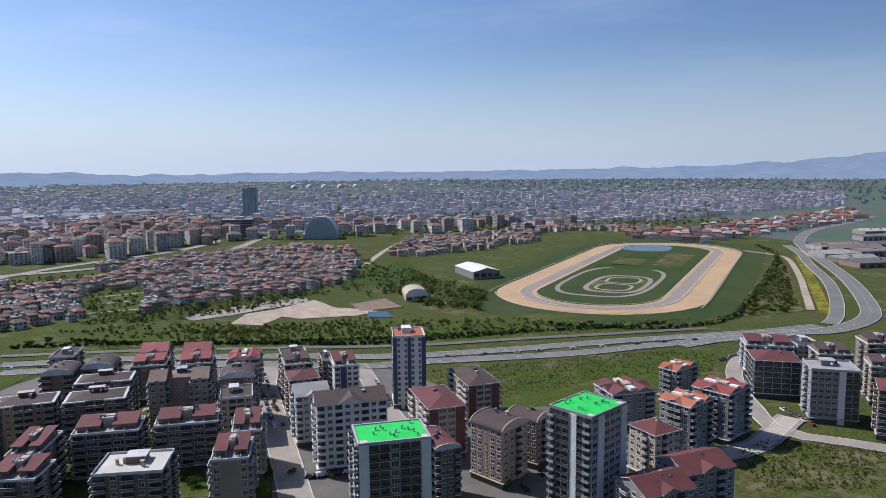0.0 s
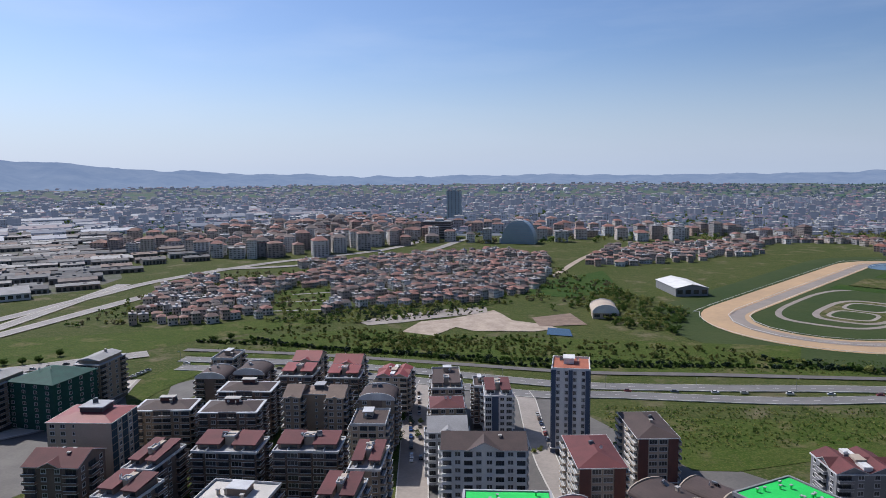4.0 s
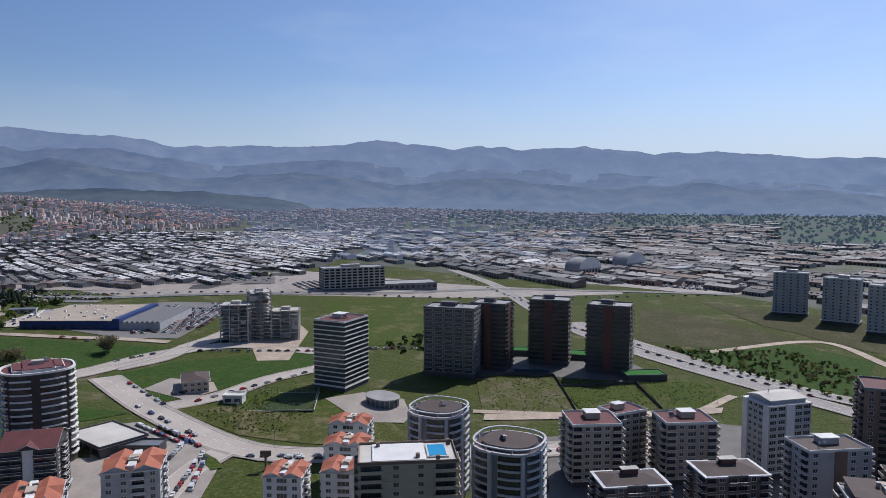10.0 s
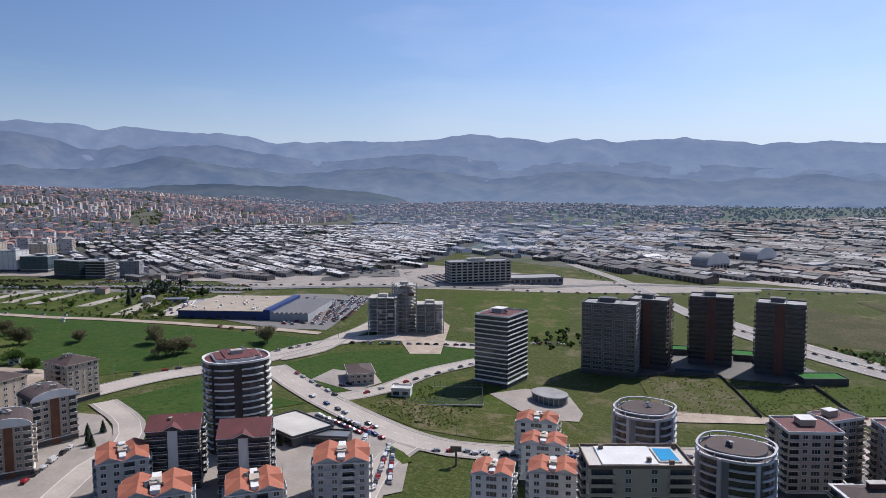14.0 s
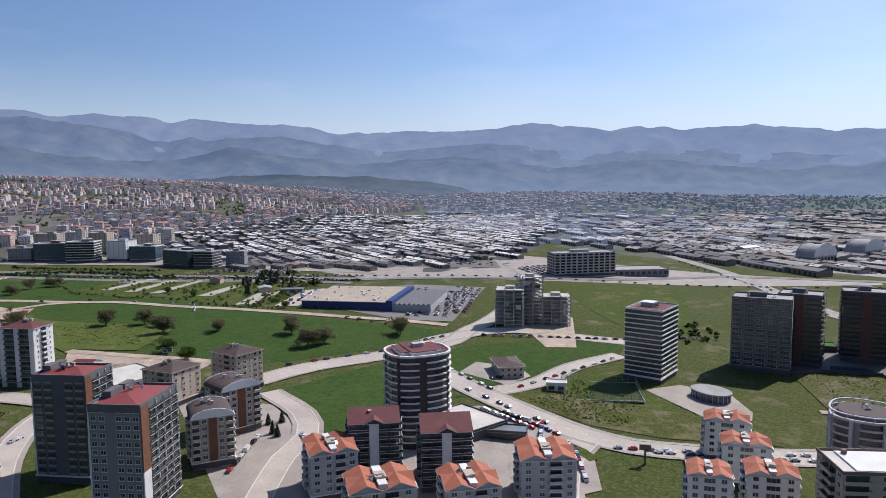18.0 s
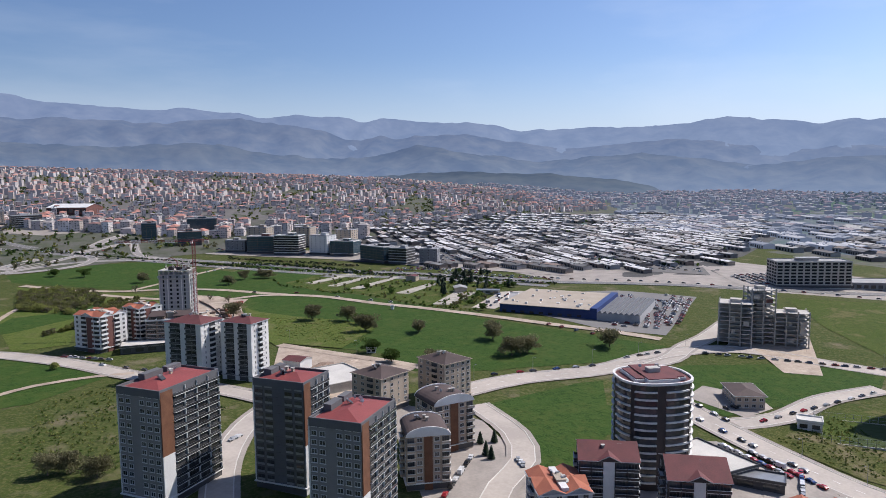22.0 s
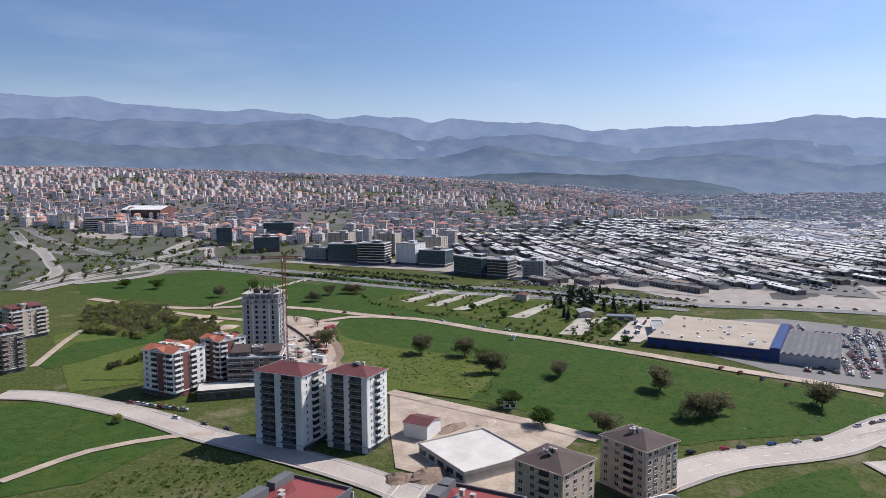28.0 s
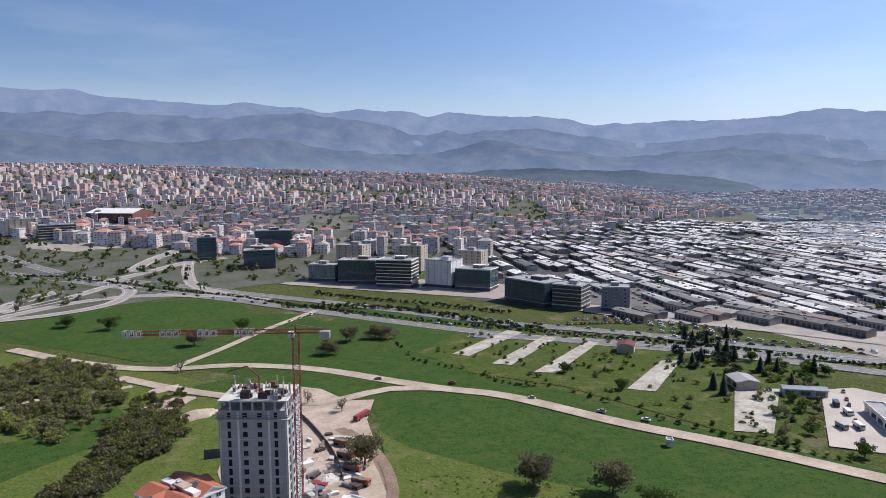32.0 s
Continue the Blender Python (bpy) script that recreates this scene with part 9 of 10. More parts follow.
patch('town_ground', [(-392.0, -1030.0), (-450.0, -945.0), (-512.0, -850.0), (-550.0, -740.0), (-640.0, -730.0), (-760.0, -700.0), (-980.0, -1050.0), (-700.0, -1400.0), (-500.0, -1450.0)], DIMPAVE, 'dusty streets of the hill town', 'pavement', lift=0.30, step=40.0)
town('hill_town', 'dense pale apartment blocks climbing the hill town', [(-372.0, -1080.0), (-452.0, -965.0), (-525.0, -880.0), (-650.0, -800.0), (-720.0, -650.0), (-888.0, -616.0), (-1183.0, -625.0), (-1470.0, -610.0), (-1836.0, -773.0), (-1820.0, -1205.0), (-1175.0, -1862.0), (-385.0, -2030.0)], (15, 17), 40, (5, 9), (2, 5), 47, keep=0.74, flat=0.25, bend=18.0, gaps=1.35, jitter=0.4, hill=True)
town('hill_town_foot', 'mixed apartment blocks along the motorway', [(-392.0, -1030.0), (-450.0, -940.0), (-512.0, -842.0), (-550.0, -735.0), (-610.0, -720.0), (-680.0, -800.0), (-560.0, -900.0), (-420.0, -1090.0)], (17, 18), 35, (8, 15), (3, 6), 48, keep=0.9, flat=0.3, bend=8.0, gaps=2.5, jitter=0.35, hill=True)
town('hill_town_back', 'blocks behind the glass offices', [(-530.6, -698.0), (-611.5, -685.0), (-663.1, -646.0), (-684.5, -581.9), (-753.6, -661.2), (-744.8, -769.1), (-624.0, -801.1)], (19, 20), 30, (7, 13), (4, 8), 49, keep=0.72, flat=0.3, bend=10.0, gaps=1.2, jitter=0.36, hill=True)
town('far_town_south', 'far blocks below the wooded ridge', [(-1240.6, -680.2), (-1882.7, -745.7), (-2330.6, -341.8), (-3500.0, -420.0), (-3650.0, -1500.0), (-2300.0, -1500.0), (-1850.0, -1000.0)], (22, 24), 30, (7, 13), (2, 6), 50, keep=0.62, far=True, panes=False, flat=0.4, bend=20.0, gaps=1.2, jitter=0.4)
town('far_town_plain', 'far houses of the plain in haze', [(-1882.7, -745.7), (-2180.1, -349.6), (-3600.0, 900.0), (-4200.0, 300.0), (-4100.0, -1200.0)], (40, 42), 20, (8, 15), (1, 4), 51, keep=0.45, far=True, panes=False, flat=0.4, bend=24.0, gaps=1.0, jitter=0.4)
town('far_town_west', 'far blocks in haze', [(-1276.6, -299.7), (-1691.4, -299.9), (-2871.9, -308.9), (-3700.0, -700.0), (-3000.0, -1100.0), (-1900.0, -700.0)], (30, 32), 20, (8, 14), (2, 5), 52, keep=0.55, far=True, panes=False, flat=0.35, bend=20.0, gaps=1.2, jitter=0.4)
sheds('workshop_rows', 'long parallel rows of low workshops with pale roofs', [(-773.7, -693.5), (-1159.4, -624.2), (-1617.3, -316.4), (-686.5, -169.4), (-598.1, -302.7), (-624.7, -404.2), (-674.8, -508.6)], (0, 19.5), 52, (34, 48), (7.2, 9.6), (3.0, 3.9), 61, keep=0.9, bright=True, doors=6, gaps=1.75)
sheds('workshop_rows_south', 'long parallel rows of low workshops with pale roofs', [(-595.5, -537.9), (-752.3, -719.3), (-995.6, -667.2), (-1520.7, -508.4), (-1276.9, -239.7), (-850.2, -192.6), (-616.9, -218.0), (-592.3, -384.2)], (0, 19.5), 52, (34, 48), (7.2, 9.6), (3.0, 3.9), 62, keep=0.9, bright=True, doors=6, gaps=1.75)
sheds('industrial_sheds', 'factory sheds with pale and grey roofs', [(-873.4, -173.6), (-1116.8, -67.9), (-1368.3, 353.3), (-1348.5, 1393.9), (-1323.3, 1475.0), (-449.6, 560.0), (-430.5, 496.3), (-496.1, 391.3), (-601.3, 341.9), (-734.2, 233.8), (-788.6, 74.9), (-849.6, -28.2)], (8, 21), 46, (18, 46), (11, 17), (3.4, 5.2), 63, keep=0.72, gaps=1.5)
sheds('industrial_sheds_west', 'factory sheds with pale and grey roofs', [(-548.0, 382.2), (-568.4, 432.3), (-555.7, 597.2), (-444.3, 643.9), (-475.7, 772.8), (-673.1, 728.8), (-910.9, 715.3), (-949.9, 619.0)], (8, 20), 48, (20, 56), (11, 17), (3.4, 5.2), 64, keep=0.76, gaps=1.5)
sheds('industrial_sheds_far', 'far factory sheds in haze', [(-965.5, 628.1), (-733.2, 767.3), (-558.6, 894.9), (-551.3, 1421.0), (-1234.6, 1521.6), (-1543.8, 968.7)], (30, 44), 48, (40, 90), (20, 34), (5, 8), 65, keep=0.5, far=True)
sheds('industrial_sheds_south', 'factory sheds along the plain', [(-1188.8, -153.5), (-1712.0, 7.5), (-2319.5, 711.9), (-951.1, 334.8), (-740.5, 100.6), (-795.2, -7.6), (-937.2, -81.4)], (10, 24), 40, (22, 60), (12, 18), (3.6, 5.4), 66, keep=0.68, gaps=1.5)
sheds('road_side_shops', 'low shops along the arterial road', [(-528.7, -378.5), (-571.4, -348.9), (-579.3, -259.0), (-644.8, -268.6), (-625.2, -350.1), (-576.1, -397.5)], (6, 14), 70, (14, 26), (8, 11), (3, 4.5), 67, keep=0.8)
sheds('east_sheds', 'factory sheds beside the ring road', [(403.3, 761.0), (635.6, 1014.4), (378.9, 600.6), (347.1, 602.6)], (14, 30), 10, (30, 60), (18, 26), (4, 6), 68, keep=0.8)

# roof pool and small things
roof_pool()

# trees and hedges
hedge_row('railway_hedge', 'dark hedge beside the railway', [(-202.9, 380.6), (-146.3, 370.0), (-81.0, 374.7), (-26.4, 380.0), (36.4, 390.5), (102.7, 401.6), (132.1, 412.0)], 2.2, 22, 1.0, leaf=0.6, mats=(LEAFG, CYPRESS))
hedge_row('railway_hedge', 'dark hedge beside the railway', [(-230.2, 367.2), (-182.2, 372.1), (-118.2, 372.3), (-75.7, 369.6), (-43.2, 368.4), (-10.1, 375.7), (38.8, 389.4)], 2.2, 23, 1.2, leaf=0.55, mats=(LEAFG, CYPRESS))
wood('grove', 'pale green scrub and young trees beside the railway', [(-224.7, 403.3), (-170.8, 423.9), (-99.4, 412.4), (-10.0, 425.0), (60.0, 430.0), (60.0, 400.0), (-86.3, 380.5), (-127.3, 379.5), (-183.0, 385.1)], 420, 24, size=(1.2, 2.6), leaf=0.26, per=120, mats=(LEAF, LEAFG, LEAF))
wood('lot_trees', 'young green trees in a grid beside the sandy lot', [(-152.2, 402.4), (-127.2, 410.4), (-106.2, 410.0), (-88.6, 422.7), (-86.6, 381.5), (-138.4, 376.9)], 150, 126, size=(1.4, 2.6), leaf=0.3, per=100, mats=(LEAF, LEAFG))
wood('lot_trees', 'young green trees in a grid beside the sandy lot', [(-86.9, 422.8), (-40.1, 433.0), (-34.4, 386.1), (-77.3, 382.3)], 90, 127, size=(1.2, 2.2), leaf=0.3, per=90, mats=(LEAF, LEAFG))
wood('lot_trees', 'young trees on the paved car park', [(-162.6, 436.5), (-143.7, 463.9), (-115.1, 489.9), (-98.3, 497.5), (-95.6, 485.3), (-137.1, 444.6)], 46, 128, size=(0.9, 1.6), leaf=0.28, per=70, mats=(LEAFG, TWIG))
wood('grove_edge', 'trees along the edge of the houses', [(-224.7, 420.3), (-188.0, 478.0), (-96.0, 515.0), (-98.0, 498.0), (-140.0, 452.0), (-165.0, 430.0)], 260, 124, size=(2.0, 4.0), leaf=0.32, per=110, mats=(LEAF, LEAFG, CYPRESS))
wood('grove_east', 'scattered trees by the racecourse', [(-57.9, 495.4), (-21.2, 594.1), (31.2, 512.7), (23.9, 452.8), (-9.3, 463.4), (-39.5, 516.4)], 240, 25, size=(3.0, 5.2), leaf=0.45, per=120, mats=(LEAFG, LEAF))
wood('grove_villas', 'green gardens between the houses', [(-332.2, 376.1), (-367.3, 514.4), (-355.3, 595.5), (-110.7, 740.0), (-30.1, 640.0), (-4.0, 558.6), (-68.8, 529.0), (-226.5, 437.6)], 1300, 26, size=(1.8, 4.0), leaf=0.55, per=45, far=True)
wood('suburb_trees', 'trees between the blocks of the suburb', [(-459.9, 731.3), (-268.1, 873.1), (215.7, 1013.7), (447.0, 1084.3), (594.3, 1600.3), (-849.1, 1361.1)], 1700, 27, size=(4, 8), leaf=1.2, per=30, far=True)
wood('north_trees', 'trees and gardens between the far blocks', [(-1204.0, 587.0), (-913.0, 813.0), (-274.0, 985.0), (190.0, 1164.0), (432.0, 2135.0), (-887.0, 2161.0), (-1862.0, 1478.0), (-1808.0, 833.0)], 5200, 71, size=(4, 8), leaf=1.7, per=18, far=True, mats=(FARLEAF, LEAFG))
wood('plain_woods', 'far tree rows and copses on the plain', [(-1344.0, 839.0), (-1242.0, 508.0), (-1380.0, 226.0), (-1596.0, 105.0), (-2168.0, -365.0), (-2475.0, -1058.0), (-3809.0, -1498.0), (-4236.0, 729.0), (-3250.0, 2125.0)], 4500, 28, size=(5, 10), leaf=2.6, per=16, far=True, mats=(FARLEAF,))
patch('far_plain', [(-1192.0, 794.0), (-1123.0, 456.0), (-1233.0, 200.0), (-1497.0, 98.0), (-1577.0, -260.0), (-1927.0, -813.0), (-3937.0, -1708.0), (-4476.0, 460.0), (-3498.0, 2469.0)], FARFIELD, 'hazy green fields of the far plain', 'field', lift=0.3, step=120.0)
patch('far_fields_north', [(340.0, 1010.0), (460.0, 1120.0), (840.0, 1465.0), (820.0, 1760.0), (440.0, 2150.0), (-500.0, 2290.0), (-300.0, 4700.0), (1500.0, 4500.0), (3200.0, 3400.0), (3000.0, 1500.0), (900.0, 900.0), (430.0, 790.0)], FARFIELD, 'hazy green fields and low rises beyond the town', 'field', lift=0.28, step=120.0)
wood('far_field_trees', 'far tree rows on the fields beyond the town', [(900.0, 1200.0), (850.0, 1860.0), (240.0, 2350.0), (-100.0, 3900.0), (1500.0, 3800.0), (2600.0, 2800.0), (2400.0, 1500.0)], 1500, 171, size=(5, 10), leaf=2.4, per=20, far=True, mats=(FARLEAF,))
wood('hill_woods', 'trees between the blocks of the hill town', [(-197.0, -693.0), (-480.0, -658.0), (-649.0, -609.0), (-1183.0, -625.0), (-1836.0, -773.0), (-1175.0, -1862.0), (-385.0, -2030.0)], 4200, 29, size=(3.5, 7.0), leaf=1.25, per=22, far=True)
wood('hilltop_wood', 'dark wood on top of the hill', [(-364.0, -1882.0), (-801.0, -1926.0), (-1207.0, -1843.0), (-1310.0, -2014.0), (-420.0, -2278.0)], 500, 30, size=(8, 14), leaf=2.0, per=40, far=True, mats=(CYPRESS,))
wood('thicket', 'budding brown and green thicket in the field', [(-266.8, -557.8), (-290.7, -550.8), (-295.7, -507.3), (-281.1, -464.9), (-266.9, -457.4), (-245.3, -441.8), (-239.7, -464.5), (-231.7, -482.8)], 360, 31, size=(3.0, 5.2), leaf=0.36, per=210, mats=(TWIG, BUDDING, LEAF))
wood('thicket_low', 'budding brown and green thicket beside the site', [(-262.9, -444.3), (-280.1, -445.8), (-280.7, -431.1), (-266.2, -408.7), (-253.0, -404.4), (-232.1, -390.3), (-223.5, -400.8), (-245.4, -413.7)], 260, 32, size=(3.0, 5.2), leaf=0.36, per=210, mats=(TWIG, BUDDING, LEAF))
wood('thicket_mid', 'low thicket in the field', [(-203.0, -393.0), (-249.5, -419.9), (-285.3, -466.5), (-300.7, -460.9), (-277.2, -416.9), (-223.7, -398.2)], 110, 33, size=(2.4, 4.0), leaf=0.34, per=220, mats=(TWIG, BUDDING, LEAF))
hedge_row('motorway_trees', 'dark trees before the glass offices', [(-435.4, -573.3), (-458.7, -545.0), (-479.9, -505.0), (-480.9, -451.7), (-486.5, -408.7)], 3.6, 34, 1.0, leaf=0.5, mats=(CYPRESS, LEAFG))
hedge_row('motorway_trees', 'dark trees before the glass offices', [(-479.1, -591.8), (-494.5, -528.9), (-507.1, -476.3), (-511.6, -448.9)], 3.2, 35, 0.8, leaf=0.5, mats=(CYPRESS, TWIG))
hedge_row('track_bushes', 'green bushes along the dirt track', [(-398.7, -385.4), (-392.8, -366.2), (-400.7, -344.1), (-393.6, -305.0), (-390.4, -274.3), (-391.6, -254.1), (-393.1, -241.8)], 2.0, 36, 0.8, leaf=0.4, mats=(LEAFG, LEAF), gap=0.35)
hedge_row('field_bushes', 'bushes along the field edge', [(-412.6, -450.1), (-395.6, -419.2), (-399.1, -392.0)], 1.6, 37, 0.6, leaf=0.4, mats=(LEAFG, LEAF), gap=0.4)
wood('yard_trees', 'mixed trees round the old yard', [(-482.9, -294.3), (-508.7, -277.2), (-408.5, -248.0), (-392.0, -260.8), (-444.6, -277.8)], 45, 38, size=(2.6, 5.0), leaf=0.4, per=220, mats=(TWIG, LEAF, LEAFG))
hedge_row('highway_trees', 'young trees along the highway', [(-461.4, 160.4), (-419.1, 181.2), (-386.3, 206.3), (-362.1, 224.1)], 2.6, 39, 0.5, leaf=0.5)
wood('field_scrub', 'scrub on the fallow field', [(-439.3, -7.9), (-483.0, 10.2), (-437.9, 25.6), (-407.2, 4.1)], 50, 40, size=(1.4, 2.6), leaf=0.5, per=60, mats=(LEAFG, CYPRESS))
tree('oak', -298.1, -352.8, 1.5, 'field trees')
tree('oak', -316.7, -304.8, 1.5, 'field trees')
tree('oak', -326.8, -285.8, 1.5, 'field trees')
tree('oak', -311.6, -258.4, 1.5, 'field trees')
tree('oak', -335.8, -192.2, 1.5, 'field trees')
tree('oak', -314.4, -168.5, 1.5, 'field trees')
tree('oak', -322.6, -164.9, 1.5, 'field trees')
tree('oak', -359.9, -138.6, 1.5, 'field trees')
tree('leafy', -324.7, -272.1, 1.25, 'field trees')
tree('leafy', -270.7, -205.8, 1.25, 'field trees')
tree('leafy', -279.9, -225.4, 1.25, 'field trees')
tree('oak', -325.9, -232.8, 1.2, 'field trees')
tree('oak', -278.6, -186.7, 1.2, 'field trees')
tree('bushy', -177.7, -321.7, 0.7, '')
tree('leafy', -335.6, -598.5, 1.3, 'field trees')
tree('leafy', -382.9, -540.0, 1.3, 'field trees')
tree('leafy', -323.2, -624.1, 1.3, 'field trees')
tree('oak', -346.8, -529.2, 1.3, 'field trees')
tree('oak', -402.3, -472.8, 1.3, 'field trees')
tree('oak', -415.0, -466.9, 1.3, 'field trees')
tree('oak', -377.8, -461.3, 1.3, 'field trees')
tree('oak', -418.7, -462.2, 1.3, 'field trees')
tree('bare', -324.1, -411.4, 0.9, 'track trees')
tree('bare', -325.8, -394.0, 0.9, 'track trees')
tree('bare', -316.0, -488.9, 0.9, 'track trees')
tree('bare', -294.9, -508.3, 0.9, 'track trees')
tree('cypress', -466.4, -322.5, 0.8, 'yard conifers')
tree('cypress', -465.0, -316.8, 0.8, 'yard conifers')
tree('cypress', -476.7, -317.3, 0.8, 'yard conifers')
tree('cypress', -491.6, -314.8, 0.8, 'yard conifers')
tree('cypress', -499.4, -313.4, 0.8, 'yard conifers')
tree('cypress', -486.3, -305.2, 0.8, 'yard conifers')
tree('cypress', -528.6, -323.2, 0.8, 'yard conifers')
tree('cypress', -515.4, -339.9, 0.8, 'yard conifers')
tree('cypress', -505.8, -332.4, 0.8, 'yard conifers')
tree('cypress', -507.9, -326.0, 0.8, 'yard conifers')
tree('cypress', -437.7, -297.9, 0.8, 'yard conifers')
tree('cypress', -433.0, -292.3, 0.8, 'yard conifers')
tree('cypress', -474.4, -290.7, 0.8, 'yard conifers')
tree('cypress', -486.0, -290.4, 0.8, 'yard conifers')
tree('cypress', -474.4, -283.8, 0.8, 'yard conifers')
tree('cypress', -488.8, -272.7, 0.8, 'yard conifers')
tree('cypress', -457.1, -273.8, 0.8, 'yard conifers')
tree('leafy', -527.7, -345.3, 0.8, '')
tree('leafy', -572.2, -361.1, 0.8, '')
tree('leafy', -421.8, -356.5, 0.8, '')
tree('leafy', -414.9, -326.4, 0.8, '')
tree('leafy', -491.1, -299.2, 0.8, '')
tree('leafy', -487.1, -267.9, 0.8, '')
tree('leafy', -398.7, -238.3, 0.8, '')
tree('oak', -121.0, -208.7, 1.0, '')
tree('oak', -125.7, -205.5, 1.0, '')
tree('oak', -128.6, -195.9, 1.0, '')
tree('cypress', -210.7, -117.4, 0.5, 'street conifers')
tree('cypress', -209.5, -114.7, 0.5, 'street conifers')
tree('cypress', -221.1, -120.7, 0.5, 'street conifers')
tree('cypress', -217.2, -123.7, 0.5, 'street conifers')
tree('leafy', -292.5, 301.5, 0.6, '')
tree('leafy', -284.5, 305.2, 0.6, '')
tree('leafy', -279.7, 309.9, 0.6, '')
tree('leafy', -279.3, 322.6, 0.6, '')
tree('leafy', -214.7, 377.4, 0.6, '')
tree('leafy', -221.7, 371.2, 0.6, '')
tree('leafy', -95.9, 318.3, 0.6, '')
tree('leafy', -77.4, 281.1, 0.6, '')
tree('leafy', -72.0, 262.8, 0.6, '')
tree('leafy', -94.2, 226.0, 0.55, 'garden trees')
tree('leafy', -96.7, 222.9, 0.55, 'garden trees')
tree('leafy', -115.5, 207.4, 0.55, 'garden trees')
tree('leafy', -78.9, 206.7, 0.55, 'garden trees')
tree('leafy', -74.7, 202.0, 0.55, 'garden trees')
tree('leafy', -86.0, 263.1, 0.55, 'garden trees')
patch('orchard_field', [(176.5, 425.0), (238.7, 537.6), (318.4, 676.6), (322.7, 660.5), (257.1, 509.0), (227.6, 440.9)], OLIVE, 'olive grass under orchard rows', 'field', lift=0.22)
patch('flower_strip', [(352.8, 707.8), (347.3, 674.6), (272.8, 501.9), (239.5, 428.1), (235.4, 436.3), (297.5, 577.7)], FLOWERS, 'strip of yellow spring flowers beside the ring road', 'field', lift=0.24)
WEEDS = (('meadow_weeds', [(-6.8, 318.6), (59.6, 336.5), (119.4, 350.3), (134.6, 342.9), (114.9, 299.6), (93.2, 310.8), (33.4, 285.0), (22.8, 273.7), (-1.9, 293.5)], 1500, 301, (LEAF, LEAFG)),
         ('waste_weeds', [(97.3, 223.9), (109.9, 233.7), (121.4, 231.3), (142.8, 222.0), (124.6, 195.8), (90.3, 195.6)], 700, 302, (LEAF, LEAFG, LEAF)),
         ('plot_weeds', [(-285.2, -47.9), (-323.7, -34.8), (-300.0, -6.0), (-273.0, -8.0), (-272.6, -23.2)], 420, 303, (LEAFG, LEAF)),
         ('rail_weeds', [(-215.4, 356.0), (-167.8, 374.0), (-82.5, 380.2), (39.1, 412.1), (150.8, 424.2), (140.4, 398.8), (35.2, 381.7), (-82.2, 366.9)], 1300, 304, (LEAFG, LEAF)),
         ('tower_weeds', [(-379.1, 57.0), (-383.1, 170.7), (-347.4, 166.1), (-318.5, 68.2)], 900, 305, (LEAFG, LEAF, TWIG)),
         ('field_weeds', [(-284.0, -240.0), (-326.0, -262.0), (-322.0, -310.0), (-300.0, -338.0), (-276.0, -290.0)], 700, 306, (LEAF, LEAFG)),
         ('street_weeds', [(-135.0, -190.0), (-190.0, -215.0), (-186.0, -280.0), (-150.0, -275.0), (-120.0, -230.0)], 900, 307, (LEAF, LEAFG)))
for name, poly, count, seed, tones in WEEDS:
    wood(name, 'low weeds and tufts of grass', poly, count, seed, size=(0.5, 1.1), leaf=0.22, per=16, far=True, mats=tones)
wood('orchard', 'rows of trees beside the ring road', [(186.5, 428.0), (238.7, 530.6), (312.4, 662.6), (312.7, 640.5), (253.1, 509.0), (224.6, 442.9)], 330, 81, size=(1.8, 3.4), leaf=0.34, per=90, mats=(LEAFG, LEAF))
wood('field_thicket', 'young trees in the field beside the highway', [(-454.1, 157.5), (-466.6, 222.5), (-419.8, 253.3), (-371.1, 227.1), (-426.6, 170.0)], 170, 82, size=(1.6, 3.2), leaf=0.4, per=70, mats=(LEAFG, LEAF, TWIG))
wood('slab_scrub', 'scrub and bushes round the old slabs', [(-410.5, -425.3), (-455.9, -436.3), (-503.7, -344.7), (-531.3, -319.8), (-498.4, -274.9), (-396.5, -255.2), (-393.0, -275.1), (-404.0, -346.0)], 170, 83, size=(1.0, 2.8), leaf=0.36, per=90, mats=(LEAFG, LEAF, TWIG))
wood('yard_conifers', 'dense dark conifers round the old yard', [(-468.7, -327.4), (-527.7, -345.3), (-546.3, -321.6), (-470.6, -295.4), (-430.2, -295.7)], 26, 84, size=(3.5, 6.5), leaf=0.4, per=260, mats=(CYPRESS,))
wood('workshop_trees', 'trees along the workshop streets', [(-773.7, -693.5), (-1159.4, -624.2), (-1617.3, -316.4), (-686.5, -169.4), (-598.1, -302.7), (-624.7, -404.2)], 260, 85, size=(3, 5.5), leaf=0.9, per=40, far=True, mats=(LEAFG, CYPRESS))
wood('garden_trees', 'garden trees between the apartment blocks', [(-166.6, 252.6), (-120.3, 291.3), (-26.7, 299.8), (38.9, 255.9), (73.3, 236.5), (46.8, 197.4), (-126.6, 193.6)], 70, 86, size=(1.8, 3.2), leaf=0.3, per=140, mats=(LEAFG, CYPRESS, LEAF))
hedge_row('motorway_hedge', 'dark hedge in the middle of the motorway', [(-355.3, -826.4), (-391.1, -768.7), (-415.4, -693.9), (-436.2, -624.8), (-448.3, -555.0), (-472.9, -437.5), (-493.9, -365.0), (-507.4, -312.0), (-517.2, -249.9)], 1.8, 87, 0.9, leaf=0.5, mats=(CYPRESS, LEAFG))

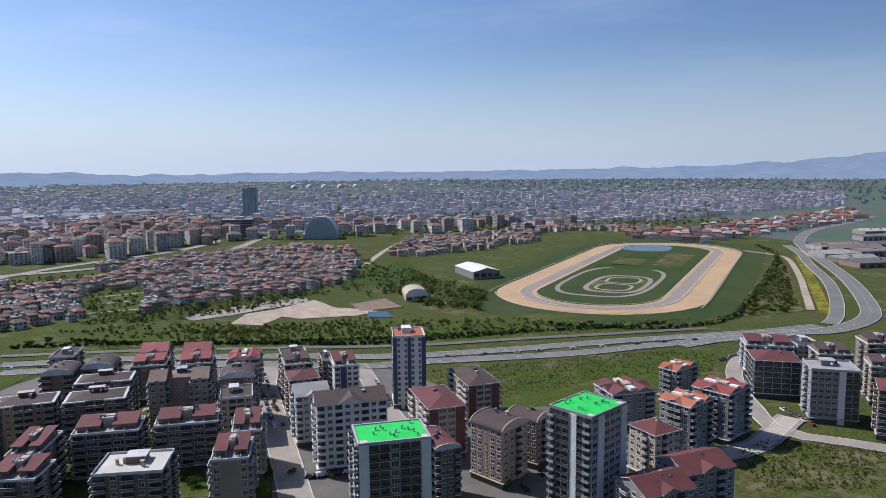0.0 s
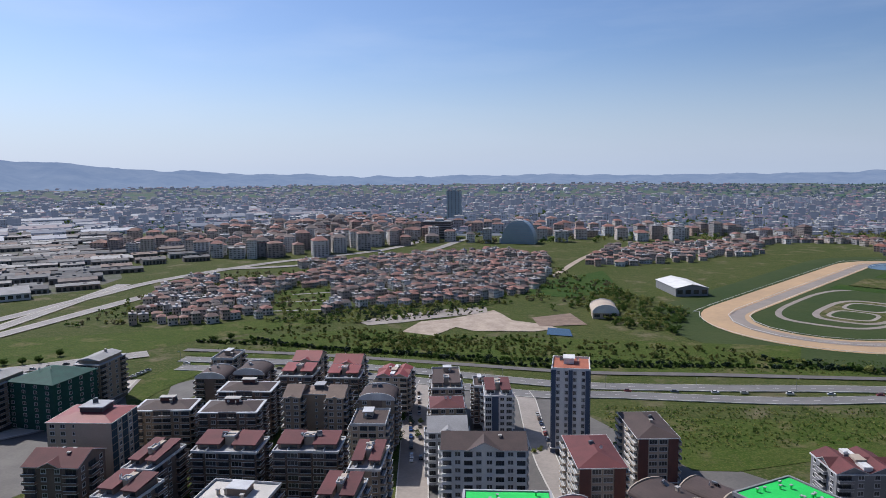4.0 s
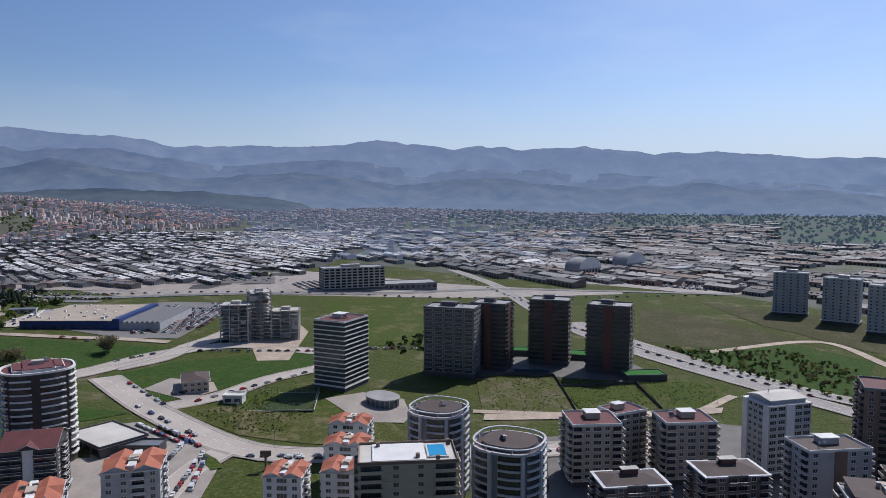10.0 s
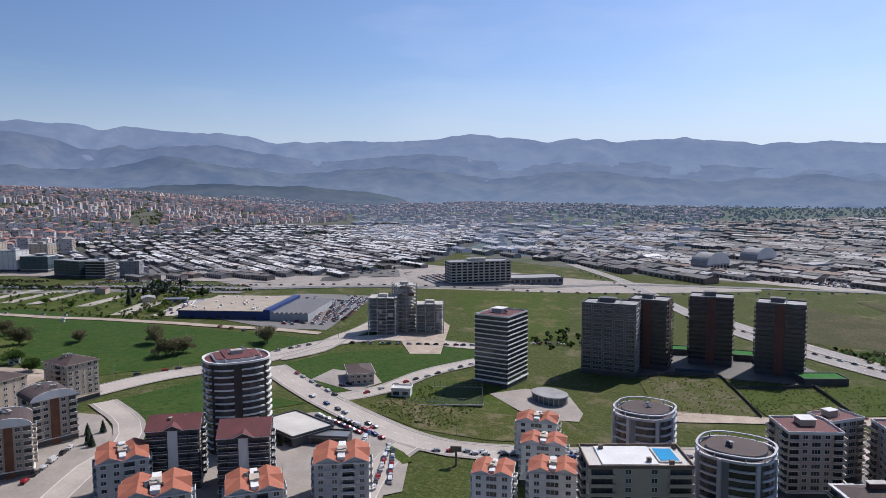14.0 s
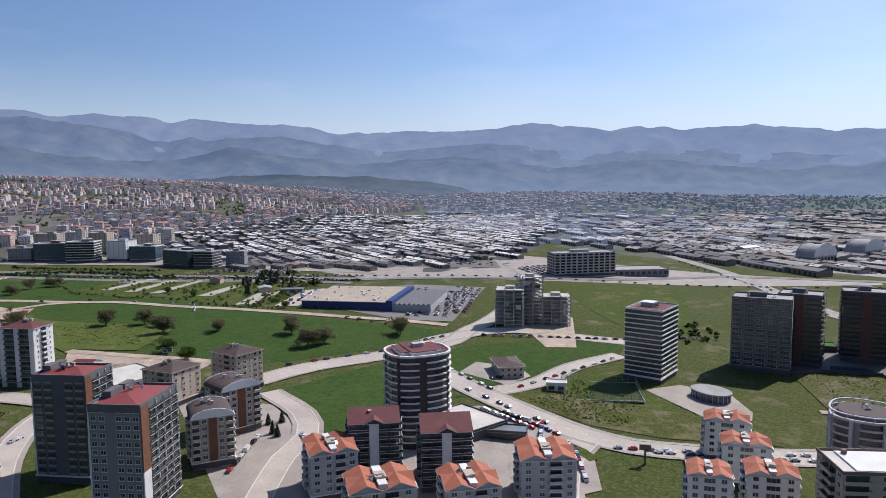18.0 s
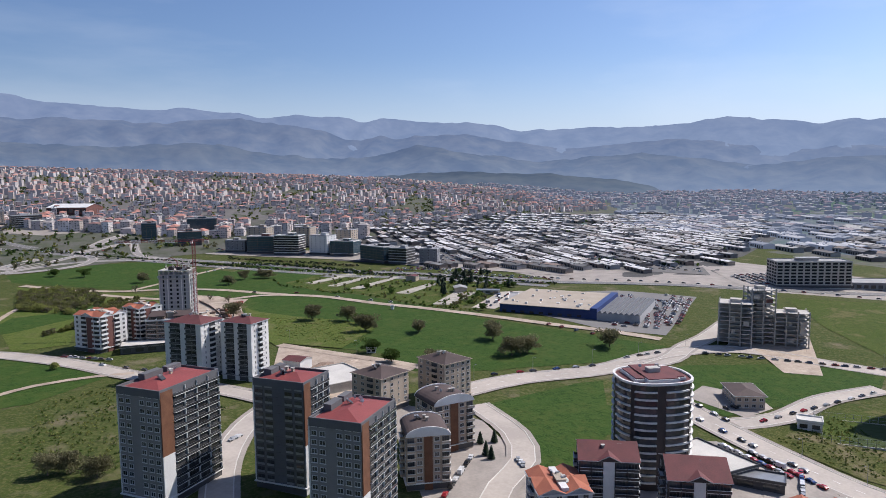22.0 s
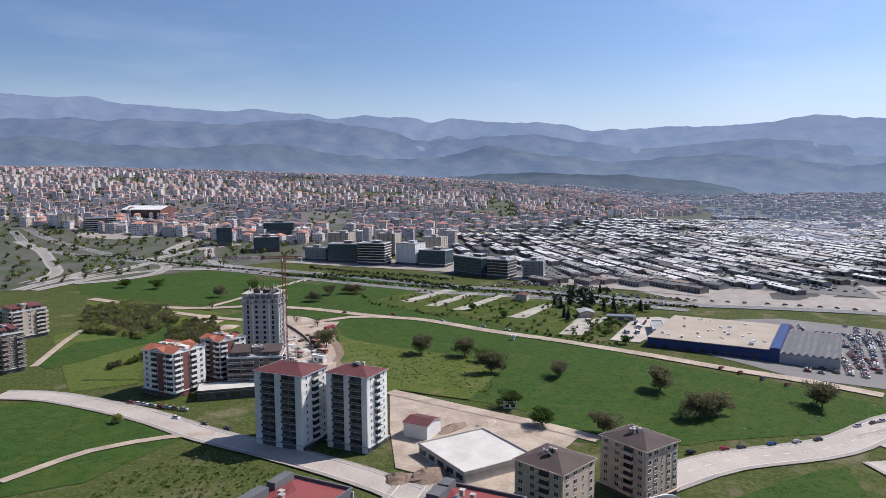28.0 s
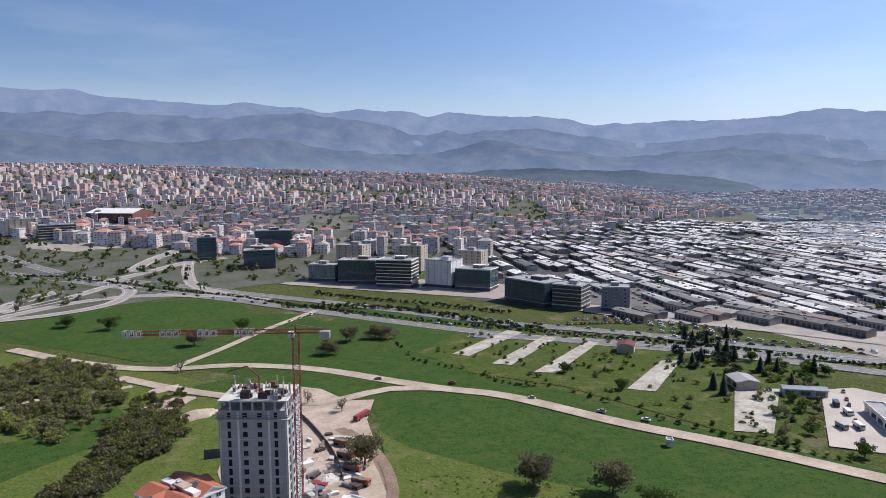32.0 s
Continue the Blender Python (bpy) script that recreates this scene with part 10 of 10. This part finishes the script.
# cars
car_row(-189.9, -341.1, -200.0, -315.6, 8, turn=120)
car_row(-192.2, -313.4, -199.8, -282.1, 3)
car_row(-268.5, -52.5, -253.6, -27.7, 8)
car_row(-249.5, -23.9, -214.3, -15.6, 11, turn=20)
car_row(-267.8, -61.8, -255.5, -37.3, 9)
car_row(-315.6, -98.1, -290.4, -62.9, 6)
car_row(-249.8, -9.5, -269.3, 53.8, 12)
car_row(-266.2, 54.0, -287.8, 127.3, 12)
car_row(-297.9, -55.9, -368.6, -24.3, 10)
car_row(-342.6, -126.0, -369.2, -113.9, 4)
car_row(-379.2, -99.6, -410.6, -23.0, 16)
car_row(-279.1, -160.4, -326.3, -128.7, 6)
car_row(-86.3, 315.4, -60.6, 245.5, 14, keep=0.9)
car_row(-82.9, 317.0, -57.9, 246.9, 12, keep=0.6)
car_row(-30.5, 304.0, -19.8, 270.6, 7)
car_row(-42.7, 206.7, -29.4, 210.3, 7, turn=30)
car_row(130.6, 330.0, 150.3, 344.6, 7, turn=60)
car_row(128.9, 263.5, 132.6, 245.7, 6)
car_row(-210.2, 327.2, -94.8, 335.8, 10, far=True)
car_row(-7.1, 338.7, 140.4, 371.1, 9, far=True)
car_row(-448.3, 144.6, -365.2, 212.6, 14, far=True)
car_row(-336.5, 253.9, -292.6, 268.7, 14)
car_row(-292.0, 271.1, -247.9, 329.5, 10)
car_row(-544.2, 81.8, -461.7, 146.1, 12, far=True)
car_row(-215.9, 293.7, -216.2, 313.6, 6, turn=60)
car_row(-269.4, 235.5, -240.2, 223.5, 5, turn=10)
car_row(-167.5, -187.2, -172.6, -188.1, 2)
car_row(-381.7, -786.8, -446.1, -552.3, 16, far=True)
car_row(-447.3, -532.3, -517.0, -251.6, 24, far=True)
car_row(-460.9, -570.0, -536.8, -254.6, 22, far=True)
car_row(-316.7, -709.7, -386.1, -719.7, 7, far=True)
car_row(-397.8, -727.1, -512.0, -772.5, 9, far=True)
car_row(-506.8, -406.3, -532.8, -380.6, 14, turn=30, far=True)
car_row(-521.0, -364.9, -545.1, -255.9, 20, far=True)
car_row(-438.5, -543.3, -405.8, -534.4, 3)
car_row(-469.7, -258.1, -408.9, -240.0, 7, turn=15)
car_row(-384.4, -189.2, -377.9, -150.1, 4, turn=170)
car_row(-484.5, -160.2, -430.2, -130.7, 20, turn=170, far=True)
car_row(-489.8, -172.4, -498.2, -146.9, 14, turn=100, far=True)
car_row(-208.7, -120.6, -176.7, -110.3, 6)
car_row(-213.8, -107.9, -210.7, -103.8, 3, turn=30)
car_row(-419.6, -16.3, -432.2, 16.4, 7)
car_row(-473.9, -432.2, -591.7, -133.3, 30, far=True)
car_row(-591.7, -133.3, -694.3, 235.4, 30, far=True)
car_row(-789.7, -19.3, -612.1, 71.1, 14, far=True)
car_row(-381.2, -356.8, -387.7, -294.2, 4, keep=0.9)
car_row(-381.3, -378.0, -359.0, -418.6, 2)
tagged(new('far_cars', _far_cars.mesh('far_cars')), 'small cars on the far roads and car parks', 'cars', kind='stuff')

# lots and yards
car_row(-220.0, -12.5, -245.3, -21.0, 12, turn=20)
car_row(-218.0, -27.0, -231.0, -31.6, 6, turn=20)
car_row(-240.7, -31.9, -262.0, -36.1, 9, turn=10)
car_row(-304.0, -70.0, -316.0, -62.0, 4, turn=60)
car_row(-252.0, 3.0, -266.0, 60.0, 12)
car_row(-292.0, -83.0, -262.0, -33.0, 12, keep=0.8)

# street lamps
lamps_along([(-319.4, -112.3), (-289.8, -73.1), (-270.0, -41.3), (-259.4, -21.2), (-255.2, -2.9), (-262.3, 35.4), (-279.2, 90.9)], 6.6, 26)
lamps_along([(-268.4, -274.5), (-270.8, -230.3), (-274.4, -186.1)], 3.8, 24)
lamps_along([(-270.5, -157.6), (-326.3, -128.7), (-407.2, -88.7), (-411.4, -25.9)], 6.0, 26)
lamps_along([(-210.2, 327.2), (-95.4, 337.8), (-7.2, 340.8), (109.1, 367.5)], 1.0, 30)
lamps_along([(-355.3, -826.4), (-415.4, -693.9), (-448.3, -555.0), (-470.6, -435.7), (-505.2, -311.3), (-514.9, -251.3)], 0.5, 32)

# building site
truck(-303.9, -369.6, 100)
truck(-297.9, -361.1, 100)
truck(-292.8, -352.2, 105)
truck(-287.8, -343.4, 105)
truck(-325.4, -383.1, 15, 'red and white truck parked on the dirt track', RUST, 1.5)
stack(-299.7, -380.5, 86, 2.3, 0.8, 1.1, WHITE)
stack(-272.8, -346.1, 40, 3.6, 1.2, 0.7, PALE)
stack(-293.8, -377.7, 149, 4.4, 2.1, 0.7, PALE)
stack(-283.0, -357.9, 16, 3.8, 1.9, 1.1, BROWN)
stack(-286.1, -365.7, 170, 4.5, 2.3, 1.4, WHITE)
stack(-289.8, -375.9, 153, 3.5, 1.5, 1.2, TAUPE)
stack(-300.2, -374.5, 47, 4.4, 0.9, 1.0, TAUPE)
stack(-295.1, -351.1, 126, 2.4, 1.9, 0.6, BLUE)
stack(-290.3, -348.4, 50, 3.1, 2.0, 0.9, BLUE)
stack(-278.2, -345.0, 151, 4.1, 1.2, 1.1, WHITE)
stack(-307.7, -368.8, 52, 2.1, 1.4, 0.6, CONCRETE)
stack(-302.9, -360.4, 3, 2.9, 2.3, 1.4, BROWN)
stack(-275.4, -345.9, 53, 2.6, 1.5, 0.7, WHITE)
stack(-274.6, -345.7, 103, 3.1, 1.5, 0.9, BROWN)
stack(-278.5, -338.7, 79, 2.6, 2.3, 0.6, WHITE)
stack(-276.8, -357.8, 109, 3.6, 1.7, 0.9, CONCRETE)
stack(-273.8, -354.8, 139, 3.2, 2.4, 1.0, TAUPE)
stack(-288.9, -367.2, 39, 3.3, 1.8, 1.0, PALE)
stack(-296.3, -377.0, 46, 2.7, 1.1, 0.8, PALE)
stack(-307.1, -367.9, 160, 2.9, 1.0, 1.1, PALE)
stack(-290.3, -347.1, 89, 2.3, 1.1, 1.5, PALE)
stack(-281.6, -339.5, 53, 3.4, 2.2, 0.8, BROWN)
stack(-298.1, -372.4, 61, 3.2, 1.6, 1.4, TAUPE)
stack(-282.6, -358.4, 8, 4.7, 1.0, 1.6, METAL)
stack(-307.5, -374.9, 124, 3.4, 1.6, 0.9, CONCRETE)
stack(-279.1, -350.8, 166, 2.0, 2.2, 0.6, METAL)
stack(-284.6, -345.1, 99, 4.6, 1.1, 1.2, METAL)
stack(-275.8, -348.6, 165, 3.3, 0.9, 1.3, BLUE)
stack(-282.6, -363.4, 109, 2.4, 1.4, 1.3, TAUPE)
stack(-307.4, -379.8, 149, 2.3, 1.7, 0.9, BROWN)
stack(-299.6, -362.3, 137, 4.6, 1.4, 0.6, METAL)
stack(-285.4, -343.1, 92, 3.3, 2.2, 1.4, BROWN)
stack(-273.0, -352.8, 115, 4.8, 1.6, 0.6, METAL)
stack(-294.4, -363.6, 32, 2.4, 1.6, 0.9, CONCRETE)
stack(-278.0, -345.2, 1, 2.9, 1.7, 1.0, CONCRETE)
stack(-292.7, -356.8, 94, 3.2, 1.3, 0.8, WHITE)
stack(-274.8, -351.7, 122, 3.8, 1.3, 1.5, PALE)
stack(-276.9, -346.1, 169, 3.5, 1.5, 1.2, TAUPE)
stack(-296.4, -371.3, 177, 3.0, 1.5, 1.2, BROWN)
stack(-287.7, -352.5, 162, 3.1, 1.7, 0.9, TAUPE)
stack(-305.5, -374.3, 116, 4.7, 1.3, 0.9, WHITE)
stack(-274.2, -351.2, 94, 4.3, 0.9, 0.9, PALE)
stack(-308.0, -370.7, 105, 3.5, 1.7, 1.5, CONCRETE)
stack(-278.8, -340.1, 31, 3.4, 2.2, 0.7, WHITE)
stack(-287.9, -349.5, 159, 2.7, 1.6, 0.7, WHITE)
stack(-280.3, -352.9, 113, 5.0, 2.2, 0.9, RUST)
heap('earth_mound', -214.7, -207.9, 9, 6, 2.4, SOIL, 'mound of dug brown earth', 760)
heap('earth_mound', -207.6, -213.4, 6, 5, 2.0, SOIL, 'mound of dug brown earth', 705)
heap('earth_mound', -248.5, -227.9, 10, 4, 1.6, SOIL, 'mound of dug brown earth', 800)
heap('earth_mound', -259.5, -221.6, 9, 3, 1.2, DIRT, 'mound of dug brown earth', 860)
heap('earth_mound', -290.7, -452.9, 12, 7, 1.6, DIRT, 'low mound of pale rubble and earth', 300)
heap('earth_mound', -290.6, -432.8, 10, 6, 1.6, DIRT, 'low mound of pale rubble and earth', 350)
heap('earth_mound', -298.5, -471.5, 10, 5, 1.0, DIRT, 'low mound of pale rubble and earth', 290)


# ---- plots, fences and yards round the dark towers ----
def fence(pts, height, m, label, posts=True):
    """A fence along a line: panels between posts."""
    e = thing("fence", pose(pts[0][0], pts[0][1], float(land(*pts[0]))), label, "fence")
    line = smooth_line(pts, 4.0)
    o = Vector(e.matrix_basis.translation)
    for (x0, y0), (x1, y1) in zip(line[:-1], line[1:]):
        a, b = Vector((x0, y0, float(land(x0, y0)))) - o, Vector((x1, y1, float(land(x1, y1)))) - o
        n = Vector((a.y - b.y, b.x - a.x, 0)).normalized() * 0.05
        q = [a - n, b - n, b + n, a + n]
        s = Shape().add([(p.x, p.y, p.z + z) for z in (0.05, height) for p in q], [(3, 2, 1, 0), (4, 5, 6, 7), (0, 1, 5, 4), (1, 2, 6, 5), (2, 3, 7, 6), (3, 0, 4, 7)], m)
        part("panel", s.mesh("panel"), e)
        if posts:
            part("post", Shape().box(a.x - 0.1, a.y - 0.1, a.z - 0.2, a.x + 0.1, a.y + 0.1, a.z + height + 0.15, m).mesh("post"), e)
    return e


def podium(x, y, turn, w, d, h, label):
    """A dark podium with a lawn on top."""
    e = thing("podium", pose(x, y, float(land(x, y)), 0, 0, turn), label, "podium")
    part("wall", Shape().box(-w / 2, -d / 2, -1, w / 2, d / 2, h, DARK).mesh("wall"), e)
    part("parapet", Shape().ring(w + 0.1, d + 0.1, h, h + 0.5, 0.3, ANTHRACITE).mesh("parapet"), e)
    part("roof_lawn", Shape().box(-w / 2 + 0.4, -d / 2 + 0.4, h, w / 2 - 0.4, d / 2 - 0.4, h + 0.12, GREENLAWN).mesh("roof_lawn"), e, None, "bright green artificial lawn")


def car_park(poly, pitch, turn, keep, seed, lift=0.33):
    """Rows of small far cars inside an outline."""
    rng = np.random.default_rng(seed)
    for x, y in zip(*spots(poly, pitch, turn, 0.05, keep, rng)):
        c = [WHITE, WHITE, LGREY, DARK, TAUPE, RED, SLATE][rng.integers(7)]
        s = Shape().box(-1.55, -0.62, 0.12, 1.55, 0.62, 0.7, c).box(-1.2, -0.56, 0.7, 0.75, 0.56, 1.1, GLASS, top=0.8).box(-0.8, -0.4, 1.1, 0.35, 0.4, 1.13, c)
        _lot_cars.put(s, pose(x, y, float(land(x, y)) + lift, 0, 0, turn + 90))


_lot_cars = Shape()
GREENLAWN = mat("artificial_lawn", (0.03, 0.16, 0.02), (0.025, 0.12, 0.02), size=4, spec=0.1)
SAFETY = mat("orange_safety_net", (0.5, 0.09, 0.03), size=2)

patch('waste_plot', [(-373.6, 55.4), (-381.1, 93.7), (-326.4, 105.1), (-315.5, 66.2)], RUBBLE, 'stony waste plot with weeds and scattered rubble', 'lot', lift=0.34)
patch('grass_plot', [(-363.4, 97.8), (-373.1, 133.0), (-336.1, 139.7), (-327.0, 107.3)], GRASS, 'fenced green plot with weeds', 'field', lift=0.33)
patch('grass_plot', [(-374.2, 136.7), (-386.6, 154.1), (-380.9, 177.5), (-345.4, 167.7), (-336.6, 141.7)], GRASS, 'fenced green plot beside the boulevard', 'field', lift=0.345)
patch('dirt_path', [(-316.4, 66.7), (-324.8, 104.8), (-334.5, 139.4), (-343.8, 167.3), (-335.3, 164.9), (-326.3, 137.8), (-316.8, 104.1), (-308.5, 66.9)], DIRT, 'pale dirt path before the fenced plots', 'lot', lift=0.36)
fence([(-374.7, 55.4), (-383.0, 73.6), (-384.3, 93.9)], 1.6, DARK, 'dark panel fence round the waste plot')
fence([(-384.3, 93.9), (-351.4, 100.2), (-324.1, 104.9)], 1.6, DARK, 'dark panel fence between two plots')
fence([(-377.1, 133.6), (-354.9, 137.3), (-335.7, 140.9)], 1.6, DARK, 'dark panel fence between two plots')
fence([(-364.3, 97.9), (-369.6, 113.5), (-377.1, 133.6)], 1.6, DARK, 'dark panel fence before the towers')
fence([(-324.3, 108.1), (-325.6, 112.8), (-327.7, 117.7)], 0.9, SAFETY, 'orange safety net along the dirt path')
fence([(-333.6, 138.6), (-333.7, 141.7), (-333.9, 144.8)], 0.9, SAFETY, 'orange safety net along the dirt path')
fence([(-389.5, 73.2), (-389.7, 82.1), (-390.1, 91.5)], 2.0, BLUEGLASS, 'blue hoarding before the dark towers')
podium(-430.9, 74.1, 94.3, 13.7, 10, 3.0, 'dark podium with a bright green roof lawn')
podium(-427.2, 108.2, 87.2, 11.8, 12, 3.0, 'dark podium with a bright green roof lawn')
podium(-387.9, 138.1, 105.5, 20.3, 11, 3.0, 'dark podium with a bright green roof lawn')
patch('grass_field', [(-319.6, -371.0), (-316.1, -349.5), (-319.8, -314.3), (-325.7, -290.3), (-325.5, -261.5), (-297.5, -249.9), (-276.5, -242.8), (-271.1, -261.1), (-268.4, -273.1), (-275.0, -292.1), (-298.5, -336.1)], YOUNGGRASS, 'light green grass beside the crop field', 'field', lift=0.42)
patch('grass_field', [(-220.1, -462.7), (-238.6, -456.7), (-276.3, -467.3), (-270.9, -434.7), (-230.4, -426.8), (-208.1, -419.7), (-190.0, -417.5), (-189.9, -429.5)], CROP, 'dark green strip between thickets', 'field', lift=0.2)
patch('crop_field', [(-300.6, -661.1), (-356.1, -654.0), (-428.5, -552.9), (-421.5, -458.7), (-395.2, -384.2), (-399.4, -343.3), (-391.6, -293.8), (-391.0, -231.5), (-334.0, -223.2), (-288.8, -293.8), (-307.3, -344.1), (-344.1, -402.9), (-320.1, -506.1), (-286.5, -618.0)], CROP, 'wide dark green crop fields between dirt tracks', 'field', lift=0.09)
patch('grass_field', [(-278.0, -592.1), (-293.1, -532.2), (-311.9, -491.2), (-317.4, -447.9), (-255.8, -361.2), (-217.8, -407.8)], YOUNGGRASS, 'green meadow round the thickets', 'field', lift=0.1)
patch('fallow_field', [(-603.2, 157.6), (-612.8, 172.2), (-492.2, 251.7), (-464.3, 177.8), (-480.2, 143.5)], FALLOW, 'flat brown fallow field with a fence', 'field', lift=0.27)
patch('green_field', [(-453.0, 154.4), (-493.7, 230.7), (-444.3, 267.2), (-364.4, 227.6), (-423.7, 169.4)], CROP, 'green field with young trees', 'field', lift=0.26)
patch('site_ground', [(-647.1, 211.3), (-594.0, 293.9), (-512.7, 338.2), (-453.1, 326.5), (-464.2, 279.6), (-548.9, 234.8)], FALLOW, 'weedy dug earth round the white towers', 'lot', lift=0.25)
patch('green_field', [(-456.5, 276.3), (-489.1, 326.5), (-494.3, 368.9), (-422.0, 389.3), (-404.9, 321.6), (-397.6, 280.9)], FALLOW, 'rough green plot between dirt roads', 'field', lift=0.24)
patch('crop_field', [(-318.6, -113.4), (-354.1, -98.8), (-384.7, -67.6), (-374.6, -30.9), (-329.7, -49.8), (-297.3, -67.0)], CROP, 'dark green plot round the cream house', 'field', lift=0.16)
patch('grass_field', [(-285.2, -49.9), (-325.7, -36.8), (-363.1, -8.6), (-271.2, 17.3), (-273.6, -13.2)], GRASS, 'lush green plot beside the boulevard', 'field', lift=0.15)
patch('grass_field', [(-218.6, -489.0), (-233.8, -492.6), (-250.9, -479.2), (-258.1, -401.6), (-215.7, -382.9), (-205.5, -364.0), (-181.4, -373.1)], YOUNGGRASS, 'green meadow beside the street', 'field', lift=0.17)
patch('grass_field', [(-321.1, -370.0), (-309.1, -333.2), (-278.0, -276.0), (-260.9, -270.4), (-282.3, -324.2)], YOUNGGRASS, 'light green grass beside the building site', 'field', lift=0.405)
patch('building_site', [(-330.7, -444.0), (-339.0, -421.3), (-335.7, -402.2), (-343.0, -394.6), (-325.9, -380.8), (-312.8, -363.6), (-302.7, -347.2), (-289.6, -330.6), (-284.5, -321.0), (-273.0, -313.8), (-263.3, -298.1), (-249.9, -314.3), (-258.6, -328.4), (-245.5, -338.5), (-266.8, -382.6), (-312.9, -436.1)], DIRT, 'bare dusty building site', 'lot', lift=0.3)
patch('building_site', [(-261.7, -271.0), (-273.0, -214.4), (-272.9, -191.6), (-219.2, -183.3), (-212.6, -219.5), (-234.9, -244.2)], DIRT, 'bare dusty building plot behind the apartment pair', 'lot', lift=0.31)
road('site_track', [(-313.9, -378.3), (-309.5, -362.6), (-301.3, -347.2), (-290.4, -333.4), (-280.8, -325.6)], 3.4, SOIL, 'rutted brown lorry track round the site', lift=0.42, kerb=False)
fence([(-317.4, -414.0), (-308.8, -390.2), (-297.0, -365.3), (-286.7, -349.7)], 1.5, TAUPE, 'grey pile wall along the excavation')
fence([(-273.3, -332.7), (-267.9, -323.1)], 2.4, WHITE, 'white hoarding panels round the building site')
fence([(-270.0, -394.7), (-277.9, -388.8)], 3.0, DARK, 'dark retaining wall behind the apartment houses')
shell(-269.5, -349.3, 166.8, 8.8, 9, 2, 'low concrete basement frame beside the new tower')
hall(-276.5, -332.2, 100.0, 7.0, 2.6, 2.6, 'white steel container on the building site', 'flat', WHITE, WHITE, 'site_container', 'container')
heap('rubble_mound', -283.7, -353.4, 5, 4, 1.8, CONCRETE, 'mound of grey rubble and formwork on the site', 5)
heap('rubble_mound', -269.3, -337.6, 6, 4, 1.6, CONCRETE, 'mound of grey rubble and formwork on the site', 6)
heap('rubble_mound', -262.9, -326.1, 5, 3, 1.4, TAUPE, 'mound of grey rubble and formwork on the site', 7)
heap('rubble_mound', -290.5, -366.8, 4, 3, 1.4, DIRT, 'mound of grey rubble and formwork on the site', 8)
heap('rubble_mound', -267.1, -327.2, 4, 3, 1.2, SOIL, 'mound of grey rubble and formwork on the site', 9)
patch('car_lot', [(-663.0, -170.3), (-734.0, -111.5), (-708.9, -23.9), (-658.1, -15.0), (-598.5, -133.0)], PAVING, 'dusty yard with parked cars', 'lot', lift=0.36)
patch('shop_yard', [(-629.0, -510.9), (-750.6, -346.1), (-709.0, -293.6), (-680.1, -183.4), (-635.3, -164.4), (-564.2, -446.1)], DIMPAVE, 'dusty frontage of the workshops', 'lot', lift=0.36)
patch('car_lot', [(-907.7, 52.4), (-952.6, 119.4), (-857.9, 300.3), (-766.5, 319.5), (-705.3, 301.2), (-703.4, 217.9), (-762.1, 114.7)], PAVING, 'dusty car park before the exhibition halls', 'lot', lift=0.36)
patch('site_yard', [(-447.6, -104.4), (-498.1, -93.1), (-451.2, -62.1), (-379.8, -46.0), (-372.6, -60.8)], DIRT, 'sandy yard of the building site', 'lot', lift=0.38)
car_park([(-646.4, -152.0), (-702.4, -114.0), (-695.0, -32.4), (-666.2, -26.9), (-610.0, -132.3)], (2.4, 6.5), 40, 0.7, 1)
car_park([(-613.3, -488.2), (-720.5, -327.8), (-669.7, -185.0), (-647.0, -175.1), (-577.6, -453.0)], (3.0, 8), 50, 0.5, 2)
car_park([(-886.0, 66.6), (-912.2, 118.4), (-827.0, 292.8), (-757.2, 313.1), (-726.0, 303.9), (-725.8, 221.9), (-780.4, 115.1)], (2.3, 7), 45, 0.7, 3)
car_park([(-484.6, -193.8), (-503.5, -180.7), (-432.5, -132.6), (-417.3, -143.7)], (2.2, 5.5), 20, 0.85, 4)
car_park([(-484.2, -178.1), (-502.9, -142.5), (-469.4, -137.0), (-459.9, -165.3)], (2.2, 6.0), 20, 0.75, 5)
car_park([(-518.9, -413.4), (-550.3, -389.0), (-551.4, -326.2), (-536.5, -321.4), (-528.7, -378.5)], (2.3, 6.0), 30, 0.6, 6)
car_park([(-516.3, -664.5), (-539.9, -609.6), (-554.6, -551.2), (-545.2, -543.0), (-527.9, -596.9), (-505.0, -650.2)], (2.4, 6.0), 30, 0.5, 7)
car_park([(-432.0, -141.4), (-432.0, -127.8), (-516.5, -140.3), (-520.6, -163.5)], (2.2, 5.6), 12, 0.88, 8)
car_park([(-402.0, -160.0), (-412.0, -134.0), (-428.0, -130.0), (-424.0, -156.0)], (2.2, 5.6), 12, 0.8, 9)
tagged(new('lot_cars', _lot_cars.mesh('lot_cars')), 'small parked cars on the far lots', 'cars', kind='stuff')
hall(-852.1, 116.9, 140.0, 38.0, 21.0, 7.0, 'broad exhibition hall with a grey roof', 'barrel', LGREY, ROOFGREY, 'exhibition_hall', 'hall')
hall(-926.6, 173.9, 140.0, 38.0, 22.0, 7.0, 'broad exhibition hall with a grey roof', 'barrel', LGREY, ROOFGREY, 'exhibition_hall', 'hall')
hall(-927.7, 51.5, 140.0, 28.0, 16.0, 6.0, 'broad exhibition hall with a grey roof', 'gable', LGREY, WHITE, 'exhibition_hall', 'hall')
hall(-880.7, 226.4, 140.0, 38.0, 19.0, 6.0, 'broad exhibition hall with a grey roof', 'flat', LGREY, ROOFGREY, 'exhibition_hall', 'hall')
